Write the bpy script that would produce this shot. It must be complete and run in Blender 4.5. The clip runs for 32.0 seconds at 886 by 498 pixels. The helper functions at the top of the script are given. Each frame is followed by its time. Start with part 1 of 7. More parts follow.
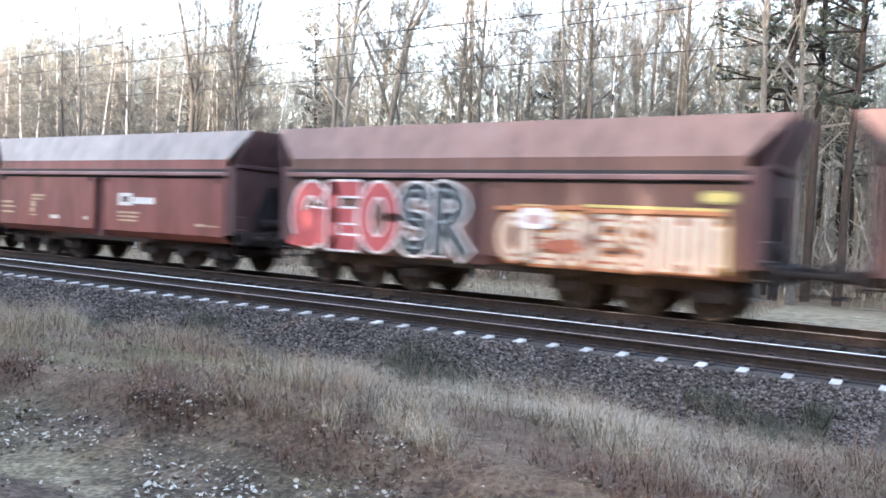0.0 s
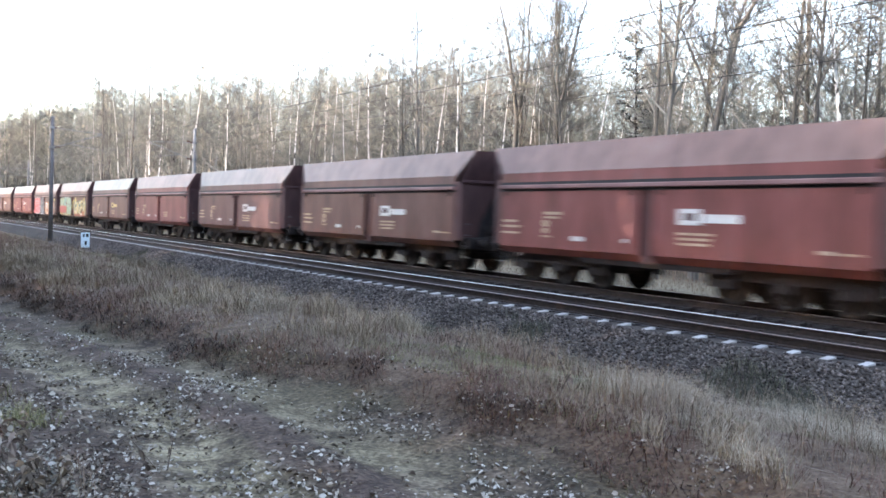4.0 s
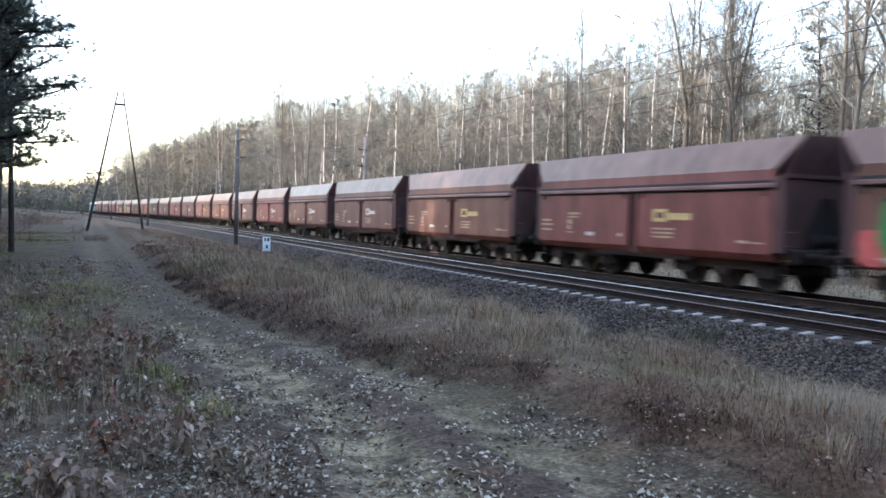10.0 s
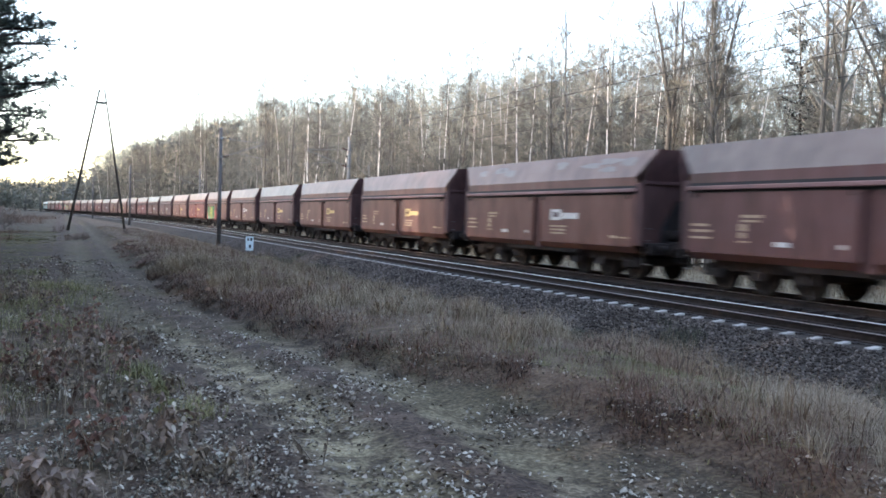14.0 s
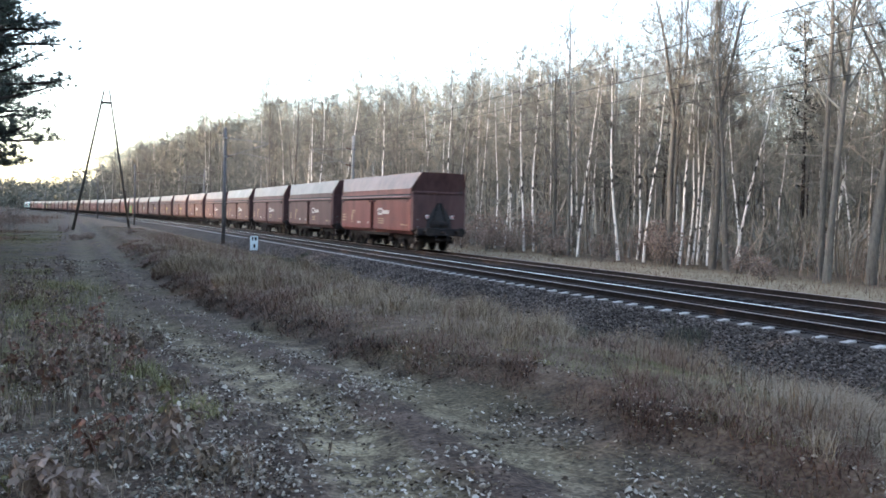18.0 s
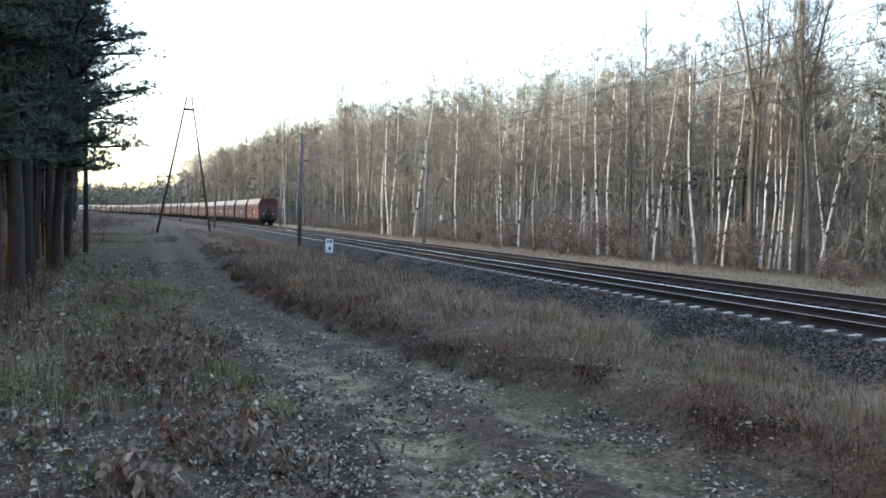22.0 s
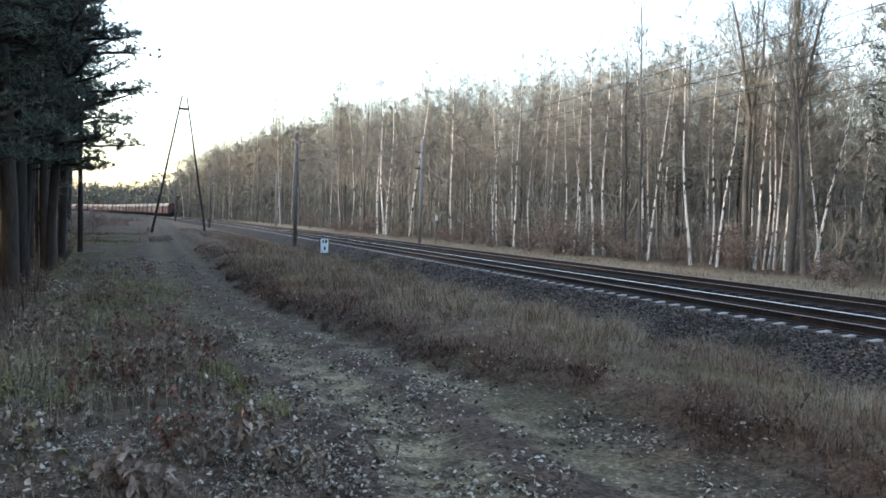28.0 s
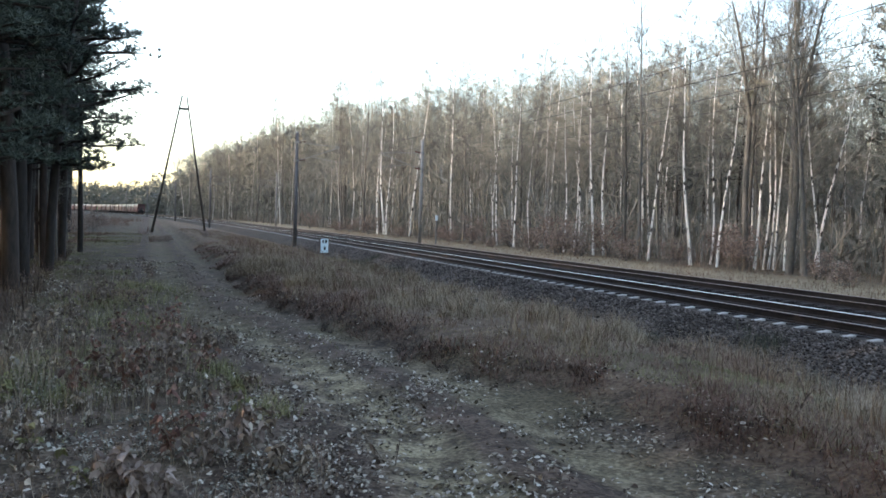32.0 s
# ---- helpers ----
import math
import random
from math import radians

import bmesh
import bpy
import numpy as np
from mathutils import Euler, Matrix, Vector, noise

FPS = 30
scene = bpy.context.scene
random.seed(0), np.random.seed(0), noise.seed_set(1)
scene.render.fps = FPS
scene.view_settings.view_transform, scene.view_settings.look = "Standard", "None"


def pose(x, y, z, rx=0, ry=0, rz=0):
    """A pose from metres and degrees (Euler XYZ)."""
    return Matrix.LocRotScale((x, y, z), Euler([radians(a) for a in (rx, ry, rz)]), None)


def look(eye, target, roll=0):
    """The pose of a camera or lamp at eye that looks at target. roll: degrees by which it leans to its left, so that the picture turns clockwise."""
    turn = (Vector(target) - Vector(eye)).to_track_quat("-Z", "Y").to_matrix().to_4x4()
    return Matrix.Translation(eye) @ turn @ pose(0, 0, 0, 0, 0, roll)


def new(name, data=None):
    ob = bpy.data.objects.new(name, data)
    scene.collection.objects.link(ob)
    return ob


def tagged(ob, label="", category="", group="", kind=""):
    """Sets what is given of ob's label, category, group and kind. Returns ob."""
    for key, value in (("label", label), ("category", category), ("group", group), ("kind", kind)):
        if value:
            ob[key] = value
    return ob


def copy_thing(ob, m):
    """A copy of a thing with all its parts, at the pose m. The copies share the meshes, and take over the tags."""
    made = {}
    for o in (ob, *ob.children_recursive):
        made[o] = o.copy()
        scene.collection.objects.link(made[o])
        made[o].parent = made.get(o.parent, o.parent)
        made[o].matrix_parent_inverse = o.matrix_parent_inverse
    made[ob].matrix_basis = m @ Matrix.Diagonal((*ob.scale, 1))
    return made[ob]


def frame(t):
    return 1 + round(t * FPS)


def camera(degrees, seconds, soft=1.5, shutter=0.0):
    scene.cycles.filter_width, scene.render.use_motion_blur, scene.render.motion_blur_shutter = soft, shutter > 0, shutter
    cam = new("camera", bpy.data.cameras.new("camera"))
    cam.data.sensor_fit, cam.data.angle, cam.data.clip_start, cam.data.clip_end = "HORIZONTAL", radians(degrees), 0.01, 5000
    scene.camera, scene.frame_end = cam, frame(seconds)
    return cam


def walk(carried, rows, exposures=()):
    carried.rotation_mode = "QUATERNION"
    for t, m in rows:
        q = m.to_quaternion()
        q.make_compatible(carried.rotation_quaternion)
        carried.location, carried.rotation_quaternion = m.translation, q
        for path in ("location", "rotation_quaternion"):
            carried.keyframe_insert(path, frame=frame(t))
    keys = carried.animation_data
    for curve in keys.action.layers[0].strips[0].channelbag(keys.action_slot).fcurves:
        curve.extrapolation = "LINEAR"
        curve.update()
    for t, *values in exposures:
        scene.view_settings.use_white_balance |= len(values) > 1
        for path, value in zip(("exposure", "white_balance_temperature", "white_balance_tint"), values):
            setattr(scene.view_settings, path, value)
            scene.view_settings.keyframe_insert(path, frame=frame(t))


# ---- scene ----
# Heights count from the top of the rails; the railway runs along +Y, the camera stands at the origin.
EYE = 1.731
cam = camera(56.14, 32.0, soft=1.65, shutter=0.5)
walk(cam, [
    (0.0, pose(0, 0, EYE, 88.16, -2.53, -56.49)),
    (0.5, pose(0, 0, EYE, 88.11, -2.43, -52.82)),
    (1.0, pose(0, 0, EYE, 87.93, -2.11, -42.01)),
    (1.5, pose(0, 0, EYE, 87.99, -1.87, -37.09)),
    (2.0, pose(0, 0, EYE, 87.89, -1.77, -33.88)),
    (2.5, pose(0, 0, EYE, 87.97, -1.91, -33.28)),
    (3.0, pose(0, 0, EYE, 88.03, -1.98, -33.86)),
    (3.5, pose(0, 0, EYE, 88.03, -2.03, -34.66)),
    (5.5, pose(0, 0, EYE, 88.02, -2.03, -34.73)),
    (6.0, pose(0, 0, EYE, 88.02, -2.03, -34.73)),
    (6.5, pose(0, 0, EYE, 88.00, -1.96, -34.70)),
    (7.0, pose(0, 0, EYE, 87.81, -1.75, -33.15)),
    (7.5, pose(0, 0, EYE, 87.82, -1.74, -30.31)),
    (8.0, pose(0, 0, EYE, 87.85, -1.65, -27.24)),
    (8.5, pose(0, 0, EYE, 87.89, -1.62, -25.66)),
    (9.0, pose(0, 0, EYE, 87.92, -1.64, -24.99)),
    (9.5, pose(0, 0, EYE, 87.89, -1.60, -24.32)),
    (10.0, pose(0, 0, EYE, 87.90, -1.61, -23.40)),
    (10.5, pose(0, 0, EYE, 87.90, -1.72, -23.86)),
    (11.0, pose(0, 0, EYE, 87.93, -1.76, -24.53)),
    (12.0, pose(0, 0, EYE, 87.93, -1.74, -24.53)),
    (13.0, pose(0, 0, EYE, 87.94, -1.75, -24.49)),
    (14.5, pose(0, 0, EYE, 87.94, -1.77, -24.52)),
    (16.5, pose(0, 0, EYE, 87.94, -1.75, -24.54)),
    (17.5, pose(0, 0, EYE, 87.94, -1.75, -24.53)),
    (18.0, pose(0, 0, EYE, 87.88, -1.68, -24.22)),
    (18.5, pose(0, 0, EYE, 87.87, -1.64, -23.71)),
    (19.0, pose(0, 0, EYE, 87.83, -1.62, -22.45)),
    (19.5, pose(0, 0, EYE, 87.83, -1.59, -21.01)),
    (20.0, pose(0, 0, EYE, 87.92, -1.57, -19.54)),
    (20.5, pose(0, 0, EYE, 87.89, -1.54, -18.53)),
    (21.0, pose(0, 0, EYE, 87.89, -1.61, -18.30)),
    (21.5, pose(0, 0, EYE, 87.93, -1.67, -19.21)),
    (22.0, pose(0, 0, EYE, 87.94, -1.66, -19.20)),
    (22.5, pose(0, 0, EYE, 87.93, -1.83, -19.34)),
    (23.0, pose(0, 0, EYE, 87.97, -1.78, -19.48)),
    (24.0, pose(0, 0, EYE, 87.97, -1.82, -19.51)),
    (25.5, pose(0, 0, EYE, 87.97, -1.82, -19.51)),
    (27.5, pose(0, 0, EYE, 87.96, -1.79, -19.52)),
    (32.0, pose(0, 0, EYE, 87.96, -1.79, -19.52))],
    exposures=[(0.0, 4.2, 6550, 18), (1.0, 4.05, 6550, 18), (2.0, 3.75, 6380, 18), (7.0, 3.7, 6380, 18), (9.0, 3.42, 6350, 18), (13.0, 3.26, 6330, 17), (18.0, 3.22, 6350, 16), (24.0, 2.98, 6450, 13), (32.0, 2.93, 6480, 13)])

# ---- light: a low sun behind the pines, an open sky ----
SUN_ELEV, SUN_AZ = 9.5, -74.0          # azimuth in degrees from +Y, positive towards +X
world = bpy.data.worlds.new("sky")
scene.world = world
world.use_nodes = True
wn, wl = world.node_tree.nodes, world.node_tree.links
sky = wn.new("ShaderNodeTexSky")
sky.sky_type, sky.sun_disc = "NISHITA", False
sky.sun_elevation, sky.sun_rotation = radians(SUN_ELEV), radians(SUN_AZ)
sky.air_density, sky.dust_density, sky.ozone_density = 1.0, 1.8, 1.3
haze = wn.new("ShaderNodeHueSaturation")      # thin high haze pales the sky
haze.inputs["Saturation"].default_value = 0.9
wl.new(sky.outputs[0], haze.inputs["Color"])
wl.new(haze.outputs[0], wn["Background"].inputs[0])
wn["Background"].inputs[1].default_value = 0.15
sun_data = bpy.data.lights.new("sun", "SUN")
sun_data.energy, sun_data.angle, sun_data.color = 0.7, radians(0.8), (1.0, 0.87, 0.73)
sun = new("sun", sun_data)
sa, se = radians(SUN_AZ), radians(SUN_ELEV)
sun_dir = Vector((math.sin(sa) * math.cos(se), math.cos(sa) * math.cos(se), math.sin(se)))
sun.matrix_world = look(sun_dir * 300, (0, 0, 0))

# ---- plan ----
RAIL_X = 12.631                        # near rail of the near track
GAUGE = 1.505                          # between rail centres
NEAR_C = RAIL_X + GAUGE / 2            # centre of the near track
FAR_C = RAIL_X + 3.94 + GAUGE / 2      # centre of the far track
SPEED, PITCH = 22.1, 13.92             # train speed, wagon length over buffers


def bend(y):
    """Sideways shift of the railway: straight, then a wide curve, then straight again."""
    y = np.asarray(y, float)
    c = np.clip(y - 70, 0, 190)
    d = np.clip(y - 400, 0, 250)
    return -c * c / 3500 - np.maximum(y - 260, 0) * 0.10857 - d * d / 1500 - np.maximum(y - 650, 0) / 3


def bump2(x, y):
    return (np.sin(x * 1.7 + 1.3 * np.sin(y * 0.9)) * np.sin(y * 1.3 + 0.7) * 0.5
            + np.sin(x * 4.1 + y * 2.3) * np.sin(y * 3.7 - x * 1.9) * 0.3
            + np.sin(x * 0.53 - y * 0.31 + 2) * 0.6)


PROF_U = [-400, -60, -6, 0.6, 1.4, 2.0, 2.5, 3.1, 3.7, 4.3, 6.0, 8.0, 9.2, 10.2, 11.5, 19.5, 20.8, 22.5, 26, 60, 700]
PROF_Z = [0.4, 0.3, 0.16, 0.1, 0.07, -0.02, 0.1, -0.03, 0.05, 0.1, 0.02, -0.32, -0.6, -0.68, -0.8, -0.8, -0.55, -0.38, -0.3, -0.2, 0.5]


def path_shift(y):
    """The dirt path swings away from the railway a little way ahead."""
    t = np.clip((np.asarray(y, float) - 6) / 14, 0, 1)
    return -1.35 * t * t * (3 - 2 * t)


def grass_edge(y):
    """Where the grass strip begins beside the path."""
    y = np.asarray(y, float)
    t = np.clip((9.4 - y) / 3.5, 0, 1)
    return 3.48 + 0.66 * t * t * (3 - 2 * t) + path_shift(y) + 0.1 * np.sin(y * 1.9) + 0.07 * np.sin(y * 4.3 + 1)


def land(x, y):
    x, y = np.asarray(x, float), np.asarray(y, float)
    u = x - bend(y)
    u = u - path_shift(y) * np.clip((7 - u) / 3, 0, 1) * np.clip((u + 8) / 4, 0, 1)
    z = np.interp(u, PROF_U, PROF_Z)
    bank = np.clip((x - bend(y) - grass_edge(y) + 0.1) / 0.4, 0, 1)
    z = z + 0.17 * bank * bank * (3 - 2 * bank) * np.clip((8 - u) / 3, 0, 1)
    calm = np.where((u > 10) & (u < 21), 0.1, 1.0)
    far = np.clip((y - 380) / 500, 0, 1)
    return z + 0.035 * bump2(x, y) * calm + far * far * 26 * np.clip((-u + 60) / 160, 0, 1)


# ---- materials ----
def material(name, colours, rough=0.8, metal=0.0, grain=6.0, blotch=0.7, bump=0.3, depth=0.01, spread=0.0, island=0.0, stretch=(1, 1, 1), spec=0.3):
    """Two scales of noise pick between the colours; spread varies it from object to object, island from piece to piece."""
    m = bpy.data.materials.new(name)
    m.use_nodes = True
    n, l = m.node_tree.nodes, m.node_tree.links
    b = n["Principled BSDF"]
    tc, mp = n.new("ShaderNodeTexCoord"), n.new("ShaderNodeMapping")
    mp.inputs["Scale"].default_value = stretch
    l.new(tc.outputs["Object"], mp.inputs[0])
    fine, wide = n.new("ShaderNodeTexNoise"), n.new("ShaderNodeTexNoise")
    fine.inputs["Scale"].default_value, fine.inputs["Detail"].default_value = grain, 5
    wide.inputs["Scale"].default_value, wide.inputs["Detail"].default_value = blotch, 3
    l.new(mp.outputs[0], fine.inputs[0])
    l.new(mp.outputs[0], wide.inputs[0])
    mix = n.new("ShaderNodeMath")
    mix.operation = "MULTIPLY_ADD"
    l.new(fine.outputs[0], mix.inputs[0])
    mix.inputs[1].default_value = 0.5
    half = n.new("ShaderNodeMath")
    half.operation = "MULTIPLY"
    half.inputs[1].default_value = 0.5
    l.new(wide.outputs[0], half.inputs[0])
    l.new(half.outputs[0], mix.inputs[2])
    last = mix.outputs[0]
    for amount, kind in ((spread, "ShaderNodeObjectInfo"), (island, "ShaderNodeNewGeometry")):
        if amount:
            src = n.new(kind)
            k = n.new("ShaderNodeMath")
            k.operation, k.inputs[1].default_value, k.inputs[2].default_value = "MULTIPLY_ADD", amount, -amount / 2
            l.new(src.outputs["Random" if kind == "ShaderNodeObjectInfo" else "Random Per Island"], k.inputs[0])
            s = n.new("ShaderNodeMath")
            l.new(k.outputs[0], s.inputs[0])
            l.new(last, s.inputs[1])
            last = s.outputs[0]
    ramp = n.new("ShaderNodeValToRGB")
    while len(ramp.color_ramp.elements) < len(colours):
        ramp.color_ramp.elements.new(0.5)
    for i, (e, c) in enumerate(zip(ramp.color_ramp.elements, colours)):
        e.position = 0.3 + 0.4 * i / max(1, len(colours) - 1)
        e.color = (*c, 1)
    l.new(last, ramp.inputs[0])
    l.new(ramp.outputs[0], b.inputs["Base Color"])
    b.inputs["Roughness"].default_value, b.inputs["Metallic"].default_value = rough, metal
    b.inputs["Specular IOR Level"].default_value = spec
    if bump:
        bp = n.new("ShaderNodeBump")
        bp.inputs["Strength"].default_value, bp.inputs["Distance"].default_value = bump, depth
        l.new(fine.outputs[0], bp.inputs["Height"])
        l.new(bp.outputs[0], b.inputs["Normal"])
    return m


def paint(name, base, dirt, rust, rough=0.5, streak=1.0):
    """Worn wagon paint: grime in vertical streaks, rust in blotches."""
    lo = tuple(c * 0.74 for c in base)
    hi = tuple(min(1, c * 1.16 + 0.005) for c in base)
    m = material(name, [rust, lo, base, hi, dirt], rough, 0.0, 5.0, 0.8, 0.15, 0.006, stretch=(1.0, 1.0, 0.22 * streak), spec=0.4)
    return m


RUST = (0.085, 0.035, 0.022)
SIDE = [paint("paint_oxide", (0.142, 0.064, 0.048), (0.142, 0.094, 0.077), RUST),
        paint("paint_brown", (0.126, 0.06, 0.046), (0.125, 0.085, 0.07), (0.07, 0.03, 0.022)),
        paint("paint_red", (0.175, 0.056, 0.048), (0.15, 0.078, 0.068), (0.1, 0.035, 0.02)),
        paint("paint_dusky", (0.112, 0.052, 0.047), (0.11, 0.073, 0.068), (0.06, 0.032, 0.026))]
ROOF = [paint("roof_oxide", (0.155, 0.092, 0.074), (0.2, 0.142, 0.122), (0.136, 0.072, 0.060), 0.46),
        paint("roof_grey", (0.14, 0.104, 0.09), (0.185, 0.148, 0.134), (0.104, 0.064, 0.056), 0.46),
        paint("roof_red", (0.152, 0.08, 0.063), (0.19, 0.122, 0.105), (0.120, 0.052, 0.044), 0.46),
        paint("roof_pale", (0.175, 0.147, 0.134), (0.25, 0.222, 0.208), (0.14, 0.096, 0.082), 0.46)]
# wagon brown darkened: the shade between wagons is put into these end colours
M_END = paint("shaded_end_paint", (0.075, 0.035, 0.035), (0.06, 0.04, 0.04), (0.04, 0.02, 0.02), 0.7)
M_ENDWALL = paint("shaded_end_wall_paint", (0.07, 0.033, 0.031), (0.065, 0.04, 0.038), (0.06, 0.028, 0.024), 0.75)
M_STRIP = paint("ledge_paint", (0.2, 0.11, 0.1), (0.27, 0.2, 0.19), RUST, 0.5)
M_DARK = material("underframe_grime", [(0.01, 0.009, 0.01), (0.022, 0.018, 0.018), (0.038, 0.03, 0.028)], 0.8, 0.2, 9, 1.5, 0.3)
M_WHEEL = material("wheel_steel", [(0.012, 0.01, 0.01), (0.028, 0.023, 0.021), (0.05, 0.04, 0.036)], 0.7, 0.4, 12, 3, 0.2)
M_WHITE = material("white_marking", [(0.45, 0.42, 0.4), (0.62, 0.6, 0.56), (0.7, 0.69, 0.66)], 0.6, 0, 14, 2, 0)
M_FADED = material("faded_stencil", [(0.26, 0.16, 0.11), (0.42, 0.31, 0.215), (0.52, 0.43, 0.32)], 0.7, 0, 14, 2, 0)
M_YELLOW = material("yellow_marking", [(0.4, 0.27, 0.1), (0.56, 0.42, 0.18), (0.62, 0.5, 0.26)], 0.6, 0, 14, 2, 0)
M_BALLAST = material("ballast", [(0.026, 0.021, 0.018), (0.05, 0.042, 0.036), (0.074, 0.063, 0.054), (0.115, 0.1, 0.088)], 1.0, 0, 22, 1.6, 1.0, 0.03, spec=0.03)
M_STONE = material("ballast_stone", [(0.028, 0.021, 0.018), (0.049, 0.038, 0.032), (0.07, 0.056, 0.047), (0.098, 0.079, 0.068), (0.165, 0.138, 0.121)], 0.9, 0, 25, 1.2, 0.4, 0.01, island=0.5, spec=0.15)
M_OILED = material("oiled_ballast", [(0.014, 0.012, 0.012), (0.03, 0.025, 0.024), (0.055, 0.045, 0.042)], 0.9, 0, 22, 1.2, 1.0, 0.03)
M_CONC = material("sleeper_concrete", [(0.22, 0.2, 0.182), (0.35, 0.322, 0.296), (0.47, 0.44, 0.41)], 0.8, 0, 12, 2, 0.3, 0.004, spread=0.2)
M_RAILTOP = material("polished_rail", [(0.8, 0.76, 0.72), (0.9, 0.86, 0.82), (0.95, 0.92, 0.88)], 0.3, 1.0, 4, 0.6, 0.02)
M_RAIL = material("rusty_rail", [(0.016, 0.012, 0.011), (0.032, 0.022, 0.018), (0.055, 0.037, 0.03)], 0.85, 0.2, 9, 1, 0.3)
M_BARK_D = material("dark_bark", [(0.055, 0.05, 0.044), (0.108, 0.098, 0.085), (0.175, 0.157, 0.135)], 0.9, 0, 14, 1.2, 0.8, 0.03, spread=0.25, stretch=(1, 1, 0.3))
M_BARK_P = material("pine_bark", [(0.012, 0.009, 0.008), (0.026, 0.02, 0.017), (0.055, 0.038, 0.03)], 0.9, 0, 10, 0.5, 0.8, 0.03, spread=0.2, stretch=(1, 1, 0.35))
M_TWIG = material("bare_twigs", [(0.07, 0.069, 0.063), (0.135, 0.13, 0.115), (0.2, 0.19, 0.165)], 0.9, 0, 3, 0.5, 0, spread=0.4)
M_TWIG_B = material("birch_twigs", [(0.08, 0.072, 0.062), (0.15, 0.135, 0.112), (0.24, 0.213, 0.172)], 0.9, 0, 3, 0.5, 0, spread=0.35)
M_NEEDLE = material("pine_needles", [(0.02, 0.027, 0.023), (0.042, 0.053, 0.042), (0.07, 0.083, 0.06)], 0.7, 0, 5, 0.6, 0, spread=0.3)
M_SHRUB = material("brown_foliage", [(0.12, 0.084, 0.066), (0.21, 0.154, 0.125), (0.32, 0.25, 0.21)], 0.85, 0, 6, 1, 0, island=0.4)
M_DEAD = material("withered_leaves", [(0.06, 0.043, 0.034), (0.13, 0.095, 0.076), (0.25, 0.195, 0.158)], 0.85, 0, 6, 1, 0, island=0.4)
M_GRASS = material("dry_grass", [(0.065, 0.032, 0.023), (0.13, 0.073, 0.05), (0.2, 0.135, 0.09), (0.18, 0.142, 0.09), (0.3, 0.238, 0.165)], 0.85, 0, 1.1, 0.35, 0, island=0.24)
M_STRAW = material("straw", [(0.1, 0.068, 0.046), (0.17, 0.122, 0.082), (0.24, 0.185, 0.122), (0.33, 0.272, 0.185)], 0.85, 0, 1.3, 0.5, 0, island=0.25)
M_PALESTRAW = material("pale_straw", [(0.14, 0.105, 0.075), (0.26, 0.21, 0.15), (0.38, 0.325, 0.24)], 0.85, 0, 1.3, 0.5, 0, island=0.3)
M_RUSSET = material("russet_grass", [(0.05, 0.025, 0.018), (0.11, 0.057, 0.04), (0.165, 0.098, 0.07)], 0.9, 0, 1.5, 0.4, 0, island=0.35)
M_GREEN = material("short_grass", [(0.07, 0.066, 0.028), (0.142, 0.132, 0.056), (0.25, 0.215, 0.108)], 0.85, 0, 2, 0.4, 0, island=0.3)
M_HUMUS = material("dead_mat", [(0.026, 0.019, 0.014), (0.066, 0.042, 0.031), (0.13, 0.085, 0.06)], 0.95, 0, 2, 0.6, 0, island=0.4)
M_WEED = material("ballast_weeds", [(0.035, 0.036, 0.024), (0.068, 0.066, 0.044), (0.12, 0.108, 0.074)], 0.9, 0, 2, 0.6, 0, island=0.4)
M_LEAF = material("fallen_leaves", [(0.058, 0.042, 0.032), (0.1, 0.075, 0.057), (0.148, 0.113, 0.087), (0.225, 0.18, 0.143), (0.42, 0.37, 0.31)], 0.85, 0, 4, 1, 0, island=0.6, spec=0.1)
M_CLAY = material("red_leaves", [(0.075, 0.036, 0.027), (0.16, 0.08, 0.058), (0.28, 0.18, 0.14)], 0.8, 0, 6, 1, 0, island=0.5)
M_STEM = material("dead_stems", [(0.05, 0.04, 0.03), (0.12, 0.09, 0.07), (0.2, 0.16, 0.12)], 0.9, 0, 8, 1, 0, island=0.4)
M_MAST = material("mast_concrete", [(0.05, 0.048, 0.05), (0.09, 0.087, 0.088), (0.14, 0.134, 0.135)], 0.8, 0, 10, 1, 0.2)
M_MASTL = material("pale_mast_concrete", [(0.12, 0.113, 0.108), (0.2, 0.19, 0.18), (0.29, 0.278, 0.265)], 0.8, 0, 10, 1, 0.2)
M_STEEL = material("galvanised_steel", [(0.1, 0.1, 0.105), (0.18, 0.18, 0.185), (0.26, 0.26, 0.265)], 0.5, 0.6, 10, 1, 0.1)
M_WIRE = material("dark_wire", [(0.02, 0.02, 0.02), (0.04, 0.036, 0.034)], 0.6, 0.4, 10, 1, 0)
M_POLE = material("tarred_pole", [(0.02, 0.018, 0.016), (0.045, 0.038, 0.032), (0.09, 0.075, 0.062)], 0.9, 0, 10, 0.8, 0.5, stretch=(1, 1, 0.2))
M_SIGN = material("sign_white", [(0.42, 0.52, 0.55), (0.58, 0.68, 0.71), (0.68, 0.76, 0.78)], 0.5, 0, 8, 1.5, 0)
# black of writing and hoses, also painted-in shade of wagon grooves and recesses
M_BLACK = material("black_marking_and_shade", [(0.012, 0.012, 0.014), (0.03, 0.03, 0.032)], 0.6, 0, 8, 1, 0)
M_INSUL = material("brown_porcelain", [(0.05, 0.02, 0.012), (0.1, 0.04, 0.02)], 0.25, 0, 8, 1, 0)
M_TEAL = paint("teal_paint", (0.2, 0.36, 0.37), (0.3, 0.42, 0.43), (0.12, 0.24, 0.25), 0.4)
M_LGREY = paint("pale_grey_paint", (0.2, 0.19, 0.215), (0.26, 0.25, 0.27), (0.12, 0.115, 0.13), 0.4)
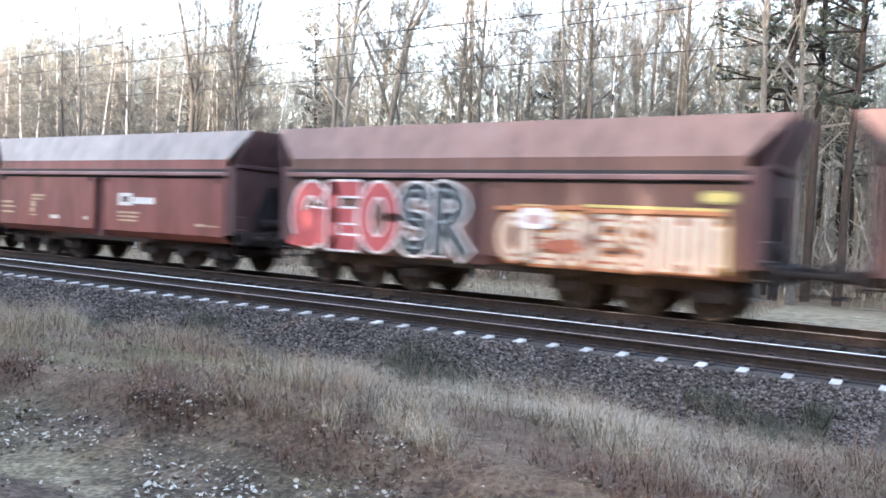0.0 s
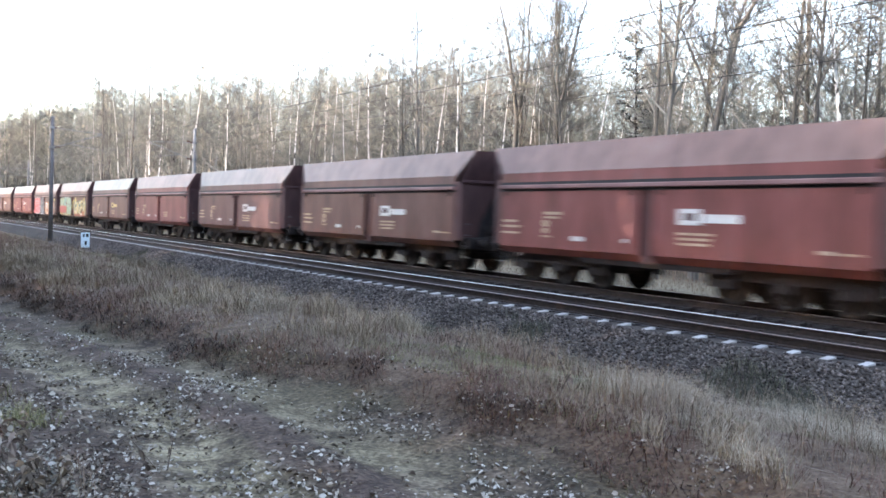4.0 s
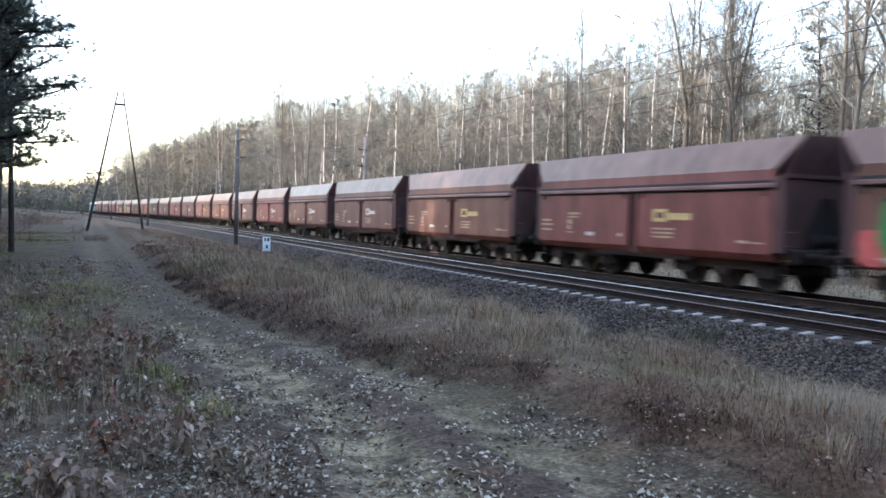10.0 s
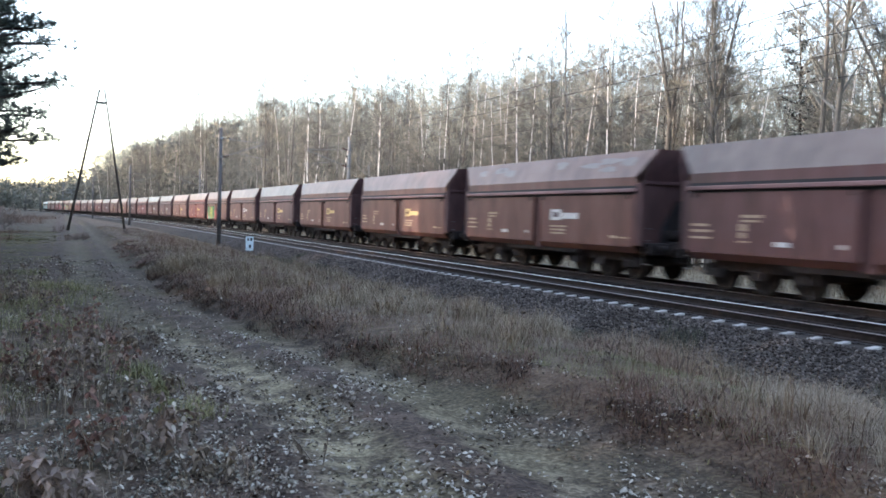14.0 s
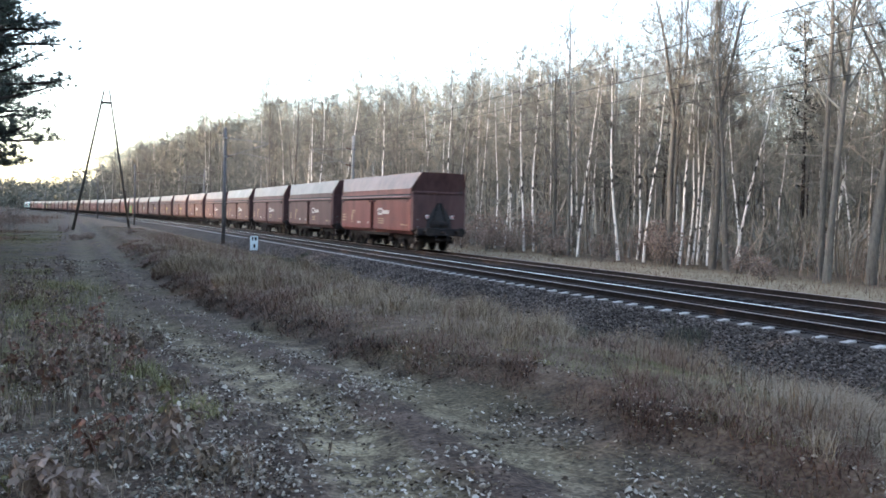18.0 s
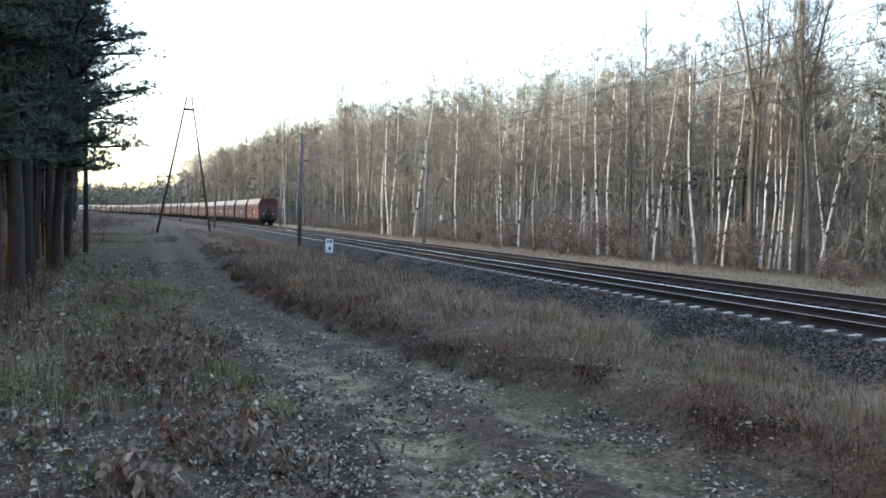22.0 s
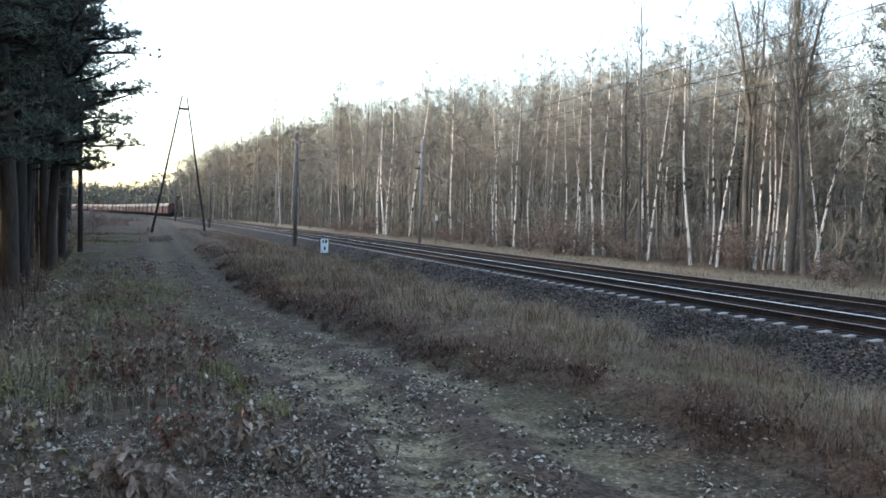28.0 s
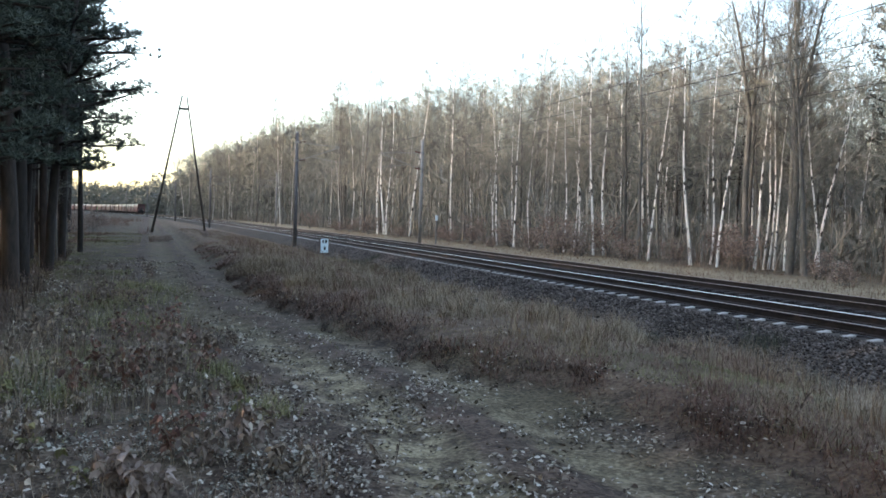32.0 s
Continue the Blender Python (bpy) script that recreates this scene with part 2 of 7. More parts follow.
M_GLASS = material("dark_glass", [(0.012, 0.016, 0.018), (0.03, 0.036, 0.04)], 0.08, 0, 4, 1, 0, spec=0.5)


def birch_bark():
    m = material("birch_bark", [(0.44, 0.415, 0.375), (0.64, 0.61, 0.56), (0.76, 0.735, 0.685)], 0.7, 0, 6, 0.8, 0.2, spread=0.25)
    n, l = m.node_tree.nodes, m.node_tree.links
    mp = n.new("ShaderNodeMapping")
    mp.inputs["Scale"].default_value = (5.0, 5.0, 2.6)
    tc = n.new("ShaderNodeTexCoord")
    l.new(tc.outputs["Object"], mp.inputs[0])
    s = n.new("ShaderNodeTexNoise")
    s.inputs["Scale"].default_value, s.inputs["Detail"].default_value = 1.0, 4
    l.new(mp.outputs[0], s.inputs[0])
    r = n.new("ShaderNodeValToRGB")
    r.color_ramp.elements[0].position, r.color_ramp.elements[1].position = 0.52, 0.62
    l.new(s.outputs[0], r.inputs[0])
    mx = n.new("ShaderNodeMix")
    mx.data_type = "RGBA"
    b = n["Principled BSDF"]
    old = b.inputs["Base Color"].links[0].from_socket
    l.new(r.outputs[0], mx.inputs["Factor"])
    l.new(old, mx.inputs["A"])
    mx.inputs["B"].default_value = (0.035, 0.03, 0.028, 1)
    l.new(mx.outputs["Result"], b.inputs["Base Color"])
    return m


M_BIRCH = birch_bark()


def ground_material():
    """Soil, sand in the wheel ruts, leaf mould and moss, by where they lie on the plan."""
    m = bpy.data.materials.new("ground_soil")
    m.use_nodes = True
    n, l = m.node_tree.nodes, m.node_tree.links
    b = n["Principled BSDF"]
    tc, sep = n.new("ShaderNodeTexCoord"), n.new("ShaderNodeSeparateXYZ")
    l.new(tc.outputs["Object"], sep.inputs[0])

    def tex(scale, detail=5):
        t = n.new("ShaderNodeTexNoise")
        t.inputs["Scale"].default_value, t.inputs["Detail"].default_value = scale, detail
        l.new(tc.outputs["Object"], t.inputs[0])
        return t.outputs[0]

    def ramp(src, stops):
        r = n.new("ShaderNodeValToRGB")
        while len(r.color_ramp.elements) < len(stops):
            r.color_ramp.elements.new(0.5)
        for e, (p, c) in zip(r.color_ramp.elements, stops):
            e.position, e.color = p, (*c, 1) if len(c) == 3 else (c[0], c[0], c[0], 1)
        l.new(src, r.inputs[0])
        return r.outputs[0]

    def math2(op, a, v):
        k = n.new("ShaderNodeMath")
        k.operation = op
        l.new(a, k.inputs[0])
        if isinstance(v, (int, float)):
            k.inputs[1].default_value = v
        else:
            l.new(v, k.inputs[1])
        return k.outputs[0]

    def blend(fac, a, c):
        k = n.new("ShaderNodeMix")
        k.data_type = "RGBA"
        l.new(fac, k.inputs["Factor"])
        l.new(a, k.inputs["A"])
        l.new(c, k.inputs["B"])
        return k.outputs["Result"]

    fine, mid, wide = tex(24), tex(3.2), tex(0.45, 3)
    mould = ramp(math2("ADD", math2("MULTIPLY", fine, 0.5), math2("MULTIPLY", mid, 0.5)),
                 [(0.36, (0.021, 0.015, 0.011)), (0.48, (0.058, 0.04, 0.029)), (0.57, (0.11, 0.077, 0.057)), (0.68, (0.21, 0.155, 0.115))])
    moss = ramp(fine, [(0.35, (0.04, 0.032, 0.017)), (0.6, (0.095, 0.076, 0.043)), (0.75, (0.18, 0.14, 0.088))])
    sand = ramp(math2("ADD", math2("MULTIPLY", fine, 0.5), math2("MULTIPLY", mid, 0.5)),
                [(0.4, (0.075, 0.055, 0.037)), (0.5, (0.165, 0.131, 0.08)), (0.6, (0.3, 0.245, 0.157))])
    col = blend(ramp(wide, [(0.45, (0.0,)), (0.6, (0.8,))]), mould, moss)
    wob = math2("ADD", sep.outputs[0], math2("MULTIPLY", math2("SUBTRACT", mid, 0.5), 0.5))
    swing = n.new("ShaderNodeMapRange")
    swing.interpolation_type = "SMOOTHSTEP"
    for i, v in ((1, 6.0), (2, 20.0), (3, 0.0), (4, -1.35)):
        swing.inputs[i].default_value = v
    l.new(sep.outputs[1], swing.inputs[0])
    road = math2("SUBTRACT", wob, swing.outputs[0])
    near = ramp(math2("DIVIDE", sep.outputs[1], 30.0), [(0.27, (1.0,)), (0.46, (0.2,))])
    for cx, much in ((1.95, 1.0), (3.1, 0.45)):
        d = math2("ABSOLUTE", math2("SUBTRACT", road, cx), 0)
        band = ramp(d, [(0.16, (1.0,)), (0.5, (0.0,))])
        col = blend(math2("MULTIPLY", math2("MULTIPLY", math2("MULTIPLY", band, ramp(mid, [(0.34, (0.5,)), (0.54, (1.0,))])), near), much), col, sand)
    ridge = ramp(math2("ADD", math2("MULTIPLY", fine, 0.5), math2("MULTIPLY", mid, 0.5)), [(0.36, (0.024, 0.017, 0.013)), (0.5, (0.07, 0.046, 0.036)), (0.64, (0.135, 0.094, 0.075))])
    for cx, wide_ in ((2.52, 0.34), (0.95, 0.55)):       # brown ridge between the ruts and beside them
        d = math2("ABSOLUTE", math2("SUBTRACT", road, cx), 0)
        col = blend(ramp(d, [(wide_ * 0.5, (0.75,)), (wide_, (0.0,))]), col, ridge)
    straw = ramp(math2("ADD", math2("MULTIPLY", fine, 0.5), math2("MULTIPLY", mid, 0.5)),
                 [(0.35, (0.14, 0.11, 0.07)), (0.5, (0.26, 0.215, 0.145)), (0.65, (0.36, 0.31, 0.21))])
    side = ramp(math2("DIVIDE", math2("SUBTRACT", wob, 19.0), 20.0), [(0.02, (0.0,)), (0.08, (0.85,)), (0.28, (0.85,)), (0.42, (0.15,))])
    col = blend(side, col, straw)
    mat_ = ramp(math2("ADD", math2("MULTIPLY", fine, 0.5), math2("MULTIPLY", mid, 0.5)),
                [(0.36, (0.05, 0.03, 0.021)), (0.5, (0.1, 0.066, 0.044)), (0.64, (0.165, 0.12, 0.08))])
    strip = ramp(math2("DIVIDE", math2("SUBTRACT", road, 3.0), 10.0), [(0.07, (0.0,)), (0.13, (0.9,)), (0.8, (0.9,)), (0.95, (0.0,))])
    col = blend(strip, col, mat_)
    l.new(col, b.inputs["Base Color"])
    b.inputs["Roughness"].default_value, b.inputs["Specular IOR Level"].default_value = 0.95, 0.15
    bp = n.new("ShaderNodeBump")
    bp.inputs["Strength"].default_value, bp.inputs["Distance"].default_value = 0.9, 0.05
    l.new(math2("ADD", math2("MULTIPLY", fine, 0.5), mid), bp.inputs["Height"])
    l.new(bp.outputs[0], b.inputs["Normal"])
    return m


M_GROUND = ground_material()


# ---- building helpers ----
def mesh_from(name, verts, faces, mats, smooth=False, index=None):
    me = bpy.data.meshes.new(name)
    me.from_pydata([tuple(v) for v in verts], [], faces)
    for m in (mats if isinstance(mats, (list, tuple)) else [mats]):
        me.materials.append(m)
    if smooth:
        me.polygons.foreach_set("use_smooth", [True] * len(me.polygons))
    if index is not None:
        me.polygons.foreach_set("material_index", index)
    me.update()
    return me


def fast_mesh(name, verts, quads, mat):
    """A large mesh from arrays: (n, 3) places and (m, k) corners."""
    verts, quads = np.asarray(verts, np.float32), np.asarray(quads, np.int32)
    me = bpy.data.meshes.new(name)
    k = quads.shape[1]
    me.vertices.add(len(verts))
    me.vertices.foreach_set("co", verts.ravel())
    me.loops.add(quads.size)
    me.loops.foreach_set("vertex_index", quads.ravel())
    me.polygons.add(len(quads))
    me.polygons.foreach_set("loop_start", np.arange(0, quads.size, k, dtype=np.int32))
    me.polygons.foreach_set("loop_total", np.full(len(quads), k, np.int32))
    me.materials.append(mat)
    me.update(calc_edges=True)
    me.validate()
    return me


class Shape:
    """Collects the solid pieces of one part."""

    def __init__(self):
        self.bm = bmesh.new()

    def box(self, cx, cy, cz, sx, sy, sz, bevel=0.0, turn=None):
        r = bmesh.ops.create_cube(self.bm, size=1.0)
        bmesh.ops.scale(self.bm, vec=(sx, sy, sz), verts=r["verts"])
        if bevel:
            e = list({e for v in r["verts"] for e in v.link_edges})
            out = bmesh.ops.bevel(self.bm, geom=e, offset=bevel, segments=1, affect="EDGES")
            vs = list({v for f in out["faces"] for v in f.verts} | {v for v in r["verts"] if v.is_valid})
        else:
            vs = r["verts"]
        m = Matrix.Translation((cx, cy, cz))
        if turn:
            m = m @ Euler([radians(a) for a in turn]).to_matrix().to_4x4()
        bmesh.ops.transform(self.bm, matrix=m, verts=vs)
        return self

    def rod(self, a, b, r, r2=None, seg=8):
        a, b = Vector(a), Vector(b)
        d = b - a
        q = d.to_track_quat("Z", "Y").to_matrix().to_4x4()
        bmesh.ops.create_cone(self.bm, cap_ends=True, segments=seg, radius1=r, radius2=r if r2 is None else r2, depth=d.length,
                              matrix=Matrix.Translation((a + b) / 2) @ q)
        return self

    def prism(self, outline, axis, lo, hi):
        """An outline in the plane across an axis (0: x, 1: y), drawn out from lo to hi."""
        put = (lambda s, p, q: (s, p, q)) if axis == 0 else (lambda s, p, q: (p, s, q))
        a = [self.bm.verts.new(put(lo, *c)) for c in outline]
        b = [self.bm.verts.new(put(hi, *c)) for c in outline]
        n = len(outline)
        self.bm.faces.new(a)
        self.bm.faces.new(b[::-1])
        for i in range(n):
            self.bm.faces.new((a[i], b[i], b[(i + 1) % n], a[(i + 1) % n]))
        bmesh.ops.recalc_face_normals(self.bm, faces=self.bm.faces)
        return self

    def mesh(self, name, mat, smooth=False):
        me = bpy.data.meshes.new(name)
        self.bm.to_mesh(me)
        self.bm.free()
        me.materials.append(mat)
        if smooth:
            me.polygons.foreach_set("use_smooth", [True] * len(me.polygons))
        return me


def part(name, shape, mat, parent, label="", at=None, smooth=False):
    me = shape.mesh(name, mat, smooth) if isinstance(shape, Shape) else shape
    ob = new(name, me)
    ob.parent = parent
    if at is not None:
        ob.matrix_basis = at
    return tagged(ob, label) if label else ob


# ---- ground ----
def graded(lo, fine_lo, fine_hi, hi, step, grow=1.22):
    a = list(np.arange(fine_lo, fine_hi + 1e-6, step))
    s = step
    while a[-1] < hi:
        s *= grow
        a.append(a[-1] + s)
    s = step
    while a[0] > lo:
        s *= grow
        a.insert(0, a[0] - s)
    return np.array(a)


def build_ground():
    gx, gy = graded(-900, -7, 25, 1500, 0.3), graded(-700, -4, 60, 3200, 0.35)
    X, Y = np.meshgrid(gx, gy)
    V = np.stack([X, Y, land(X, Y)], -1).reshape(-1, 3)
    nx, ny = len(gx), len(gy)
    i = (np.arange(ny - 1)[:, None] * nx + np.arange(nx - 1)).ravel()
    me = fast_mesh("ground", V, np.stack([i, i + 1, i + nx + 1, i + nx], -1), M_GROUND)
    me.polygons.foreach_set("use_smooth", [True] * len(me.polygons))
    tagged(new("ground", me), "rough sandy ground with leaf mould and moss", "ground", kind="structure")


STATIONS = np.concatenate([np.arange(-40, 60, 4.0), np.arange(60, 300, 6.0), np.arange(300, 901, 20.0)])


def sweep(name, profile, mat, smooth=False, lift=None):
    """A closed cross section (u, z) carried along the railway."""
    n = len(profile)
    V, Fc = [], []
    for s in STATIONS:
        b = float(bend(s))
        V += [(u + b, s, z) for u, z in profile]
    for k in range(len(STATIONS) - 1):
        for i in range(n):
            j = (i + 1) % n
            Fc.append((k * n + i, (k + 1) * n + i, (k + 1) * n + j, k * n + j))
    Fc.append(tuple(range(n)))
    Fc.append(tuple(range(len(V) - 1, len(V) - n - 1, -1)))
    return mesh_from(name, V, Fc, mat, smooth)


def build_bed():
    bed = new("ballast_bed", sweep("ballast_bed", [(10.0, -0.95), (10.15, -0.7), (10.9, -0.47), (11.75, -0.215), (12.0, -0.195), (15.15, -0.215), (16.0, -0.27),
                                                    (16.6, -0.23), (19.3, -0.2), (19.7, -0.24), (20.9, -0.62), (21.1, -0.95)], M_BALLAST))
    tagged(bed, "grey crushed stone ballast bed under two tracks", "ballast", kind="structure")
    four = sweep("oiled_strip", [(12.4, -0.24), (12.42, -0.178), (14.4, -0.178), (14.42, -0.24)], M_OILED)
    part("oiled_strip", four, M_OILED, bed, "brown oily stones between the rails")
    five = sweep("oiled_strip", [(16.34, -0.25), (16.36, -0.182), (18.34, -0.182), (18.36, -0.25)], M_OILED)
    part("oiled_strip", five, M_OILED, bed, "brown oily stones between the rails")
    rng = np.random.default_rng(5)
    # loose stones on the near shoulder and between the tracks
    n = 42000
    y = 1.0 + 62 * rng.random(n) ** 1.7
    u = np.where(rng.random(n) < 0.8, 10.1 + 1.85 * rng.random(n), 14.75 + 1.2 * rng.random(n))
    z = np.interp(u, [10.0, 10.15, 10.9, 11.75, 12.0, 15.15, 16.0, 16.6], [-0.75, -0.7, -0.47, -0.215, -0.195, -0.215, -0.27, -0.23])
    size = 0.01 + 0.022 * rng.random(n) ** 1.5 + 0.0035 * np.sqrt(y)
    base = np.array([(1, 0, 0), (-1, 0, 0), (0, 1, 0), (0, -1, 0), (0, 0, 1), (0, 0, -1)], float)
    V = base[None] * size[:, None, None] * (0.7 + 0.6 * rng.random((n, 6, 1)))
    V += 0.25 * size[:, None, None] * (rng.random((n, 6, 3)) - 0.5)
    a = rng.random(n) * 6.28
    c, s = np.cos(a)[:, None], np.sin(a)[:, None]
    V = np.stack([V[..., 0] * c - V[..., 1] * s, V[..., 0] * s + V[..., 1] * c, V[..., 2] * 0.8], -1)
    V += np.stack([u + bend(y), y, z + size * 0.35], -1)[:, None]
    tri = np.array([(0, 2, 4), (2, 1, 4), (1, 3, 4), (3, 0, 4), (2, 0, 5), (1, 2, 5), (3, 1, 5), (0, 3, 5)])
    T = (np.arange(n)[:, None, None] * 6 + tri[None]).reshape(-1, 3)
    tagged(new("ballast_stones", fast_mesh("ballast_stones", V.reshape(-1, 3), T, M_STONE)), "loose grey angular stones of the track ballast", "gravel", kind="stuff")


def rail_profile(c):
    return [(c - 0.07, -0.172), (c - 0.07, -0.16), (c - 0.012, -0.14), (c - 0.012, -0.05), (c - 0.036, -0.035), (c - 0.036, -0.006),
            (c + 0.036, -0.006), (c + 0.036, -0.035), (c + 0.012, -0.05), (c + 0.012, -0.14), (c + 0.07, -0.16), (c + 0.07, -0.172)]


def build_tracks():
    sl = Shape()
    sl.prism([(-1.31, -0.33), (-1.05, -0.33), (-1.05, -0.16), (-1.31, -0.186)], 1, -0.068, 0.068)
    pale = len(sl.bm.faces)
    sl.prism([(-1.048, -0.33), (1.3, -0.33), (1.3, -0.185), (0.998, -0.165), (0.5, -0.17), (0, -0.19), (-0.5, -0.17), (-0.998, -0.165), (-1.048, -0.166)], 1, -0.128, 0.128)
    sleeper = sl.mesh("sleeper", M_CONC)
    sleeper.materials.append(M_OILED)                  # brake dust and oil between the rails
    sleeper.polygons.foreach_set("material_index", [0 if i < pale else 1 for i in range(len(sleeper.polygons))])
    dark = sleeper.copy()
    dark.materials[0] = M_OILED
    clip = Shape().box(0, 0, 0, 0.12, 0.1, 0.035, 0.01).mesh("rail_clip", M_RAIL)
    for c, first, count, words in ((NEAR_C, 1.06, 170, "near"), (FAR_C, -2.0, 90, "far")):
        tr = tagged(new("railway_track"), "rusty steel rails on concrete sleepers, the railheads worn bright" if words == "near" else "dull steel rails on stained concrete sleepers", "railway track", "tracks")
        for o in (-GAUGE / 2, GAUGE / 2):
            shiny = words == "near" and o > 0
            r = part("rail", sweep("rail", rail_profile(c + o), M_RAIL), M_RAIL, tr)
            part("railhead", sweep("railhead", [(c + o - 0.026, -0.008), (c + o - 0.022, -0.002), (c + o - 0.012, 0.002), (c + o + 0.012, 0.002), (c + o + 0.022, -0.002), (c + o + 0.026, -0.008)] if shiny else [(c + o - 0.034, -0.01), (c + o - 0.034, -0.002), (c + o - 0.026, 0.0), (c + o + 0.026, 0.0), (c + o + 0.034, -0.002), (c + o + 0.034, -0.01)],
                                   M_RAILTOP if shiny else M_RAILDULL), M_RAILTOP, r, "polished running surface" if shiny else "dull brown running surface")
        for i in range(count):
            y = first + 0.6 * i
            b = float(bend(y))
            s = part("sleeper", sleeper if words == "near" else dark, M_CONC, tr, at=pose(c + b, y, 0.004 * math.sin(i * 2.3), 0, 0, 0.4 * math.sin(i * 1.7)))
        V, Fc = [], []
        for i in range(count, count + 420):
            y = first + 0.6 * i
            b = c + float(bend(y))
            k = len(V)
            V += [(b - 1.18 + sx * 0.13 if words == "near" else b + sx * 1.3, y + sy * 0.085, z) for z in (-0.3, -0.175) for sx, sy in ((-1, -1), (1, -1), (1, 1), (-1, 1))]
            Fc += [(k + 4, k + 5, k + 6, k + 7), (k, k + 1, k + 5, k + 4), (k + 3, k, k + 4, k + 7), (k + 1, k + 2, k + 6, k + 5), (k + 2, k + 3, k + 7, k + 6)]
        tagged(part("sleeper_remainder", mesh_from("sleeper_remainder", V, Fc, M_CONC if words == "near" else M_OILED), M_CONC, tr), "row of concrete sleepers", kind="stuff")
        for i in range(26):
            for o in (-GAUGE / 2, GAUGE / 2):
                for side in (-0.105, 0.105):
                    part("rail_clip", clip, M_RAIL, tr, at=pose(c + o + side, first + 0.6 * i, -0.148))


M_RAILDULL = material("worn_rail", [(0.3, 0.22, 0.2), (0.45, 0.36, 0.33), (0.55, 0.48, 0.45)], 0.45, 0.8, 6, 0.6, 0.1)


# ---- masts and wires ----
def build_mast(x, y, height, arm, mat, label):
    """A tapered concrete mast; arm is the signed reach of its bracket towards the track."""
    z0 = float(land(x, y)) - 0.1
    th = tagged(new("catenary_mast"), label, "mast", "masts along the line")
    th.matrix_basis = pose(x, y, z0)
    h = height - z0
    part("shaft", Shape().rod((0, 0, 0), (0, 0, h), 0.155, 0.1, 12), mat, th, smooth=True)
    part("footing", Shape().box(0, 0, 0.02, 0.6, 0.6, 0.3, 0.04), M_MAST, th)
    part("cap", Shape().rod((0, 0, h), (0, 0, h + 0.06), 0.16, 0.1, 12), M_STEEL, th)
    d = 1 if arm > 0 else -1
    za = 5.9 - z0
    part("bracket_tube", Shape().rod((0.1 * d, 0, za - 0.2), (arm, 0, za + 0.95), 0.034), M_STEEL, th)
    part("top_tube", Shape().rod((0.1 * d, 0, za + 1.15), (arm, 0, za + 0.98), 0.028), M_STEEL, th)
    part("steady_arm", Shape().rod((arm * 0.35, 0, za + 0.15), (arm * 1.1, 0, za - 0.2), 0.024), M_STEEL, th)
    for zz in (za - 0.17, za + 1.15):
        s = Shape()
        for k in range(5):
            s.rod(((0.18 + 0.09 * k) * d, 0, zz + 0.02 * k), ((0.24 + 0.09 * k) * d, 0, zz + 0.02 * k), 0.075, 0.04, 10)
        part("insulator", s, M_INSUL, th)
    part("clamp_band", Shape().rod((0, 0, za - 0.25), (0, 0, za - 0.1), 0.2, seg=12), M_STEEL, th)
    part("clamp_band", Shape().rod((0, 0, za + 1.08), (0, 0, za + 1.22), 0.19, seg=12), M_STEEL, th)


def wire(name, pts, r, label, mat=None):
    cu = bpy.data.curves.new(name, "CURVE")
    cu.dimensions, cu.bevel_depth, cu.bevel_resolution = "3D", r, 1
    sp = cu.splines.new("POLY")
    sp.points.add(len(pts) - 1)
    for p, q in zip(sp.points, pts):
        p.co = (*q, 1)
    cu.materials.append(mat or M_WIRE)
    return tagged(new(name, cu), label, "cable")


def build_line():
    build_mast(10.21, 61.4, 7.75, NEAR_C - 10.21, M_MAST, "dark weathered concrete catenary mast beside the ballast")
    build_mast(20.79, 64.2, 8.05, FAR_C - 20.79, M_MASTL, "pale concrete catenary mast at the forest edge")
    build_mast(8.75, 130.0, 8.2, 3.6, M_MAST, "dark concrete catenary mast far along the line")
    build_mast(18.9, 132.0, 8.2, -3.5, M_MASTL, "pale concrete catenary mast far along the line")
    for y in (196.0, 262.0, 330.0, 396.0):
        b = float(bend(y))
        build_mast(10.2 + b, y, 8.2, 3.2, M_MAST, "dark concrete catenary mast far along the line")
    for c in (NEAR_C, FAR_C):
        spans = (-3.0, 62.8, 131.0, 196.0, 262.0, 330.0)
        for a, b in zip(spans[:-1], spans[1:]):
            ys = np.linspace(a, b, 13)
            st = 0.25 * np.sin(ys * 0.05)
            con = [(c + float(bend(y)) + s, y, 5.55) for y, s in zip(ys, st)]
            mes = [(c + float(bend(y)) + s, y, 6.85 - 0.85 * (1 - ((2 * (y - a) / (b - a)) - 1) ** 2)) for y, s in zip(ys, st)]
            w = wire("contact_wire", con, 0.008, "thin dark copper contact wire over the track")
            m = wire("messenger_wire", mes, 0.009, "sagging dark messenger wire over the track")
            for i in range(1, 12):
                cu = bpy.data.curves.new("dropper", "CURVE")
                cu.dimensions, cu.bevel_depth = "3D", 0.004
                sp = cu.splines.new("POLY")
                sp.points.add(1)
                sp.points[0].co, sp.points[1].co = (*con[i], 1), (*mes[i], 1)
                cu.materials.append(M_WIRE)
                d = new("dropper", cu)
                d.parent = m


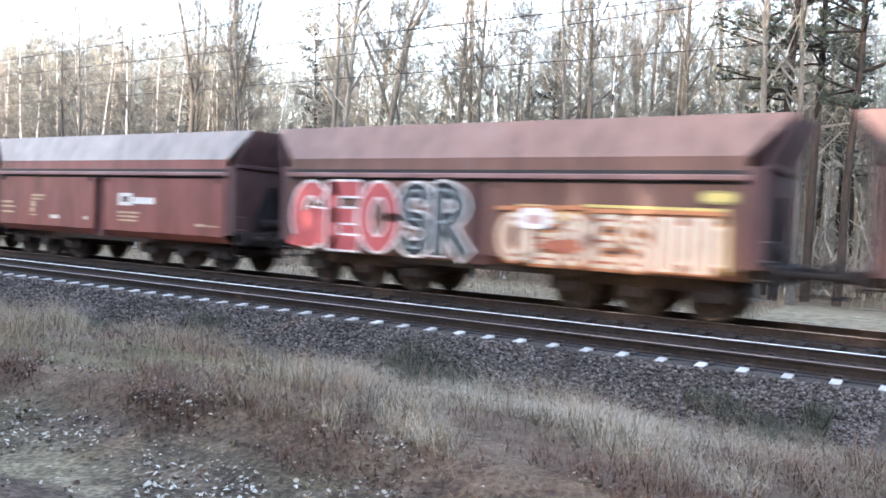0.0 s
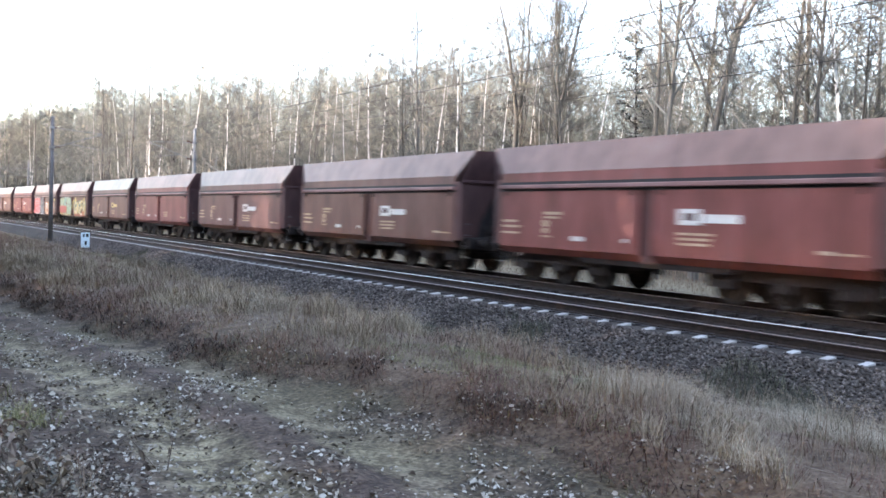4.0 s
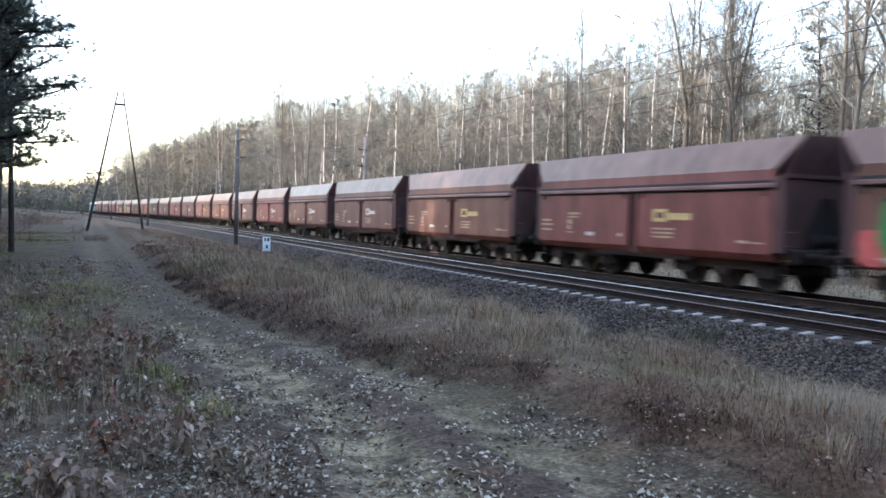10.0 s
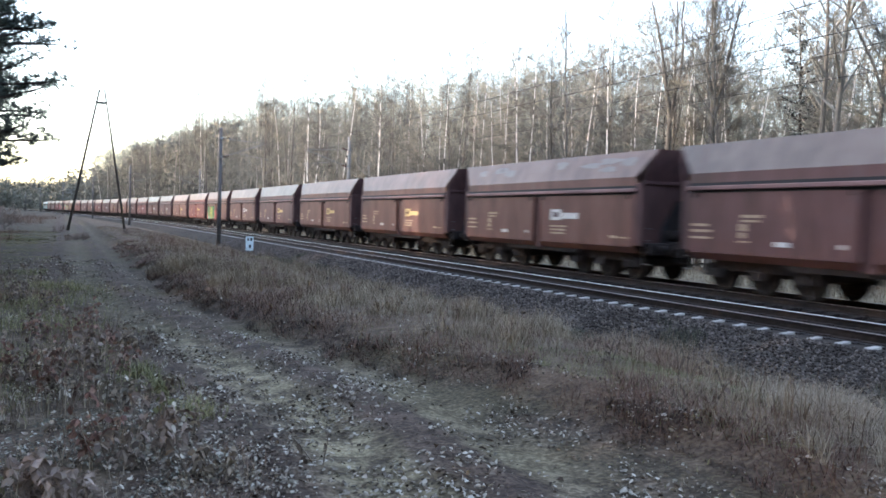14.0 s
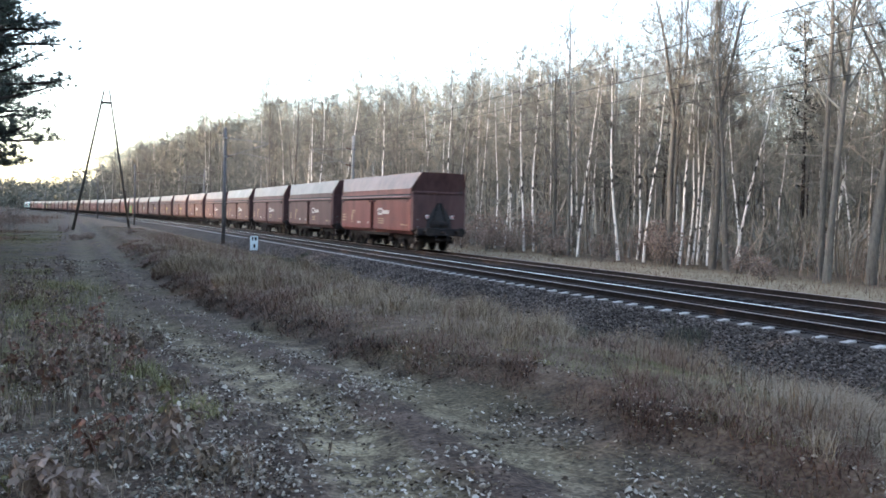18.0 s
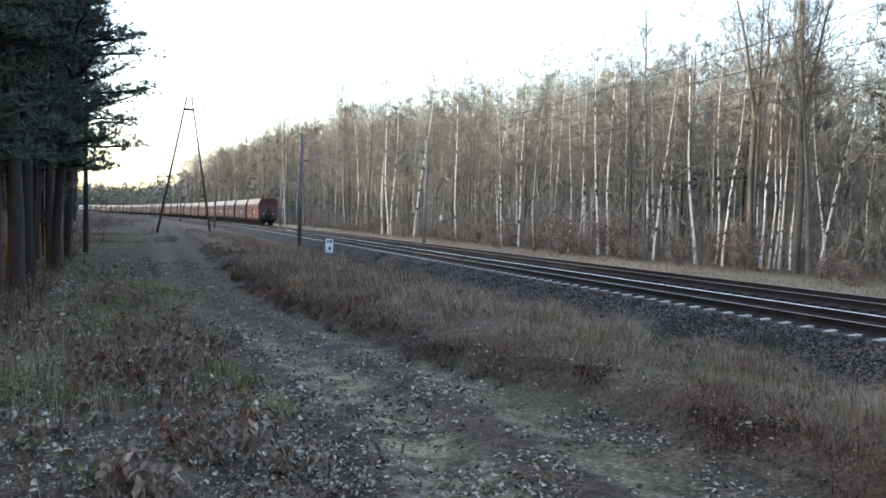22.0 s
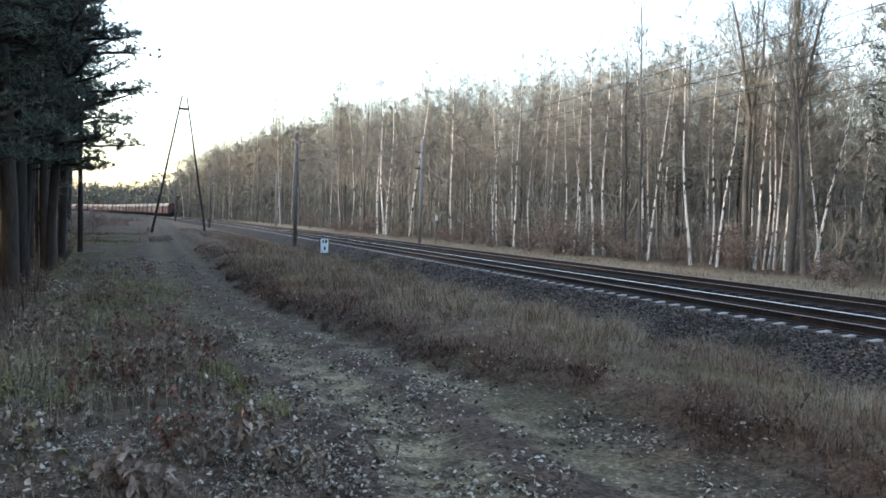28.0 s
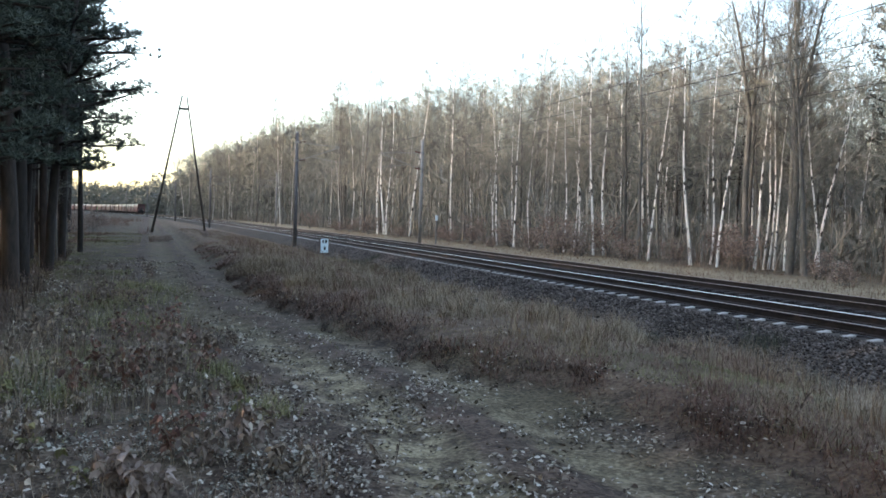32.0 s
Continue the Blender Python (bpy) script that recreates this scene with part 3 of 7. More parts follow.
def build_a_pole():
    """Two leaning tarred poles joined near their tops, with a cross-arm and insulators."""
    y = 68.0
    th = tagged(new("utility_pole"), "tall dark wooden A-frame power pole standing in dry grass", "utility pole")
    zl, zr, zt = float(land(0.5, y)), float(land(4.3, y)), 10.68
    th.matrix_basis = pose(2.2, y, zl)
    part("leg", Shape().rod((-1.97, 0, -0.2), (0.12, 0, zt - zl), 0.105, 0.06, 10), M_POLE, th, smooth=True)
    part("leg", Shape().rod((2.06, 0, zr - zl - 0.2), (0.47, 0, zt - zl), 0.09, 0.055, 10), M_POLE, th, smooth=True)
    part("tie_beam", Shape().box(0.25, 0, 9.68, 0.78, 0.2, 0.14, 0.02), M_POLE, th)
    part("cross_arm", Shape().box(0.28, 0.1, 9.78, 2.24, 0.05, 0.05, 0.008), M_STEEL, th)
    ends = (-0.82, 0.28, 1.38)
    for x in ends:
        s = Shape().rod((x, 0.1, 9.8), (x, 0.1, 9.92), 0.02)
        for k in range(3):
            s.rod((x, 0.1, 9.9 + 0.05 * k), (x, 0.1, 9.95 + 0.05 * k), 0.06, 0.035, 10)
        part("insulator", s, M_INSUL, th)
    for x in ends:
        pts = [(2.2 + x - 0.045 * (yy - y), yy, 10.0 + zl - 1.3 * (1 - abs(2 * (yy - y) / 75 - 1) ** 2) if yy < y + 75 else 10.0 + zl) for yy in np.linspace(y, y + 75, 14)]
        wire("power_line", pts, 0.007, "thin overhead power line sagging from the pole")


def build_sign():
    x, y = 10.25, 50.6
    z0 = float(land(x, y))
    th = tagged(new("distance_marker"), "small white track marker plate with black writing on a post", "sign")
    th.matrix_basis = pose(x, y, z0, 0, 0, 12)
    top = 0.30 - z0
    part("post", Shape().rod((0, 0.05, -0.2), (0, 0.05, top - 0.1), 0.035), M_STEEL, th)
    part("plate", Shape().box(0, 0, top - 0.42, 0.5, 0.03, 0.86, 0.01), M_SIGN, th)
    for dx, dz, w, h in ((-0.1, -0.15, 0.09, 0.2), (0.1, -0.15, 0.14, 0.2), (0.02, -0.58, 0.13, 0.22)):
        part("writing_bar", Shape().box(dx, -0.02, top + dz, w, 0.012, h), M_BLACK, th)
    # a thin white post at the forest edge
    x, y = 21.6, 62.5
    th = tagged(new("marker_post"), "slim post with a white reflector head at the forest edge", "marker post")
    th.matrix_basis = pose(x, y, float(land(x, y)))
    part("post", Shape().rod((0, 0, -0.2), (0, 0, 2.1), 0.05), M_STEEL, th)
    part("head", Shape().box(0, 0, 2.3, 0.2, 0.05, 0.42, 0.01), M_SIGN, th)


build_ground()
build_bed()
build_tracks()
build_line()
build_a_pole()
build_sign()


# ---- the train ----
BOX, HALF = 11.46, 1.5                 # length of a wagon's box, half its width


def wheel_mesh():
    """A wheelset: two flanged wheels and an axle along y."""
    V, Fc = [], []
    ring = [(0.0, 0.09), (0.16, 0.09), (0.17, 0.05), (0.38, 0.035), (0.41, 0.07), (0.495, 0.07), (0.5, -0.04), (0.53, -0.06), (0.53, -0.075), (0.4, -0.075), (0.37, -0.02), (0.17, 0.0), (0.16, -0.09), (0.0, -0.09)]
    seg = 16
    for side in (1, -1):
        o = len(V)
        for r, y in ring:
            for k in range(seg):
                a = 2 * math.pi * k / seg
                V.append((r * math.cos(a), side * (0.7525 + y), r * math.sin(a)))
        for i in range(len(ring) - 1):
            for k in range(seg):
                a, b = o + i * seg + k, o + i * seg + (k + 1) % seg
                Fc.append((a, b, b + seg, a + seg) if side > 0 else (a, a + seg, b + seg, b))
    o = len(V)
    for y in (-0.75, 0.75):
        V += [(0.08 * math.cos(2 * math.pi * k / 8), y, 0.08 * math.sin(2 * math.pi * k / 8)) for k in range(8)]
    Fc += [(o + k, o + (k + 1) % 8, o + 8 + (k + 1) % 8, o + 8 + k) for k in range(8)]
    # weights cast on the web show that it turns
    for side in (1, -1):
        o = len(V)
        V += [(x, side * (0.7525 + y), z) for y in (0.03, 0.062) for x, z in ((0.22, -0.05), (0.34, -0.05), (0.34, 0.05), (0.22, 0.05))]
        Fc += [(o, o + 1, o + 2, o + 3), (o + 4, o + 5, o + 6, o + 7), (o, o + 1, o + 5, o + 4), (o + 1, o + 2, o + 6, o + 5), (o + 2, o + 3, o + 7, o + 6), (o + 3, o, o + 4, o + 7)]
    return mesh_from("wheelset", V, Fc, M_WHEEL, False)


def bogie_side():
    s = Shape()
    for sy in (1, -1):
        y = sy * 1.02
        s.prism([(-1.95, 0.42), (-1.95, 0.72), (-1.2, 0.86), (1.2, 0.86), (1.95, 0.72), (1.95, 0.42), (1.6, 0.42), (1.5, 0.6), (0.35, 0.6), (0.25, 0.42), (-0.25, 0.42), (-0.35, 0.6), (-1.5, 0.6), (-1.6, 0.42)], 1, y - 0.06, y + 0.06)
    s.box(0, 0, 0.72, 0.5, 2.0, 0.22)
    s.box(-1.85, 0, 0.6, 0.12, 2.0, 0.16)
    s.box(1.85, 0, 0.6, 0.12, 2.0, 0.16)
    return s


def flat_mark(x0, x1, z0, z1, y=HALF):
    return Shape().box((x0 + x1) / 2, y + 0.012, (z0 + z1) / 2, x1 - x0, 0.008, z1 - z0)


TOP, LEAN, FLARE = 4.02, 0.3, 0.74      # height of the roof edge, its lean inwards, the ends' reach outwards


def flare_side(sy, hb):
    """The leaning upper side, wider at the top than at the bottom."""
    s = Shape()
    o = sy * HALF
    low, high = o - sy * 0.03, o - sy * LEAN
    pts = [(-hb, low, 3.203), (hb, low, 3.203), (hb + FLARE, high, TOP), (-hb - FLARE, high, TOP)]
    a = [s.bm.verts.new(p) for p in pts]
    b = [s.bm.verts.new((p[0], p[1] - sy * 0.06, p[2] - 0.02)) for p in pts]
    s.bm.faces.new(a)
    s.bm.faces.new(b[::-1])
    for i in range(4):
        s.bm.faces.new((a[i], b[i], b[(i + 1) % 4], a[(i + 1) % 4]))
    bmesh.ops.recalc_face_normals(s.bm, faces=s.bm.faces)
    return s


def flare_end(sx, hb):
    """The end panel that leans outwards under the roof edge."""
    s = Shape()
    x0, x1 = sx * (hb + 0.305), sx * (hb + FLARE - 0.004)
    w0, w1 = HALF - 0.05, HALF - LEAN - 0.01
    pts = [(x0, -w0, 3.0), (x0, w0, 3.0), (sx * (hb + 0.36), HALF - 0.045, 3.2), (x1, w1, TOP - 0.004), (x1, -w1, TOP - 0.004), (sx * (hb + 0.36), -HALF + 0.045, 3.2)]
    a = [s.bm.verts.new(p) for p in pts]
    b = [s.bm.verts.new((p[0] - sx * 0.05, p[1] * 0.985, p[2] - 0.01)) for p in pts]
    s.bm.faces.new(a)
    s.bm.faces.new(b[::-1])
    for i in range(6):
        s.bm.faces.new((a[i], b[i], b[(i + 1) % 6], a[(i + 1) % 6]))
    bmesh.ops.recalc_face_normals(s.bm, faces=s.bm.faces)
    return s


def build_wagon():
    """A six-axle self-discharging wagon. x runs towards the front, +y is the side that faces the camera."""
    th = tagged(new("hopper_wagon"), "brown-red six-axle hopper wagon with a sloped roof, coupled in the train", "freight wagon", "wagons of the train")
    hb = BOX / 2
    roles = {}

    def add(role, name, shape, mat, parent=None, label="", smooth=False):
        ob = part(name, shape, mat, parent or th, label, smooth=smooth)
        roles.setdefault(role, []).append(ob.name)
        return ob

    for sy in (1, -1):
        y = sy * (HALF - 0.03)
        for x0, x1 in ((0.2, hb), (-hb, -0.2)):
            s = Shape()
            s.prism([(y - 0.03, 1.05), (y + 0.03, 1.05), (y + 0.03, 2.66), (y - 0.03, 2.66)], 0, x0, x1)
            door = add("side", "door", s, SIDE[0], label="" )
            add("side", "lower_flap", Shape().prism([(y - 0.03, 1.045), (y + 0.03, 1.045), (y + 0.03 - sy * 0.18, 0.86), (y - 0.03 - sy * 0.18, 0.86)], 0, x0, x1), SIDE[0], door)
            for xs in np.linspace(x0 + 0.25, x1 - 0.25, 2):
                add("dark", "hinge", Shape().box(xs, sy * (HALF + 0.02), 2.6, 0.07, 0.04, 0.14, 0.008), M_DARK, door)
            add("side", "edge_rib", Shape().box(x0 + 0.05 if x0 > 0 else x1 - 0.05, sy * (HALF + 0.015), 1.85, 0.06, 0.03, 1.56, 0.006), SIDE[0], door)
        # the end colour's painted-in shade also darkens the gap between the doors
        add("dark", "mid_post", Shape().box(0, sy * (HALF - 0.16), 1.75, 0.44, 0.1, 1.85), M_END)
        add("strip", "ledge", Shape().box(0, sy * (HALF + 0.03), 2.79, BOX + 0.04, 0.1, 0.12, 0.02), M_STRIP, label="dusty steel ledge")
        # black strips stand for the shade under and over the ledge
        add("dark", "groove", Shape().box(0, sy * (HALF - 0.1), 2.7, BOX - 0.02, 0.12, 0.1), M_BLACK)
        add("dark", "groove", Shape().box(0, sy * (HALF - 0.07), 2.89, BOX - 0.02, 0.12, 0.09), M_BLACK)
        o = sy * HALF
        add("side", "upper_panel", Shape().prism([(o - sy * 0.08, 2.92), (o - sy * 0.02, 2.92), (o - sy * 0.03, 3.2), (o - sy * 0.09, 3.2)], 0, -hb, hb), SIDE[0])
        # the roof slope widens towards its top, over the flared ends
        add("roof", "roof_slope", flare_side(sy, hb), ROOF[0])
    add("roof", "roof_crown", Shape().prism([(-1.17, 3.97), (-1.17, 4.0), (-0.5, 4.04), (0.5, 4.04), (1.17, 4.0), (1.17, 3.97)], 0, -hb - 0.66, hb + 0.66), ROOF[0])
    for sx in (1, -1):
        x = sx * (hb + 0.31)
        # end panels, walls and posts carry their shade in the colour
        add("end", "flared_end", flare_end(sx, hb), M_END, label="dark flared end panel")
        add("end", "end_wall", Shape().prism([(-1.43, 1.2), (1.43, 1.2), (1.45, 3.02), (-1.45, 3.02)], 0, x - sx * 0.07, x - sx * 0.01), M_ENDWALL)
        # a flat black plate on the wall paints the shade of a recess
        add("end", "end_recess", Shape().prism([(-0.72, 1.2), (0.72, 1.2), (0.62, 1.72), (0.1, 2.5), (-0.1, 2.5), (-0.62, 1.72)], 0, x - sx * 0.012, x + sx * 0.02), M_BLACK, label="flat black triangle standing for a shaded recess")
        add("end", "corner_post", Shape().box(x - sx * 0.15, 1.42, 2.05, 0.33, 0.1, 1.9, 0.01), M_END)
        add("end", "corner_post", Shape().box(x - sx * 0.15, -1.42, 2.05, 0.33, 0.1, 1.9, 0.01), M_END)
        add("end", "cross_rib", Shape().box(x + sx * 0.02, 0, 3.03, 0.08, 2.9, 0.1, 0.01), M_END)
        add("end", "prop", Shape().rod((x + sx * 0.04, 0.46, 1.2), (x + sx * 0.05, 0.08, 2.5), 0.05), M_DARK)
        add("end", "prop", Shape().rod((x + sx * 0.04, -0.46, 1.2), (x + sx * 0.05, -0.08, 2.5), 0.05), M_DARK)
        x = sx * 5.72
        add("dark", "end_platform", Shape().box(x + sx * 0.2, 0, 1.14, 0.8, 2.6, 0.1, 0.02), M_DARK)
        add("dark", "headstock", Shape().box(x + sx * 0.5, 0, 1.0, 0.22, 2.6, 0.36, 0.03), M_DARK)
        add("dark", "air_tank", Shape().rod((x + sx * 0.24, -0.5, 1.42), (x + sx * 0.24, 0.5, 1.42), 0.2, seg=14), M_DARK, smooth=True)
        for y in (0.875, -0.875):
            b = add("dark", "buffer", Shape().rod((x + sx * 0.6, y, 1.03), (x + sx * 0.98, y, 1.03), 0.1, 0.085, 12), M_DARK, smooth=True)
            add("dark", "buffer_head", Shape().rod((x + sx * 0.96, y, 1.03), (x + sx * 1.22, y, 1.03), 0.06, seg=10).rod((x + sx * 1.18, y, 1.03), (x + sx * 1.228, y, 1.03), 0.235, 0.22, 16), M_WHEEL, b)
        hook = Shape().rod((x + sx * 0.6, 0, 1.0), (x + sx * 1.0, 0, 1.02), 0.045).rod((x + sx * 0.95, 0, 1.0), (x + sx * 1.2, 0, 0.86), 0.03)
        add("dark", "coupling", hook, M_WHEEL)
        for y in (0.35, -0.35):
            add("dark", "brake_hose", Shape().rod((x + sx * 0.62, y, 0.9), (x + sx * 0.85, y, 0.6), 0.025, seg=6).rod((x + sx * 0.85, y, 0.6), (x + sx * 1.15, y * 0.8, 0.62), 0.025, seg=6), M_BLACK)
        for k in range(4):
            add("dark", "rung", Shape().rod((x + sx * 0.16, 1.2, 0.55 + 0.36 * k), (x + sx * 0.52, 1.2, 0.55 + 0.36 * k), 0.014, seg=6), M_STEEL)
        add("dark", "ladder_rail", Shape().rod((x + sx * 0.16, 1.2, 0.5), (x + sx * 0.16, 1.2, 2.6), 0.016, seg=6), M_STEEL)
    add("dark", "sole_bar", Shape().box(0, 1.05, 0.98, BOX + 1.0, 0.14, 0.26, 0.02), M_DARK)
    add("dark", "sole_bar", Shape().box(0, -1.05, 0.98, BOX + 1.0, 0.14, 0.26, 0.02), M_DARK)
    add("dark", "hopper_belly", Shape().prism([(-3.9, 1.2), (3.9, 1.2), (2.2, 0.72), (-2.2, 0.72)], 1, -1.3, 1.3), M_DARK)
    wheel = wheel_mesh()
    for sx in (1, -1):
        bog = part("bogie", bogie_side(), M_DARK, th)
        bog.matrix_basis = pose(sx * 3.55, 0, 0)
        for k, dx in enumerate((1.45, 0.0, -1.45)):
            w = part("wheelset", wheel, M_WHEEL, bog)
            w.matrix_basis = pose(dx, 0, 0.5)
            for sy in (1, -1):
                part("axle_box", Shape().box(dx, sy * 1.06, 0.5, 0.3, 0.16, 0.26, 0.03), M_DARK, bog)
                part("spring", Shape().rod((dx - 0.22, sy * 1.06, 0.42), (dx - 0.22, sy * 1.06, 0.74), 0.07, seg=8), M_DARK, bog)
                part("spring", Shape().rod((dx + 0.22, sy * 1.06, 0.42), (dx + 0.22, sy * 1.06, 0.74), 0.07, seg=8), M_DARK, bog)
    # lettering that cannot be read, and the operator's panel, as plain bars
    f = hb
    marks = [("logo_block", 6.74, 7.4, 1.82, 2.2, M_WHITE), ("logo_core", 6.92, 7.24, 1.93, 2.1, M_END), ("logo_bar", 7.46, 8.44, 1.88, 2.08, M_WHITE),
             ("small_print", 6.74, 7.75, 1.58, 1.64, M_FADED), ("small_print", 6.74, 7.7, 1.46, 1.52, M_FADED), ("small_print", 6.74, 7.66, 1.34, 1.4, M_FADED),
             ("number_bar", 0.12, 0.8, 1.76, 1.83, M_FADED), ("number_bar", 0.12, 0.95, 1.6, 1.67, M_FADED), ("number_bar", 0.12, 0.9, 1.42, 1.48, M_FADED),
             ("stencil", 2.0, 2.7, 2.0, 2.08, M_FADED), ("stencil", 2.0, 2.62, 1.89, 1.95, M_FADED), ("stencil", 1.95, 2.2, 1.66, 1.84, M_FADED), ("stencil", 1.95, 2.15, 1.48, 1.62, M_FADED), ("stencil", 1.9, 2.3, 1.36, 1.41, M_FADED),
             ("tag", 3.12, 3.59, 1.3, 1.42, M_WHITE), ("tag", 10.3, 10.65, 1.3, 1.38, M_FADED), ("tag", 10.75, 11.25, 1.3, 1.35, M_FADED), ("tag", 5.0, 5.15, 1.32, 1.42, M_WHITE)]
    for nm, a, b, z0, z1, mat in marks:
        y = HALF + (0.006 if nm == "logo_core" else 0)
        add("mark_" + ("logo" if nm.startswith("logo_b") else "other"), nm, flat_mark(f - b, f - a, z0, z1, y), mat)
    return th


def wagon_centre(n, t):
    """The train's pace wavers a little about its mean speed."""
    return 18.13 + PITCH * n + SPEED * (t - 13.0) + float(np.interp(t, (0, 1, 2, 3, 6, 7, 9, 11, 13, 14, 17), (0.33, 0.2, 0.0, -0.15, 0.15, 0.25, 0.25, 0.05, 0.05, 0.12, -0.05)))


def on_track(s):
    """The pose of a vehicle whose middle is s metres along the far track."""
    a, b = float(bend(s - 3.5)), float(bend(s + 3.5))
    return pose(FAR_C + (a + b) / 2, s, 0, 0, 0, 90 + math.degrees(math.atan2(a - b, 7.0)))


def recolour(th, side, roof, logo):
    for o in th.children_recursive:
        base = o.name.split(".")[0]
        m = None
        if base in ("door", "lower_flap", "edge_rib", "upper_panel"):
            m = side
        elif base in ("roof_slope", "roof_crown"):
            m = roof
        elif base in ("logo_block", "logo_bar"):
            m = logo
        if m:
            o.material_slots[0].link = "OBJECT"
            o.material_slots[0].material = m


def plain(name, c, rough=0.5):
    return material(name, [tuple(v * 0.75 for v in c), c, tuple(min(1, v * 1.15) for v in c)], rough, 0, 5, 1.2, 0)


SPRAY = {k: plain("spray_" + k, c) for k, c in dict(red=(0.42, 0.09, 0.09), white=(0.7, 0.68, 0.66), black=(0.02, 0.025, 0.028), orange=(0.42, 0.17, 0.08), cream=(0.58, 0.5, 0.39),
                                                   yellow=(0.52, 0.42, 0.15), moss=(0.13, 0.11, 0.055), mint=(0.28, 0.37, 0.26), teal=(0.18, 0.32, 0.26), olive=(0.26, 0.22, 0.09), green=(0.03, 0.2, 0.07), lime=(0.2, 0.34, 0.06), grey=(0.3, 0.34, 0.35), rust=(0.36, 0.12, 0.075)).items()}


def blob(cx, cz, rx, rz, y, hole=0.0, lump=0.0, seed=0, box=2.0):
    """A flat sprayed patch with a soft-cornered outline, or a ring where hole is set."""
    r = random.Random(seed)
    n = 40
    ph = [r.random() * 6.28 for _ in range(3)]
    V, Fc = [], []
    for dy in (0.0, 0.008):
        for ring in ((1.0, hole) if hole else (1.0,)):
            for i in range(n):
                a = 2 * math.pi * i / n
                c, s = math.cos(a), math.sin(a)
                k = (abs(c) ** box + abs(s) ** box) ** (-1 / box) * ring * (1 + lump * (math.sin(3 * a + ph[0]) + 0.6 * math.sin(5 * a + ph[1]) + 0.4 * math.sin(9 * a + ph[2])))
                V.append((cx + rx * k * c, y + dy, cz + rz * k * s))
    if hole:
        for i in range(n):
            j = (i + 1) % n
            Fc += [(2 * n + i, 2 * n + j, 3 * n + j, 3 * n + i), (i, j, 2 * n + j, 2 * n + i), (n + i, n + j, 3 * n + j, 3 * n + i)]
    else:
        Fc.append(tuple(range(n, 2 * n)))
        Fc += [(i, (i + 1) % n, n + (i + 1) % n, n + i) for i in range(n)]
    return V, Fc


def spray(th, colour, cx, cz, rx, rz, layer, **kw):
    V, Fc = blob(cx, cz, rx, rz, HALF + 0.02 + 0.009 * layer, **kw)
    part("spray_patch", mesh_from("spray_patch", V, Fc, SPRAY[colour]), None, th)


def ribbon(th, colour, pts, width, layer, cx=0.0, cz=0.0, sx=1.0, sz=1.0):
    """A sprayed stroke: a flat band of even width through the points, its inner corners mitred. x runs from the front, z up."""
    P = [Vector((BOX / 2 - (cx + sx * x), cz + sz * z)) for x, z in pts]
    L, R = [], []
    for i, p in enumerate(P):
        d = (P[min(i + 1, len(P) - 1)] - P[max(i - 1, 0)]).normalized()
        n = Vector((-d.y, d.x)) * width / 2
        e = d * width * 0.3 * ((i == len(P) - 1) - (i == 0))
        L.append(p + n + e)
        R.append(p - n + e)
    y = HALF + 0.02 + 0.007 * layer
    k = len(P)
    V = [(q.x, yy, q.y) for yy in (y, y + 0.006) for q in L + R]
    Fc = []
    for i in range(k - 1):
        Fc += [(2 * k + i, 2 * k + i + 1, 3 * k + i + 1, 3 * k + i), (i, i + 1, 2 * k + i + 1, 2 * k + i), (k + i, k + i + 1, 3 * k + i + 1, 3 * k + i)]
    part("spray_stroke", mesh_from("spray_stroke", V, Fc, SPRAY[colour]), None, th)


def arc(cx, cz, rx, rz, a, b, n=14):
    return [(cx + rx * math.cos(radians(a + (b - a) * i / n)), cz + rz * math.sin(radians(a + (b - a) * i / n))) for i in range(n + 1)]


STROKES = {                                # abstract stroke shapes in a unit square
    "hook": [arc(0.5, 0.5, 0.4, 0.42, 50, 330), [(0.88, 0.3), (0.88, 0.5), (0.55, 0.5)]],
    "comb": [[(0.2, 0.05), (0.2, 0.95)], [(0.2, 0.92), (0.85, 0.92)], [(0.2, 0.5), (0.75, 0.5)], [(0.2, 0.08), (0.85, 0.08)]],
    "ring": [arc(0.5, 0.5, 0.38, 0.42, 0, 360, 20)],
    "wave": [arc(0.5, 0.7, 0.32, 0.22, 30, 270, 10) + arc(0.5, 0.28, 0.34, 0.22, 80, -150, 10)],
    "loop": [[(0.2, 0.04), (0.2, 0.96)], arc(0.2, 0.7, 0.55, 0.24, 85, -85, 10), [(0.35, 0.46), (0.85, 0.04)]],
    "bow": [arc(0.45, 0.5, 0.38, 0.4, 60, 300), [(0.8, 0.1), (0.8, 0.9)]],
    "rungs": [[(0.2, 0.05), (0.2, 0.95)], [(0.55, 0.05), (0.55, 0.95)], [(0.85, 0.2), (0.85, 0.8)]],
    "swirl": [arc(0.5, 0.5, 0.4, 0.42, 100, -190, 16) + arc(0.42, 0.5, 0.2, 0.2, 170, -60, 8)],
}


def glyph(th, kind, cx, cz, w, h, layers, base):
    """One sprayed shape as nested strokes: (colour, width) from the outside in."""
    for i, (colour, width) in enumerate(layers):
        for pts in STROKES[kind]:
            ribbon(th, colour, pts, width, base + i, cx, cz, w, h)


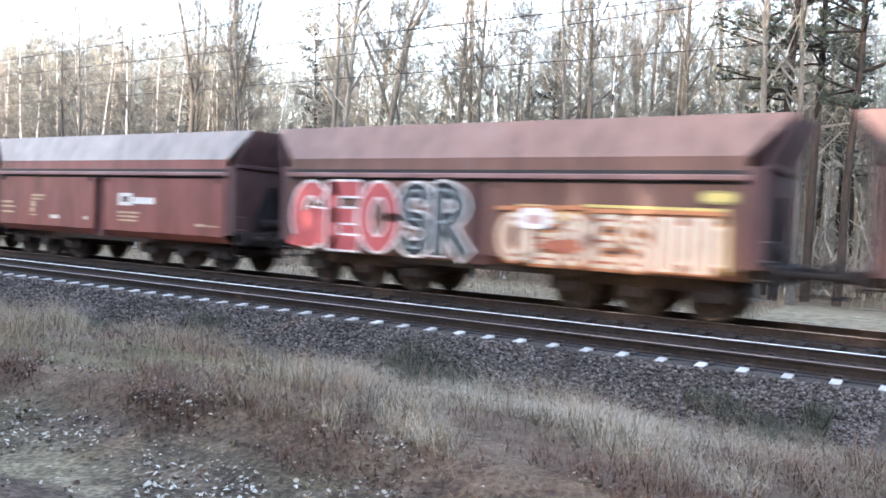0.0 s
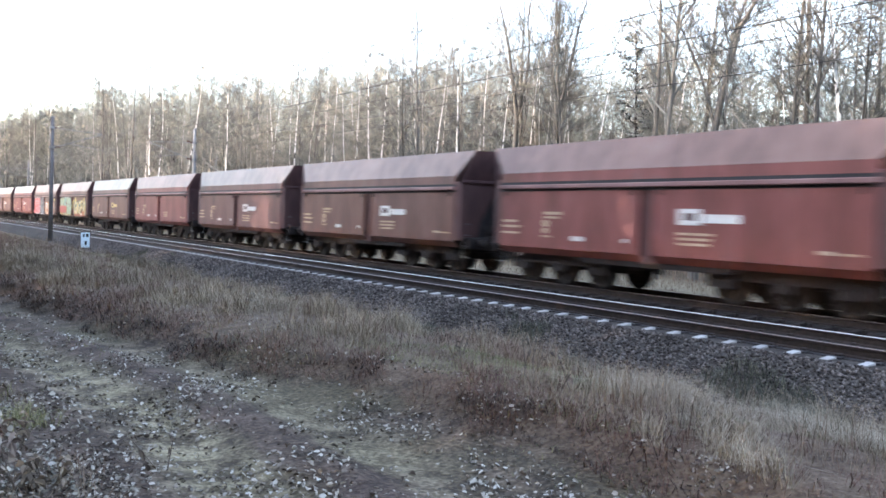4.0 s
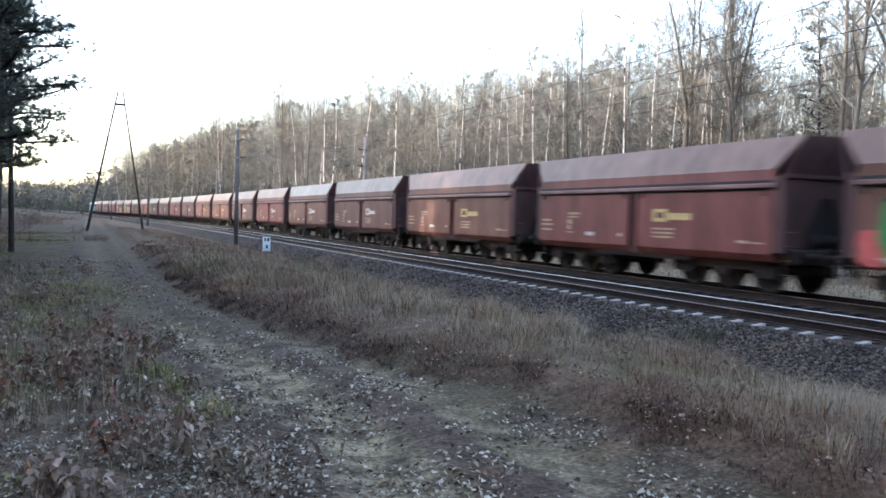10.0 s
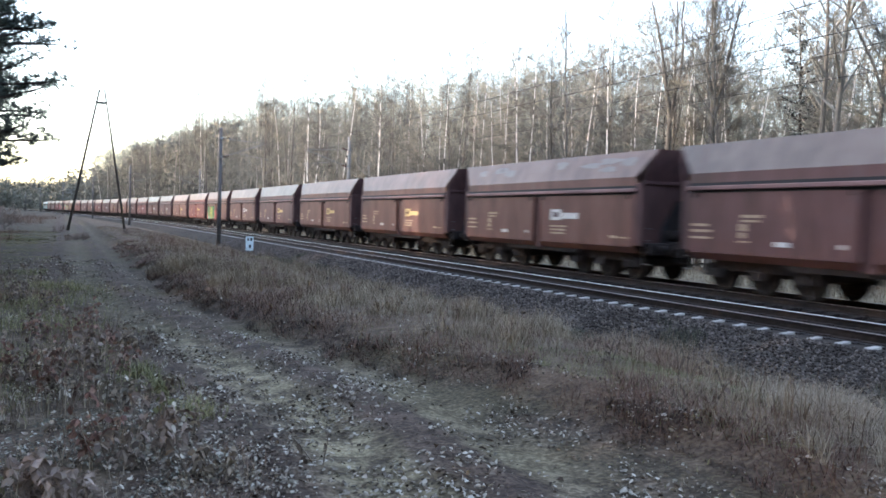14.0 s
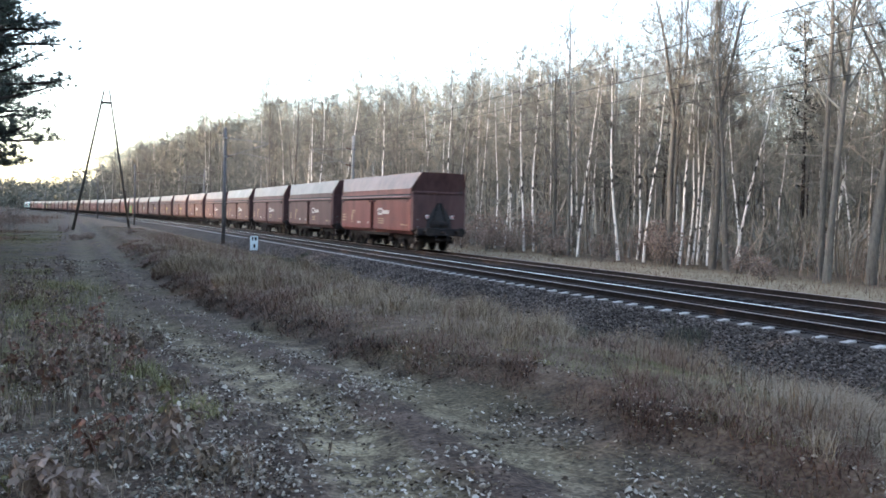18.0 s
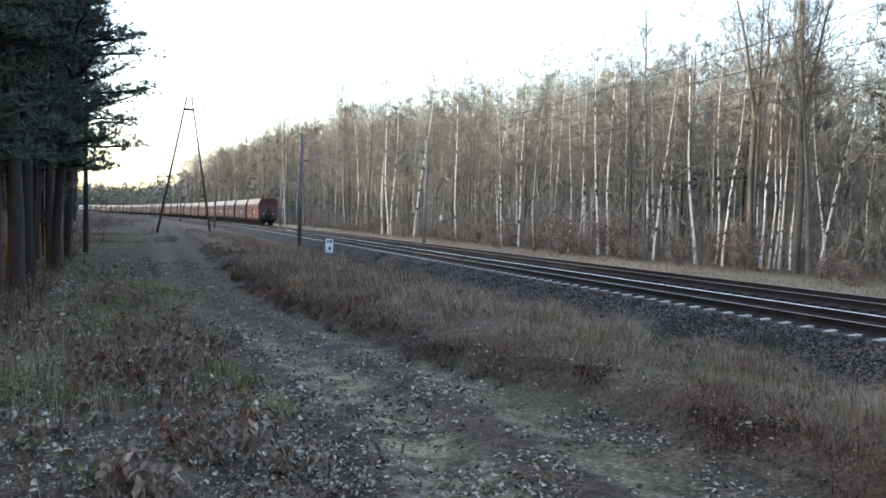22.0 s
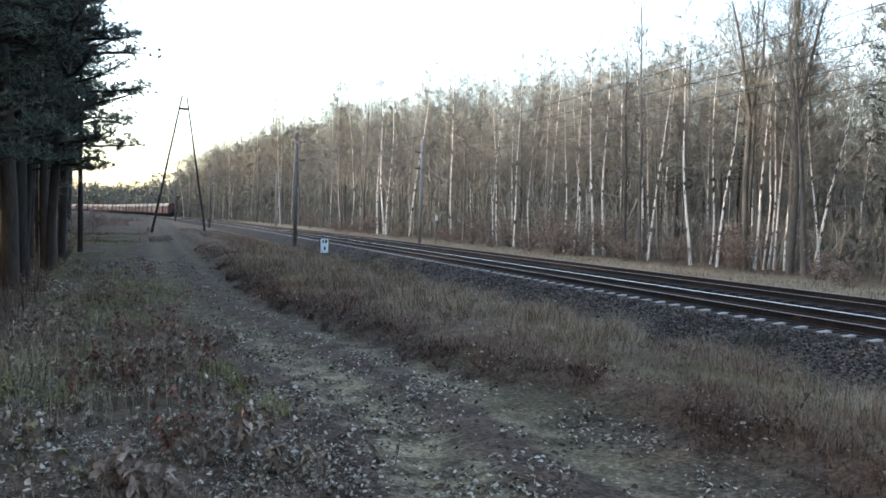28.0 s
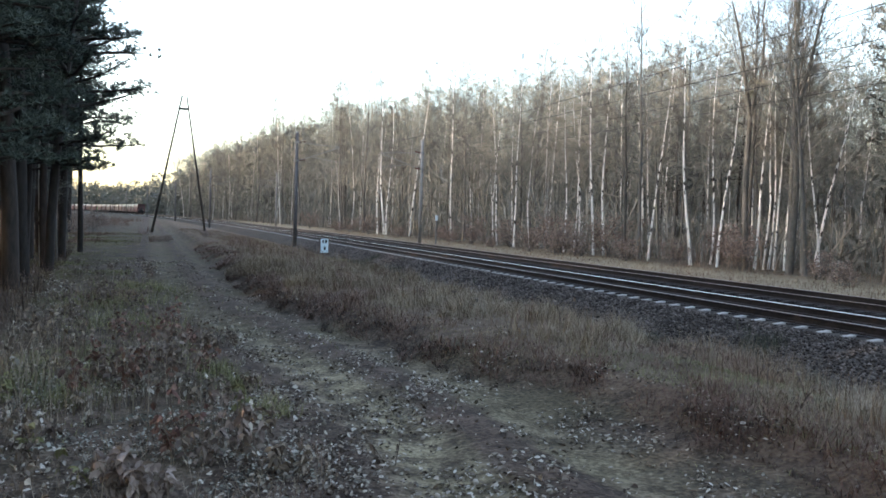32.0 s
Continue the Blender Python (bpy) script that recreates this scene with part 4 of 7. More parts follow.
def graffiti_red(th):
    """Red and black shapes outlined in white on the front door, a pale row with an orange rim on the rear one."""
    for i, kind in enumerate(("hook", "comb", "ring")):
        glyph(th, kind, 0.2 + 1.1 * i, 1.0, 1.15, 1.58, (("white", 0.46), ("red", 0.35)), 2 * i)
    spray(th, "red", 4.2, 1.5, 1.2, 0.4, 1, box=5, lump=0.06, seed=2)
    spray(th, "red", 5.3, 1.12, 0.35, 0.16, 7, lump=0.1, seed=12)
    for i, kind in enumerate(("wave", "loop")):
        glyph(th, kind, 3.5 + 1.0 * i, 1.0, 1.08, 1.58, (("white", 0.46), ("black", 0.34), ("grey", 0.05)), 2 * i)
    for i, kind in enumerate(("bow", "comb", "swirl", "comb", "wave", "rungs", "rungs")):
        f = 6.35 + 0.68 * i
        glyph(th, kind, f, 0.98, 0.72, 1.02, (("orange", 0.36),), 0)
    for i, kind in enumerate(("bow", "comb", "swirl", "comb", "wave", "rungs", "rungs")):
        f = 6.35 + 0.68 * i
        glyph(th, kind, f, 0.98, 0.72, 1.02, (("cream", 0.24), ("rust", 0.05)), 3)
    ribbon(th, "orange", [(6.25, 2.1), (8.3, 2.16), (8.35, 2.1), (11.1, 2.12)], 0.09, 6)
    ribbon(th, "yellow", [(8.3, 2.2), (11.15, 2.18), (11.2, 1.0)], 0.06, 6)
    spray(th, "white", -1.45, 1.9, 0.34, 0.22, 6, box=6)
    spray(th, "rust", -1.45, 1.88, 0.12, 0.1, 7, box=4)
    spray(th, "rust", -2.1, 1.35, 0.5, 0.14, 7, lump=0.15, seed=3)
    spray(th, "olive", -5.25, 2.42, 0.36, 0.13, 0, box=4)
    spray(th, "yellow", -5.25, 2.42, 0.28, 0.08, 1, box=4)


def graffiti_gold(th):
    """Mint shapes round a red patch on the front door, gold outlined ones on the rear door."""
    spray(th, "olive", 4.95, 1.95, 0.6, 0.62, 0, box=6, lump=0.03)
    spray(th, "mint", 5.05, 2.05, 0.42, 0.5, 1, box=5, lump=0.04)
    for i, (kind, f, w) in enumerate((("bow", 1.2, 1.0), ("comb", 2.2, 0.95), ("loop", 3.3, 1.5), ("ring", 4.2, 1.1))):
        glyph(th, kind, f, 1.05, w, 1.5, (("grey", 0.5), ("mint" if i != 1 else "teal", 0.42)), i)
    spray(th, "mint", 1.3, 1.45, 0.75, 0.42, 5, lump=0.05, seed=7)
    spray(th, "teal", 1.5, 1.6, 0.24, 0.14, 6, lump=0.12, seed=8)
    spray(th, "orange", 3.9, 1.5, 1.55, 0.36, 7, box=8, lump=0.025)
    spray(th, "red", 3.9, 1.5, 1.4, 0.3, 8, box=8, lump=0.03, seed=3)
    spray(th, "rust", 3.4, 1.52, 0.3, 0.22, 9, box=3, lump=0.1, seed=9)
    ribbon(th, "yellow", [(0.3, 1.06), (5.4, 1.02)], 0.07, 9)
    shapes = (("hook", 6.55, 1.1, 1.25, 1.15), ("swirl", 7.05, 1.02, 0.85, 0.6), ("rungs", 7.75, 1.1, 0.7, 1.1), ("hook", 8.35, 1.08, 1.2, 1.2), ("comb", 8.9, 1.06, 0.7, 0.7), ("comb", 9.45, 1.12, 0.8, 1.25), ("bow", 10.2, 1.1, 1.05, 1.2), ("rungs", 10.5, 1.05, 0.7, 0.8))
    for i, (kind, f, z, w, h) in enumerate(shapes):
        glyph(th, kind, f, z, w, h, (("teal" if i % 3 == 0 else "moss", 0.4),), 0)
    for i, (kind, f, z, w, h) in enumerate(shapes):
        glyph(th, kind, f, z, w, h, (("yellow", 0.2), ("cream", 0.07)), 2 + i % 3)
    ribbon(th, "yellow", [(6.0, 1.6), (6.35, 2.2), (7.35, 2.42), (8.4, 2.3)], 0.07, 5)
    for i, (f, z) in enumerate(((6.0, 1.75), (6.35, 2.22), (7.4, 2.42), (10.9, 2.4))):
        spray(th, "yellow", BOX / 2 - f, z, 0.2, 0.2, 6, hole=0.0 if i > 1 else 0.5, seed=i, lump=0.04)
    spray(th, "rust", -3.3, 1.05, 2.1, 0.1, 6, box=5, lump=0.06, seed=5)
    spray(th, "orange", -4.9, 1.25, 0.55, 0.16, 7, box=4, lump=0.05)
    spray(th, "black", -4.1, 1.34, 0.22, 0.1, 8, box=5)
    spray(th, "white", -4.15, 1.1, 0.3, 0.06, 8, box=4, lump=0.05)


def graffiti_green(th):
    """Two green shapes and a lime one with black tops before red spray."""
    spray(th, "red", 5.2, 1.35, 0.42, 0.4, 0, box=4, lump=0.05, seed=2)
    spray(th, "red", 0.55, 1.42, 0.5, 0.52, 0, box=4, lump=0.06, seed=6)
    spray(th, "red", 3.0, 2.3, 1.5, 0.14, 0, box=4, lump=0.1, seed=5)
    spray(th, "rust", 3.0, 1.7, 2.0, 0.5, 0, box=6, lump=0.05, seed=9)
    spray(th, "lime", 2.85, 1.7, 0.82, 0.72, 1, box=3.2, lump=0.05, seed=4)
    spray(th, "rust", 2.85, 1.3, 0.16, 0.14, 2, lump=0.1, seed=1)
    ribbon(th, "olive", [(2.45, 1.05), (2.6, 1.6), (2.95, 2.2)], 0.06, 3)
    for z in (1.95, 1.62):
        ribbon(th, "yellow", [(2.5, z), (3.4, z + 0.06)], 0.1, 3)
    for pts in ([(0.95, 2.3), (0.85, 1.6), (1.05, 1.15), (1.6, 1.08), (2.0, 1.2)], [(1.5, 2.25), (1.35, 1.5)]):
        ribbon(th, "green", pts, 0.46, 2)
    spray(th, "teal", 4.4, 1.1, 0.5, 0.12, 3, lump=0.08, seed=3)
    for pts in ([(3.85, 2.32), (3.9, 1.2)], arc(4.0, 1.98, 0.55, 0.3, 95, -90, 10), arc(4.0, 1.42, 0.65, 0.34, 90, -95, 10)):
        ribbon(th, "green", pts, 0.42, 2)
    for f, z in ((4.15, 1.98), (4.2, 1.45)):
        ribbon(th, "black", [(f - 0.3, z), (f + 0.3, z + 0.03)], 0.09, 4)
    for x in (4.55, 3.0, 1.6):
        spray(th, "black", x, 2.4, 0.36, 0.06, 5, box=4, lump=0.08, seed=int(x * 10))
    ribbon(th, "mint", [(0.7, 1.12), (5.1, 1.04)], 0.04, 6)


def roof_scars(th):
    """Bare, bleached patches where the paint has flaked off the roof slope."""
    r = random.Random(6)
    for i in range(9):
        f = r.uniform(0.05, 0.95)
        x, t = (f - 0.5) * BOX, r.uniform(0.25, 0.8)
        w, h = r.uniform(0.2, 0.6), r.uniform(0.06, 0.16)
        V, Fc = blob(0, 0, w, h, 0.0, lump=0.12, seed=i, box=2.5)
        ob = part("flaked_patch", mesh_from("flaked_patch", V, Fc, ROOF[3]), None, th)
        y, z = HALF - 0.03 - (LEAN - 0.03) * t + 0.004, 3.203 + (TOP - 3.203) * t
        ob.matrix_basis = pose(x, y, z, math.degrees(math.atan2(LEAN - 0.03, TOP - 3.203)), 0, 0)


def build_locomotive():
    th = tagged(new("electric_locomotive"), "teal and pale grey electric locomotive with raised pantograph, hauling the train", "locomotive")
    L, y = 15.6, 1.5
    h = L / 2
    side = [(-1.48, 1.05), (1.48, 1.05), (1.5, 3.05), (1.36, 3.45), (0.9, 3.72), (-0.9, 3.72), (-1.36, 3.45), (-1.5, 3.05)]
    part("body", Shape().prism(side, 0, -h + 0.9, h - 0.9), M_LGREY, th, "pale grey middle body")
    for sx in (1, -1):
        x0, x1 = sx * (h - 3.6), sx * (h - 0.55)
        cabp = [(a * 1.006, b + 0.004) for a, b in side]
        c = part("cab", Shape().prism(cabp, 0, x0, x1), M_TEAL, th, "teal cab")
        part("windscreen", Shape().box(sx * (h - 0.53), 0, 2.7, 0.05, 2.7, 0.9, 0.02), M_GLASS, c)
        for sy in (1, -1):
            part("side_window", Shape().box(sx * (h - 1.4), sy * 1.51, 2.72, 1.0, 0.05, 0.7, 0.02), M_GLASS, c)
            part("cab_door", Shape().box(sx * (h - 2.5), sy * 1.512, 2.05, 0.65, 0.04, 1.85, 0.015), M_TEAL, c)
            part("headlight", Shape().rod((sx * (h - 0.56), sy * 0.95, 1.5), (sx * (h - 0.48), sy * 0.95, 1.5), 0.16, seg=14), M_WHITE, c)
            b = part("buffer", Shape().rod((sx * (h - 0.6), sy * 0.875, 1.03), (sx * h, sy * 0.875, 1.03), 0.09, seg=12), M_DARK, th)
            part("buffer_head", Shape().rod((sx * (h - 0.04), sy * 0.875, 1.03), (sx * h, sy * 0.875, 1.03), 0.23, seg=16), M_WHEEL, b)
        part("headstock", Shape().box(sx * (h - 0.62), 0, 1.0, 0.2, 2.7, 0.45, 0.03), M_DARK, th)
    for sy in (1, -1):
        part("side_grille", Shape().box(0, sy * 1.5, 2.72, 7.4, 0.05, 0.62, 0.02), M_GLASS, th, "dark band of ventilation grilles")
        part("waist_stripe", Shape().box(0, sy * 1.505, 1.5, 8.2, 0.03, 0.5, 0.01), M_TEAL, th)
    part("roof_walk", Shape().box(0, 0, 3.78, 9.5, 1.6, 0.14, 0.03), ROOF[3], th)
    for sx in (1, -1):
        part("cab_roof", Shape().box(sx * (h - 2.0), 0, 3.66, 2.7, 2.3, 0.2, 0.06), M_WHITE, th, "white cab roof")
    part("roof_box", Shape().box(1.6, 0, 3.98, 2.2, 1.3, 0.36, 0.06), M_STEEL, th)
    for x, up in ((4.3, True), (-4.3, False)):
        p = part("pantograph", Shape().box(x, 0, 3.95, 1.5, 1.3, 0.1, 0.02), M_STEEL, th)
        top = 5.45 if up else 4.15
        for sy in (0.35, -0.35):
            part("lower_frame", Shape().rod((x - 0.6, sy, 4.0), (x + 0.75, sy * 0.8, (4.0 + top) / 2), 0.03), M_STEEL, p)
            part("upper_frame", Shape().rod((x + 0.75, sy * 0.8, (4.0 + top) / 2), (x - 0.3, sy, top), 0.025), M_STEEL, p)
        part("collector_bow", Shape().box(x - 0.3, 0, top + 0.03, 0.3, 1.5, 0.05, 0.01), M_STEEL, p)
    part("underframe", Shape().box(0, 0, 0.95, L - 1.3, 2.5, 0.3, 0.03), M_DARK, th)
    part("battery_box", Shape().box(0, 0, 0.6, 2.6, 2.5, 0.55, 0.05), M_DARK, th)
    wheel = bpy.data.meshes["wheelset"]
    for sx in (1, -1):
        bog = part("bogie", bogie_side(), M_DARK, th)
        bog.matrix_basis = pose(sx * 4.4, 0, 0)
        for dx in (1.45, -1.45):
            w = part("wheelset", wheel, M_WHEEL, bog)
            w.matrix_basis = pose(dx, 0, 0.5)
    return th


def build_train():
    """Thirty wagons: number 23 is behind the locomotive, number -6 is the last."""
    first = build_wagon()
    train = {}
    rng = random.Random(11)
    for n in range(23, -7, -1):
        th = first if n == 23 else copy_thing(first, pose(0, 0, 0))
        train[n] = th
    for n, th in train.items():
        k = rng.choice((0, 0, 0, 1, 2))
        r = (0, 0, 2, 1)[k] if rng.random() < 0.7 else rng.choice((0, 2))
        logo = M_YELLOW if n in (20, 18, 12, 11, 6, 5, 4, 2, 1, 0) else M_WHITE
        if n in (16, 13, 7, 2, -2, -4, -5):
            k, r = 3, 1                # greyish, dusty wagons
        if n in (22, 21, 18, 8, -3):
            r = 3                      # bleached roofs
        side, roof = SIDE[k], ROOF[r]
        if n in (20, 19):
            side, roof = SIDE[1], ROOF[2]
        if n == 17:
            side, roof = SIDE[2], ROOF[2]
        if n == -6:
            side, roof = SIDE[2], ROOF[0]
        recolour(th, side, roof, logo)
    for n in (20, 19, 4):
        for o in [o for o in train[n].children if not (n == 20 and o.name.startswith("logo")) and o.name.split(".")[0] in ("stencil", "number_bar", "small_print", "logo_block", "logo_bar", "logo_core", "tag")]:
            if n != 4 or o.name.split(".")[0] in ("stencil", "number_bar", "tag"):
                bpy.data.objects.remove(o)
    for o in [o for o in train[17].children if o.name.split(".")[0] in ("logo_block", "logo_bar", "logo_core")]:
        bpy.data.objects.remove(o)
    graffiti_red(train[20])
    graffiti_gold(train[19])
    graffiti_green(train[4])
    roof_scars(train[11])
    roof_scars(train[-1])
    tagged(train[20], "brown-red hopper wagon sprayed with red, black and orange graffiti")
    tagged(train[19], "brown-red hopper wagon sprayed with green, red and gold graffiti")
    tagged(train[4], "brown-red hopper wagon with a bright green graffiti patch")
    tagged(train[-6], "brown-red hopper wagon at the tail with two white tail lamps")
    for sy in (0.62, -0.62):
        s = Shape().box(-BOX / 2 - 0.39, sy * 1.12, 1.78, 0.1, 0.15, 0.18, 0.02)
        lamp = part("tail_lamp", s, M_WHITE, train[-6], "white tail lamp box")
        part("red_lens", Shape().rod((-BOX / 2 - 0.44, sy * 1.12, 1.78), (-BOX / 2 - 0.465, sy * 1.12, 1.78), 0.05, seg=12), SPRAY["red"], lamp)
    return train, build_locomotive()


TRAIN, LOCO = build_train()


# ---- plants ----
def tube(V, Fc, pts, radii, seg):
    """A tapering tube through the points."""
    o = len(V)
    for i, (p, r) in enumerate(zip(pts, radii)):
        d = (pts[min(i + 1, len(pts) - 1)] - pts[max(i - 1, 0)]).normalized()
        a = d.orthogonal().normalized()
        b = d.cross(a)
        for k in range(seg):
            t = 2 * math.pi * k / seg
            V.append(p + (a * math.cos(t) + b * math.sin(t)) * r)
    for i in range(len(pts) - 1):
        for k in range(seg):
            q = o + i * seg
            Fc.append((q + k, q + (k + 1) % seg, q + seg + (k + 1) % seg, q + seg + k))


def twig(V, Fc, p, d, n, w):
    o = len(V)
    s = d.cross(n).normalized() * w
    V += [p - s, p + s, p + d + s * 0.3, p + d - s * 0.3]
    Fc.append((o, o + 1, o + 2, o + 3))


def limb(rng, start, way, length, radius, steps, wobble, droop=0.0):
    pts, d = [start], way.normalized()
    for _ in range(steps):
        d = (d + Vector((rng.gauss(0, wobble), rng.gauss(0, wobble), rng.gauss(0, wobble) + droop))).normalized()
        pts.append(pts[-1] + d * length / steps)
    return pts


def bare_tree(seed, height, radius, first, count, spread, twigs, lean=0.02, wob=0.05, forks=1, steep=0.0):
    """Trunk and crown meshes of a leafless tree: limbs, branches and a haze of twigs."""
    rng = random.Random(seed)
    TV, TF, CV, CF = [], [], [], []
    steps = 9
    trunks = []
    for f in range(forks):
        a = rng.random() * 6.28
        way = Vector((math.cos(a) * (lean + 0.13 * (forks > 1)), math.sin(a) * (lean + 0.13 * (forks > 1)), 1))
        pts = limb(rng, Vector((0.12 * f, 0, -0.3)), way, height * (1 - 0.12 * f), radius, steps, wob, 0.03)
        rad = [radius * (1 - 0.9 * (i / steps) ** 0.9) * (1.2 if i == 0 else 1) for i in range(steps + 1)]
        tube(TV, TF, pts, rad, 8)
        trunks.append((pts, rad))
    tips = []
    for pts, rad in trunks:
        for i in range(count):
            u = first + (1 - first) * (i + rng.random()) / count
            k = min(steps - 1, int(u * steps))
            p = pts[k].lerp(pts[k + 1], u * steps - k)
            a = rng.random() * 6.28
            rise = rng.uniform(0.35, 1.1) + steep
            ln = height * spread * (1.15 - u) * rng.uniform(0.5, 1.2) + 0.35
            q = limb(rng, p, Vector((math.cos(a), math.sin(a), rise)), ln, 0, 4, 0.2, 0.08)
            r0 = max(0.012, rad[k] * (0.42 + 0.3 * steep))
            tube(CV, CF, q, [r0, r0 * 0.7, r0 * 0.45, r0 * 0.28, r0 * 0.12], 4)
            for j in range(1, 5):
                for _ in range(1 + (j > 2)):
                    w = Vector((rng.gauss(0, 1), rng.gauss(0, 1), rng.uniform(0, 1.2))) + (q[j] - q[j - 1]).normalized() * 1.2
                    e = limb(rng, q[j], w, ln * rng.uniform(0.18, 0.4), 0, 2, 0.2, 0.05)
                    tube(CV, CF, e, [r0 * 0.3, r0 * 0.2, 0.004], 3)
                    if rng.random() > ln / 1.6:
                        continue
                    tips.append((e[1], e[2] - e[1]))
                    tips.append((e[2], e[2] - e[1]))
    for _ in range(twigs):
        p, d = rng.choice(tips)
        w = (d.normalized() + Vector((rng.gauss(0, 0.7), rng.gauss(0, 0.7), rng.gauss(0.1, 0.6)))).normalized() * rng.uniform(0.3, 0.95)
        twig(CV, CF, p + d * rng.uniform(-0.5, 0.6), w, Vector((rng.gauss(0, 1), rng.gauss(0, 1), rng.gauss(0, 1))), rng.uniform(0.004, 0.008))
    return (TV, TF), (CV, CF)


def forked_tree(seed, height, radius):
    """A leafless tree whose trunk parts at half its height into rising limbs with many branches."""
    rng = random.Random(seed)
    TV, TF, CV, CF = [], [], [], []
    pts = limb(rng, Vector((0, 0, -0.3)), Vector((0.02, 0, 1)), height * 0.45, radius, 5, 0.03, 0.03)
    tube(TV, TF, pts, [radius * f for f in (1.25, 1.0, 0.93, 0.87, 0.82, 0.74)], 9)
    tips = []
    for k in range(3):
        a = 2.1 * k + rng.random()
        q = limb(rng, pts[5 - (k == 2)], Vector((math.cos(a) * 0.27, math.sin(a) * 0.27, 1)), height * rng.uniform(0.42, 0.55), 0, 7, 0.11, 0.08)
        r = radius * (0.68, 0.56, 0.42)[k]
        tube(TV, TF, q, [r * (1 - 0.13 * i) for i in range(8)], 7)
        for i in range(16):
            u = 0.15 + 0.85 * (i + rng.random()) / 16
            j = min(6, int(u * 7))
            b = rng.random() * 6.28
            ln = height * 0.15 * (1.3 - u) * rng.uniform(0.6, 1.3) + 0.4
            e = limb(rng, q[j].lerp(q[j + 1], u * 7 - j), Vector((math.cos(b), math.sin(b), rng.uniform(0.5, 1.3))), ln, 0, 4, 0.22, 0.08)
            r0 = max(0.014, r * 0.32 * (1.1 - u))
            tube(CV, CF, e, [r0, r0 * 0.75, r0 * 0.5, r0 * 0.3, 0.005], 4)
            for m in range(1, 5):
                for _ in range(2):
                    w = Vector((rng.gauss(0, 1), rng.gauss(0, 1), rng.uniform(0, 1.2))) + (e[m] - e[m - 1]).normalized() * 1.3
                    t = limb(rng, e[m], w, ln * rng.uniform(0.25, 0.5), 0, 2, 0.2, 0.05)
                    tube(CV, CF, t, [0.012, 0.008, 0.004], 3)
                    tips += [(t[1], t[2] - t[1]), (t[2], t[2] - t[1])]
    for _ in range(1500):
        p, d = rng.choice(tips)
        w = (d.normalized() + Vector((rng.gauss(0, 0.7), rng.gauss(0, 0.7), rng.gauss(0.1, 0.6)))).normalized() * rng.uniform(0.3, 0.8)
        twig(CV, CF, p + d * rng.uniform(-0.5, 0.4), w, Vector((rng.gauss(0, 1), rng.gauss(0, 1), rng.gauss(0, 1))), rng.uniform(0.004, 0.007))
    return (TV, TF), (CV, CF)


def pine_tree(seed, height, radius, first, whorls, reach, tufts, needles=7, fine=1.0):
    rng = random.Random(seed)
    TV, TF, CV, CF = [], [], [], []
    pts = limb(rng, Vector((0, 0, -0.3)), Vector((rng.gauss(0, 0.02), rng.gauss(0, 0.02), 1)), height, radius, 9, 0.025, 0.03)
    rad = [radius * (1 - 0.72 * i / 9) for i in range(10)]
    tube(TV, TF, pts, rad, 8)
    for i in range(whorls):
        u = first + (0.99 - first) * (i + rng.random() * 0.6) / whorls
        k = min(8, int(u * 9))
        p = pts[k].lerp(pts[k + 1], u * 9 - k)
        v = (u - first) / (1 - first)
        for _ in range(3):
            a = rng.random() * 6.28
            ln = reach * (0.55 + 0.75 * math.sin(min(1, v * 1.25 + 0.12) * 2.6)) * rng.uniform(0.65, 1.02) * (1.0 - 0.45 * v)
            q = limb(rng, p, Vector((math.cos(a), math.sin(a), 0.05 + 0.55 * v)), ln, 0, 4, 0.12, 0.03)
            tube(TV, TF, q, [0.055, 0.047, 0.038, 0.03, 0.014], 4)
            for t in range(tufts):
                w = rng.uniform(0.3, 1.0) ** 0.6
                j = min(3, int(w * 4))
                c = q[j].lerp(q[j + 1], w * 4 - j) + Vector((rng.gauss(0, 0.13), rng.gauss(0, 0.13), rng.gauss(0.04, 0.055))) * (0.6 + w)
                for _ in range(needles):
                    d = Vector((rng.gauss(0, 1), rng.gauss(0, 1), rng.gauss(0.35, 0.8))).normalized() * rng.uniform(0.07, 0.17)
                    twig(CV, CF, c, d, Vector((rng.gauss(0, 1), rng.gauss(0, 1), rng.gauss(0, 1))), rng.uniform(0.012, 0.024) * fine)
    return (TV, TF), (CV, CF)


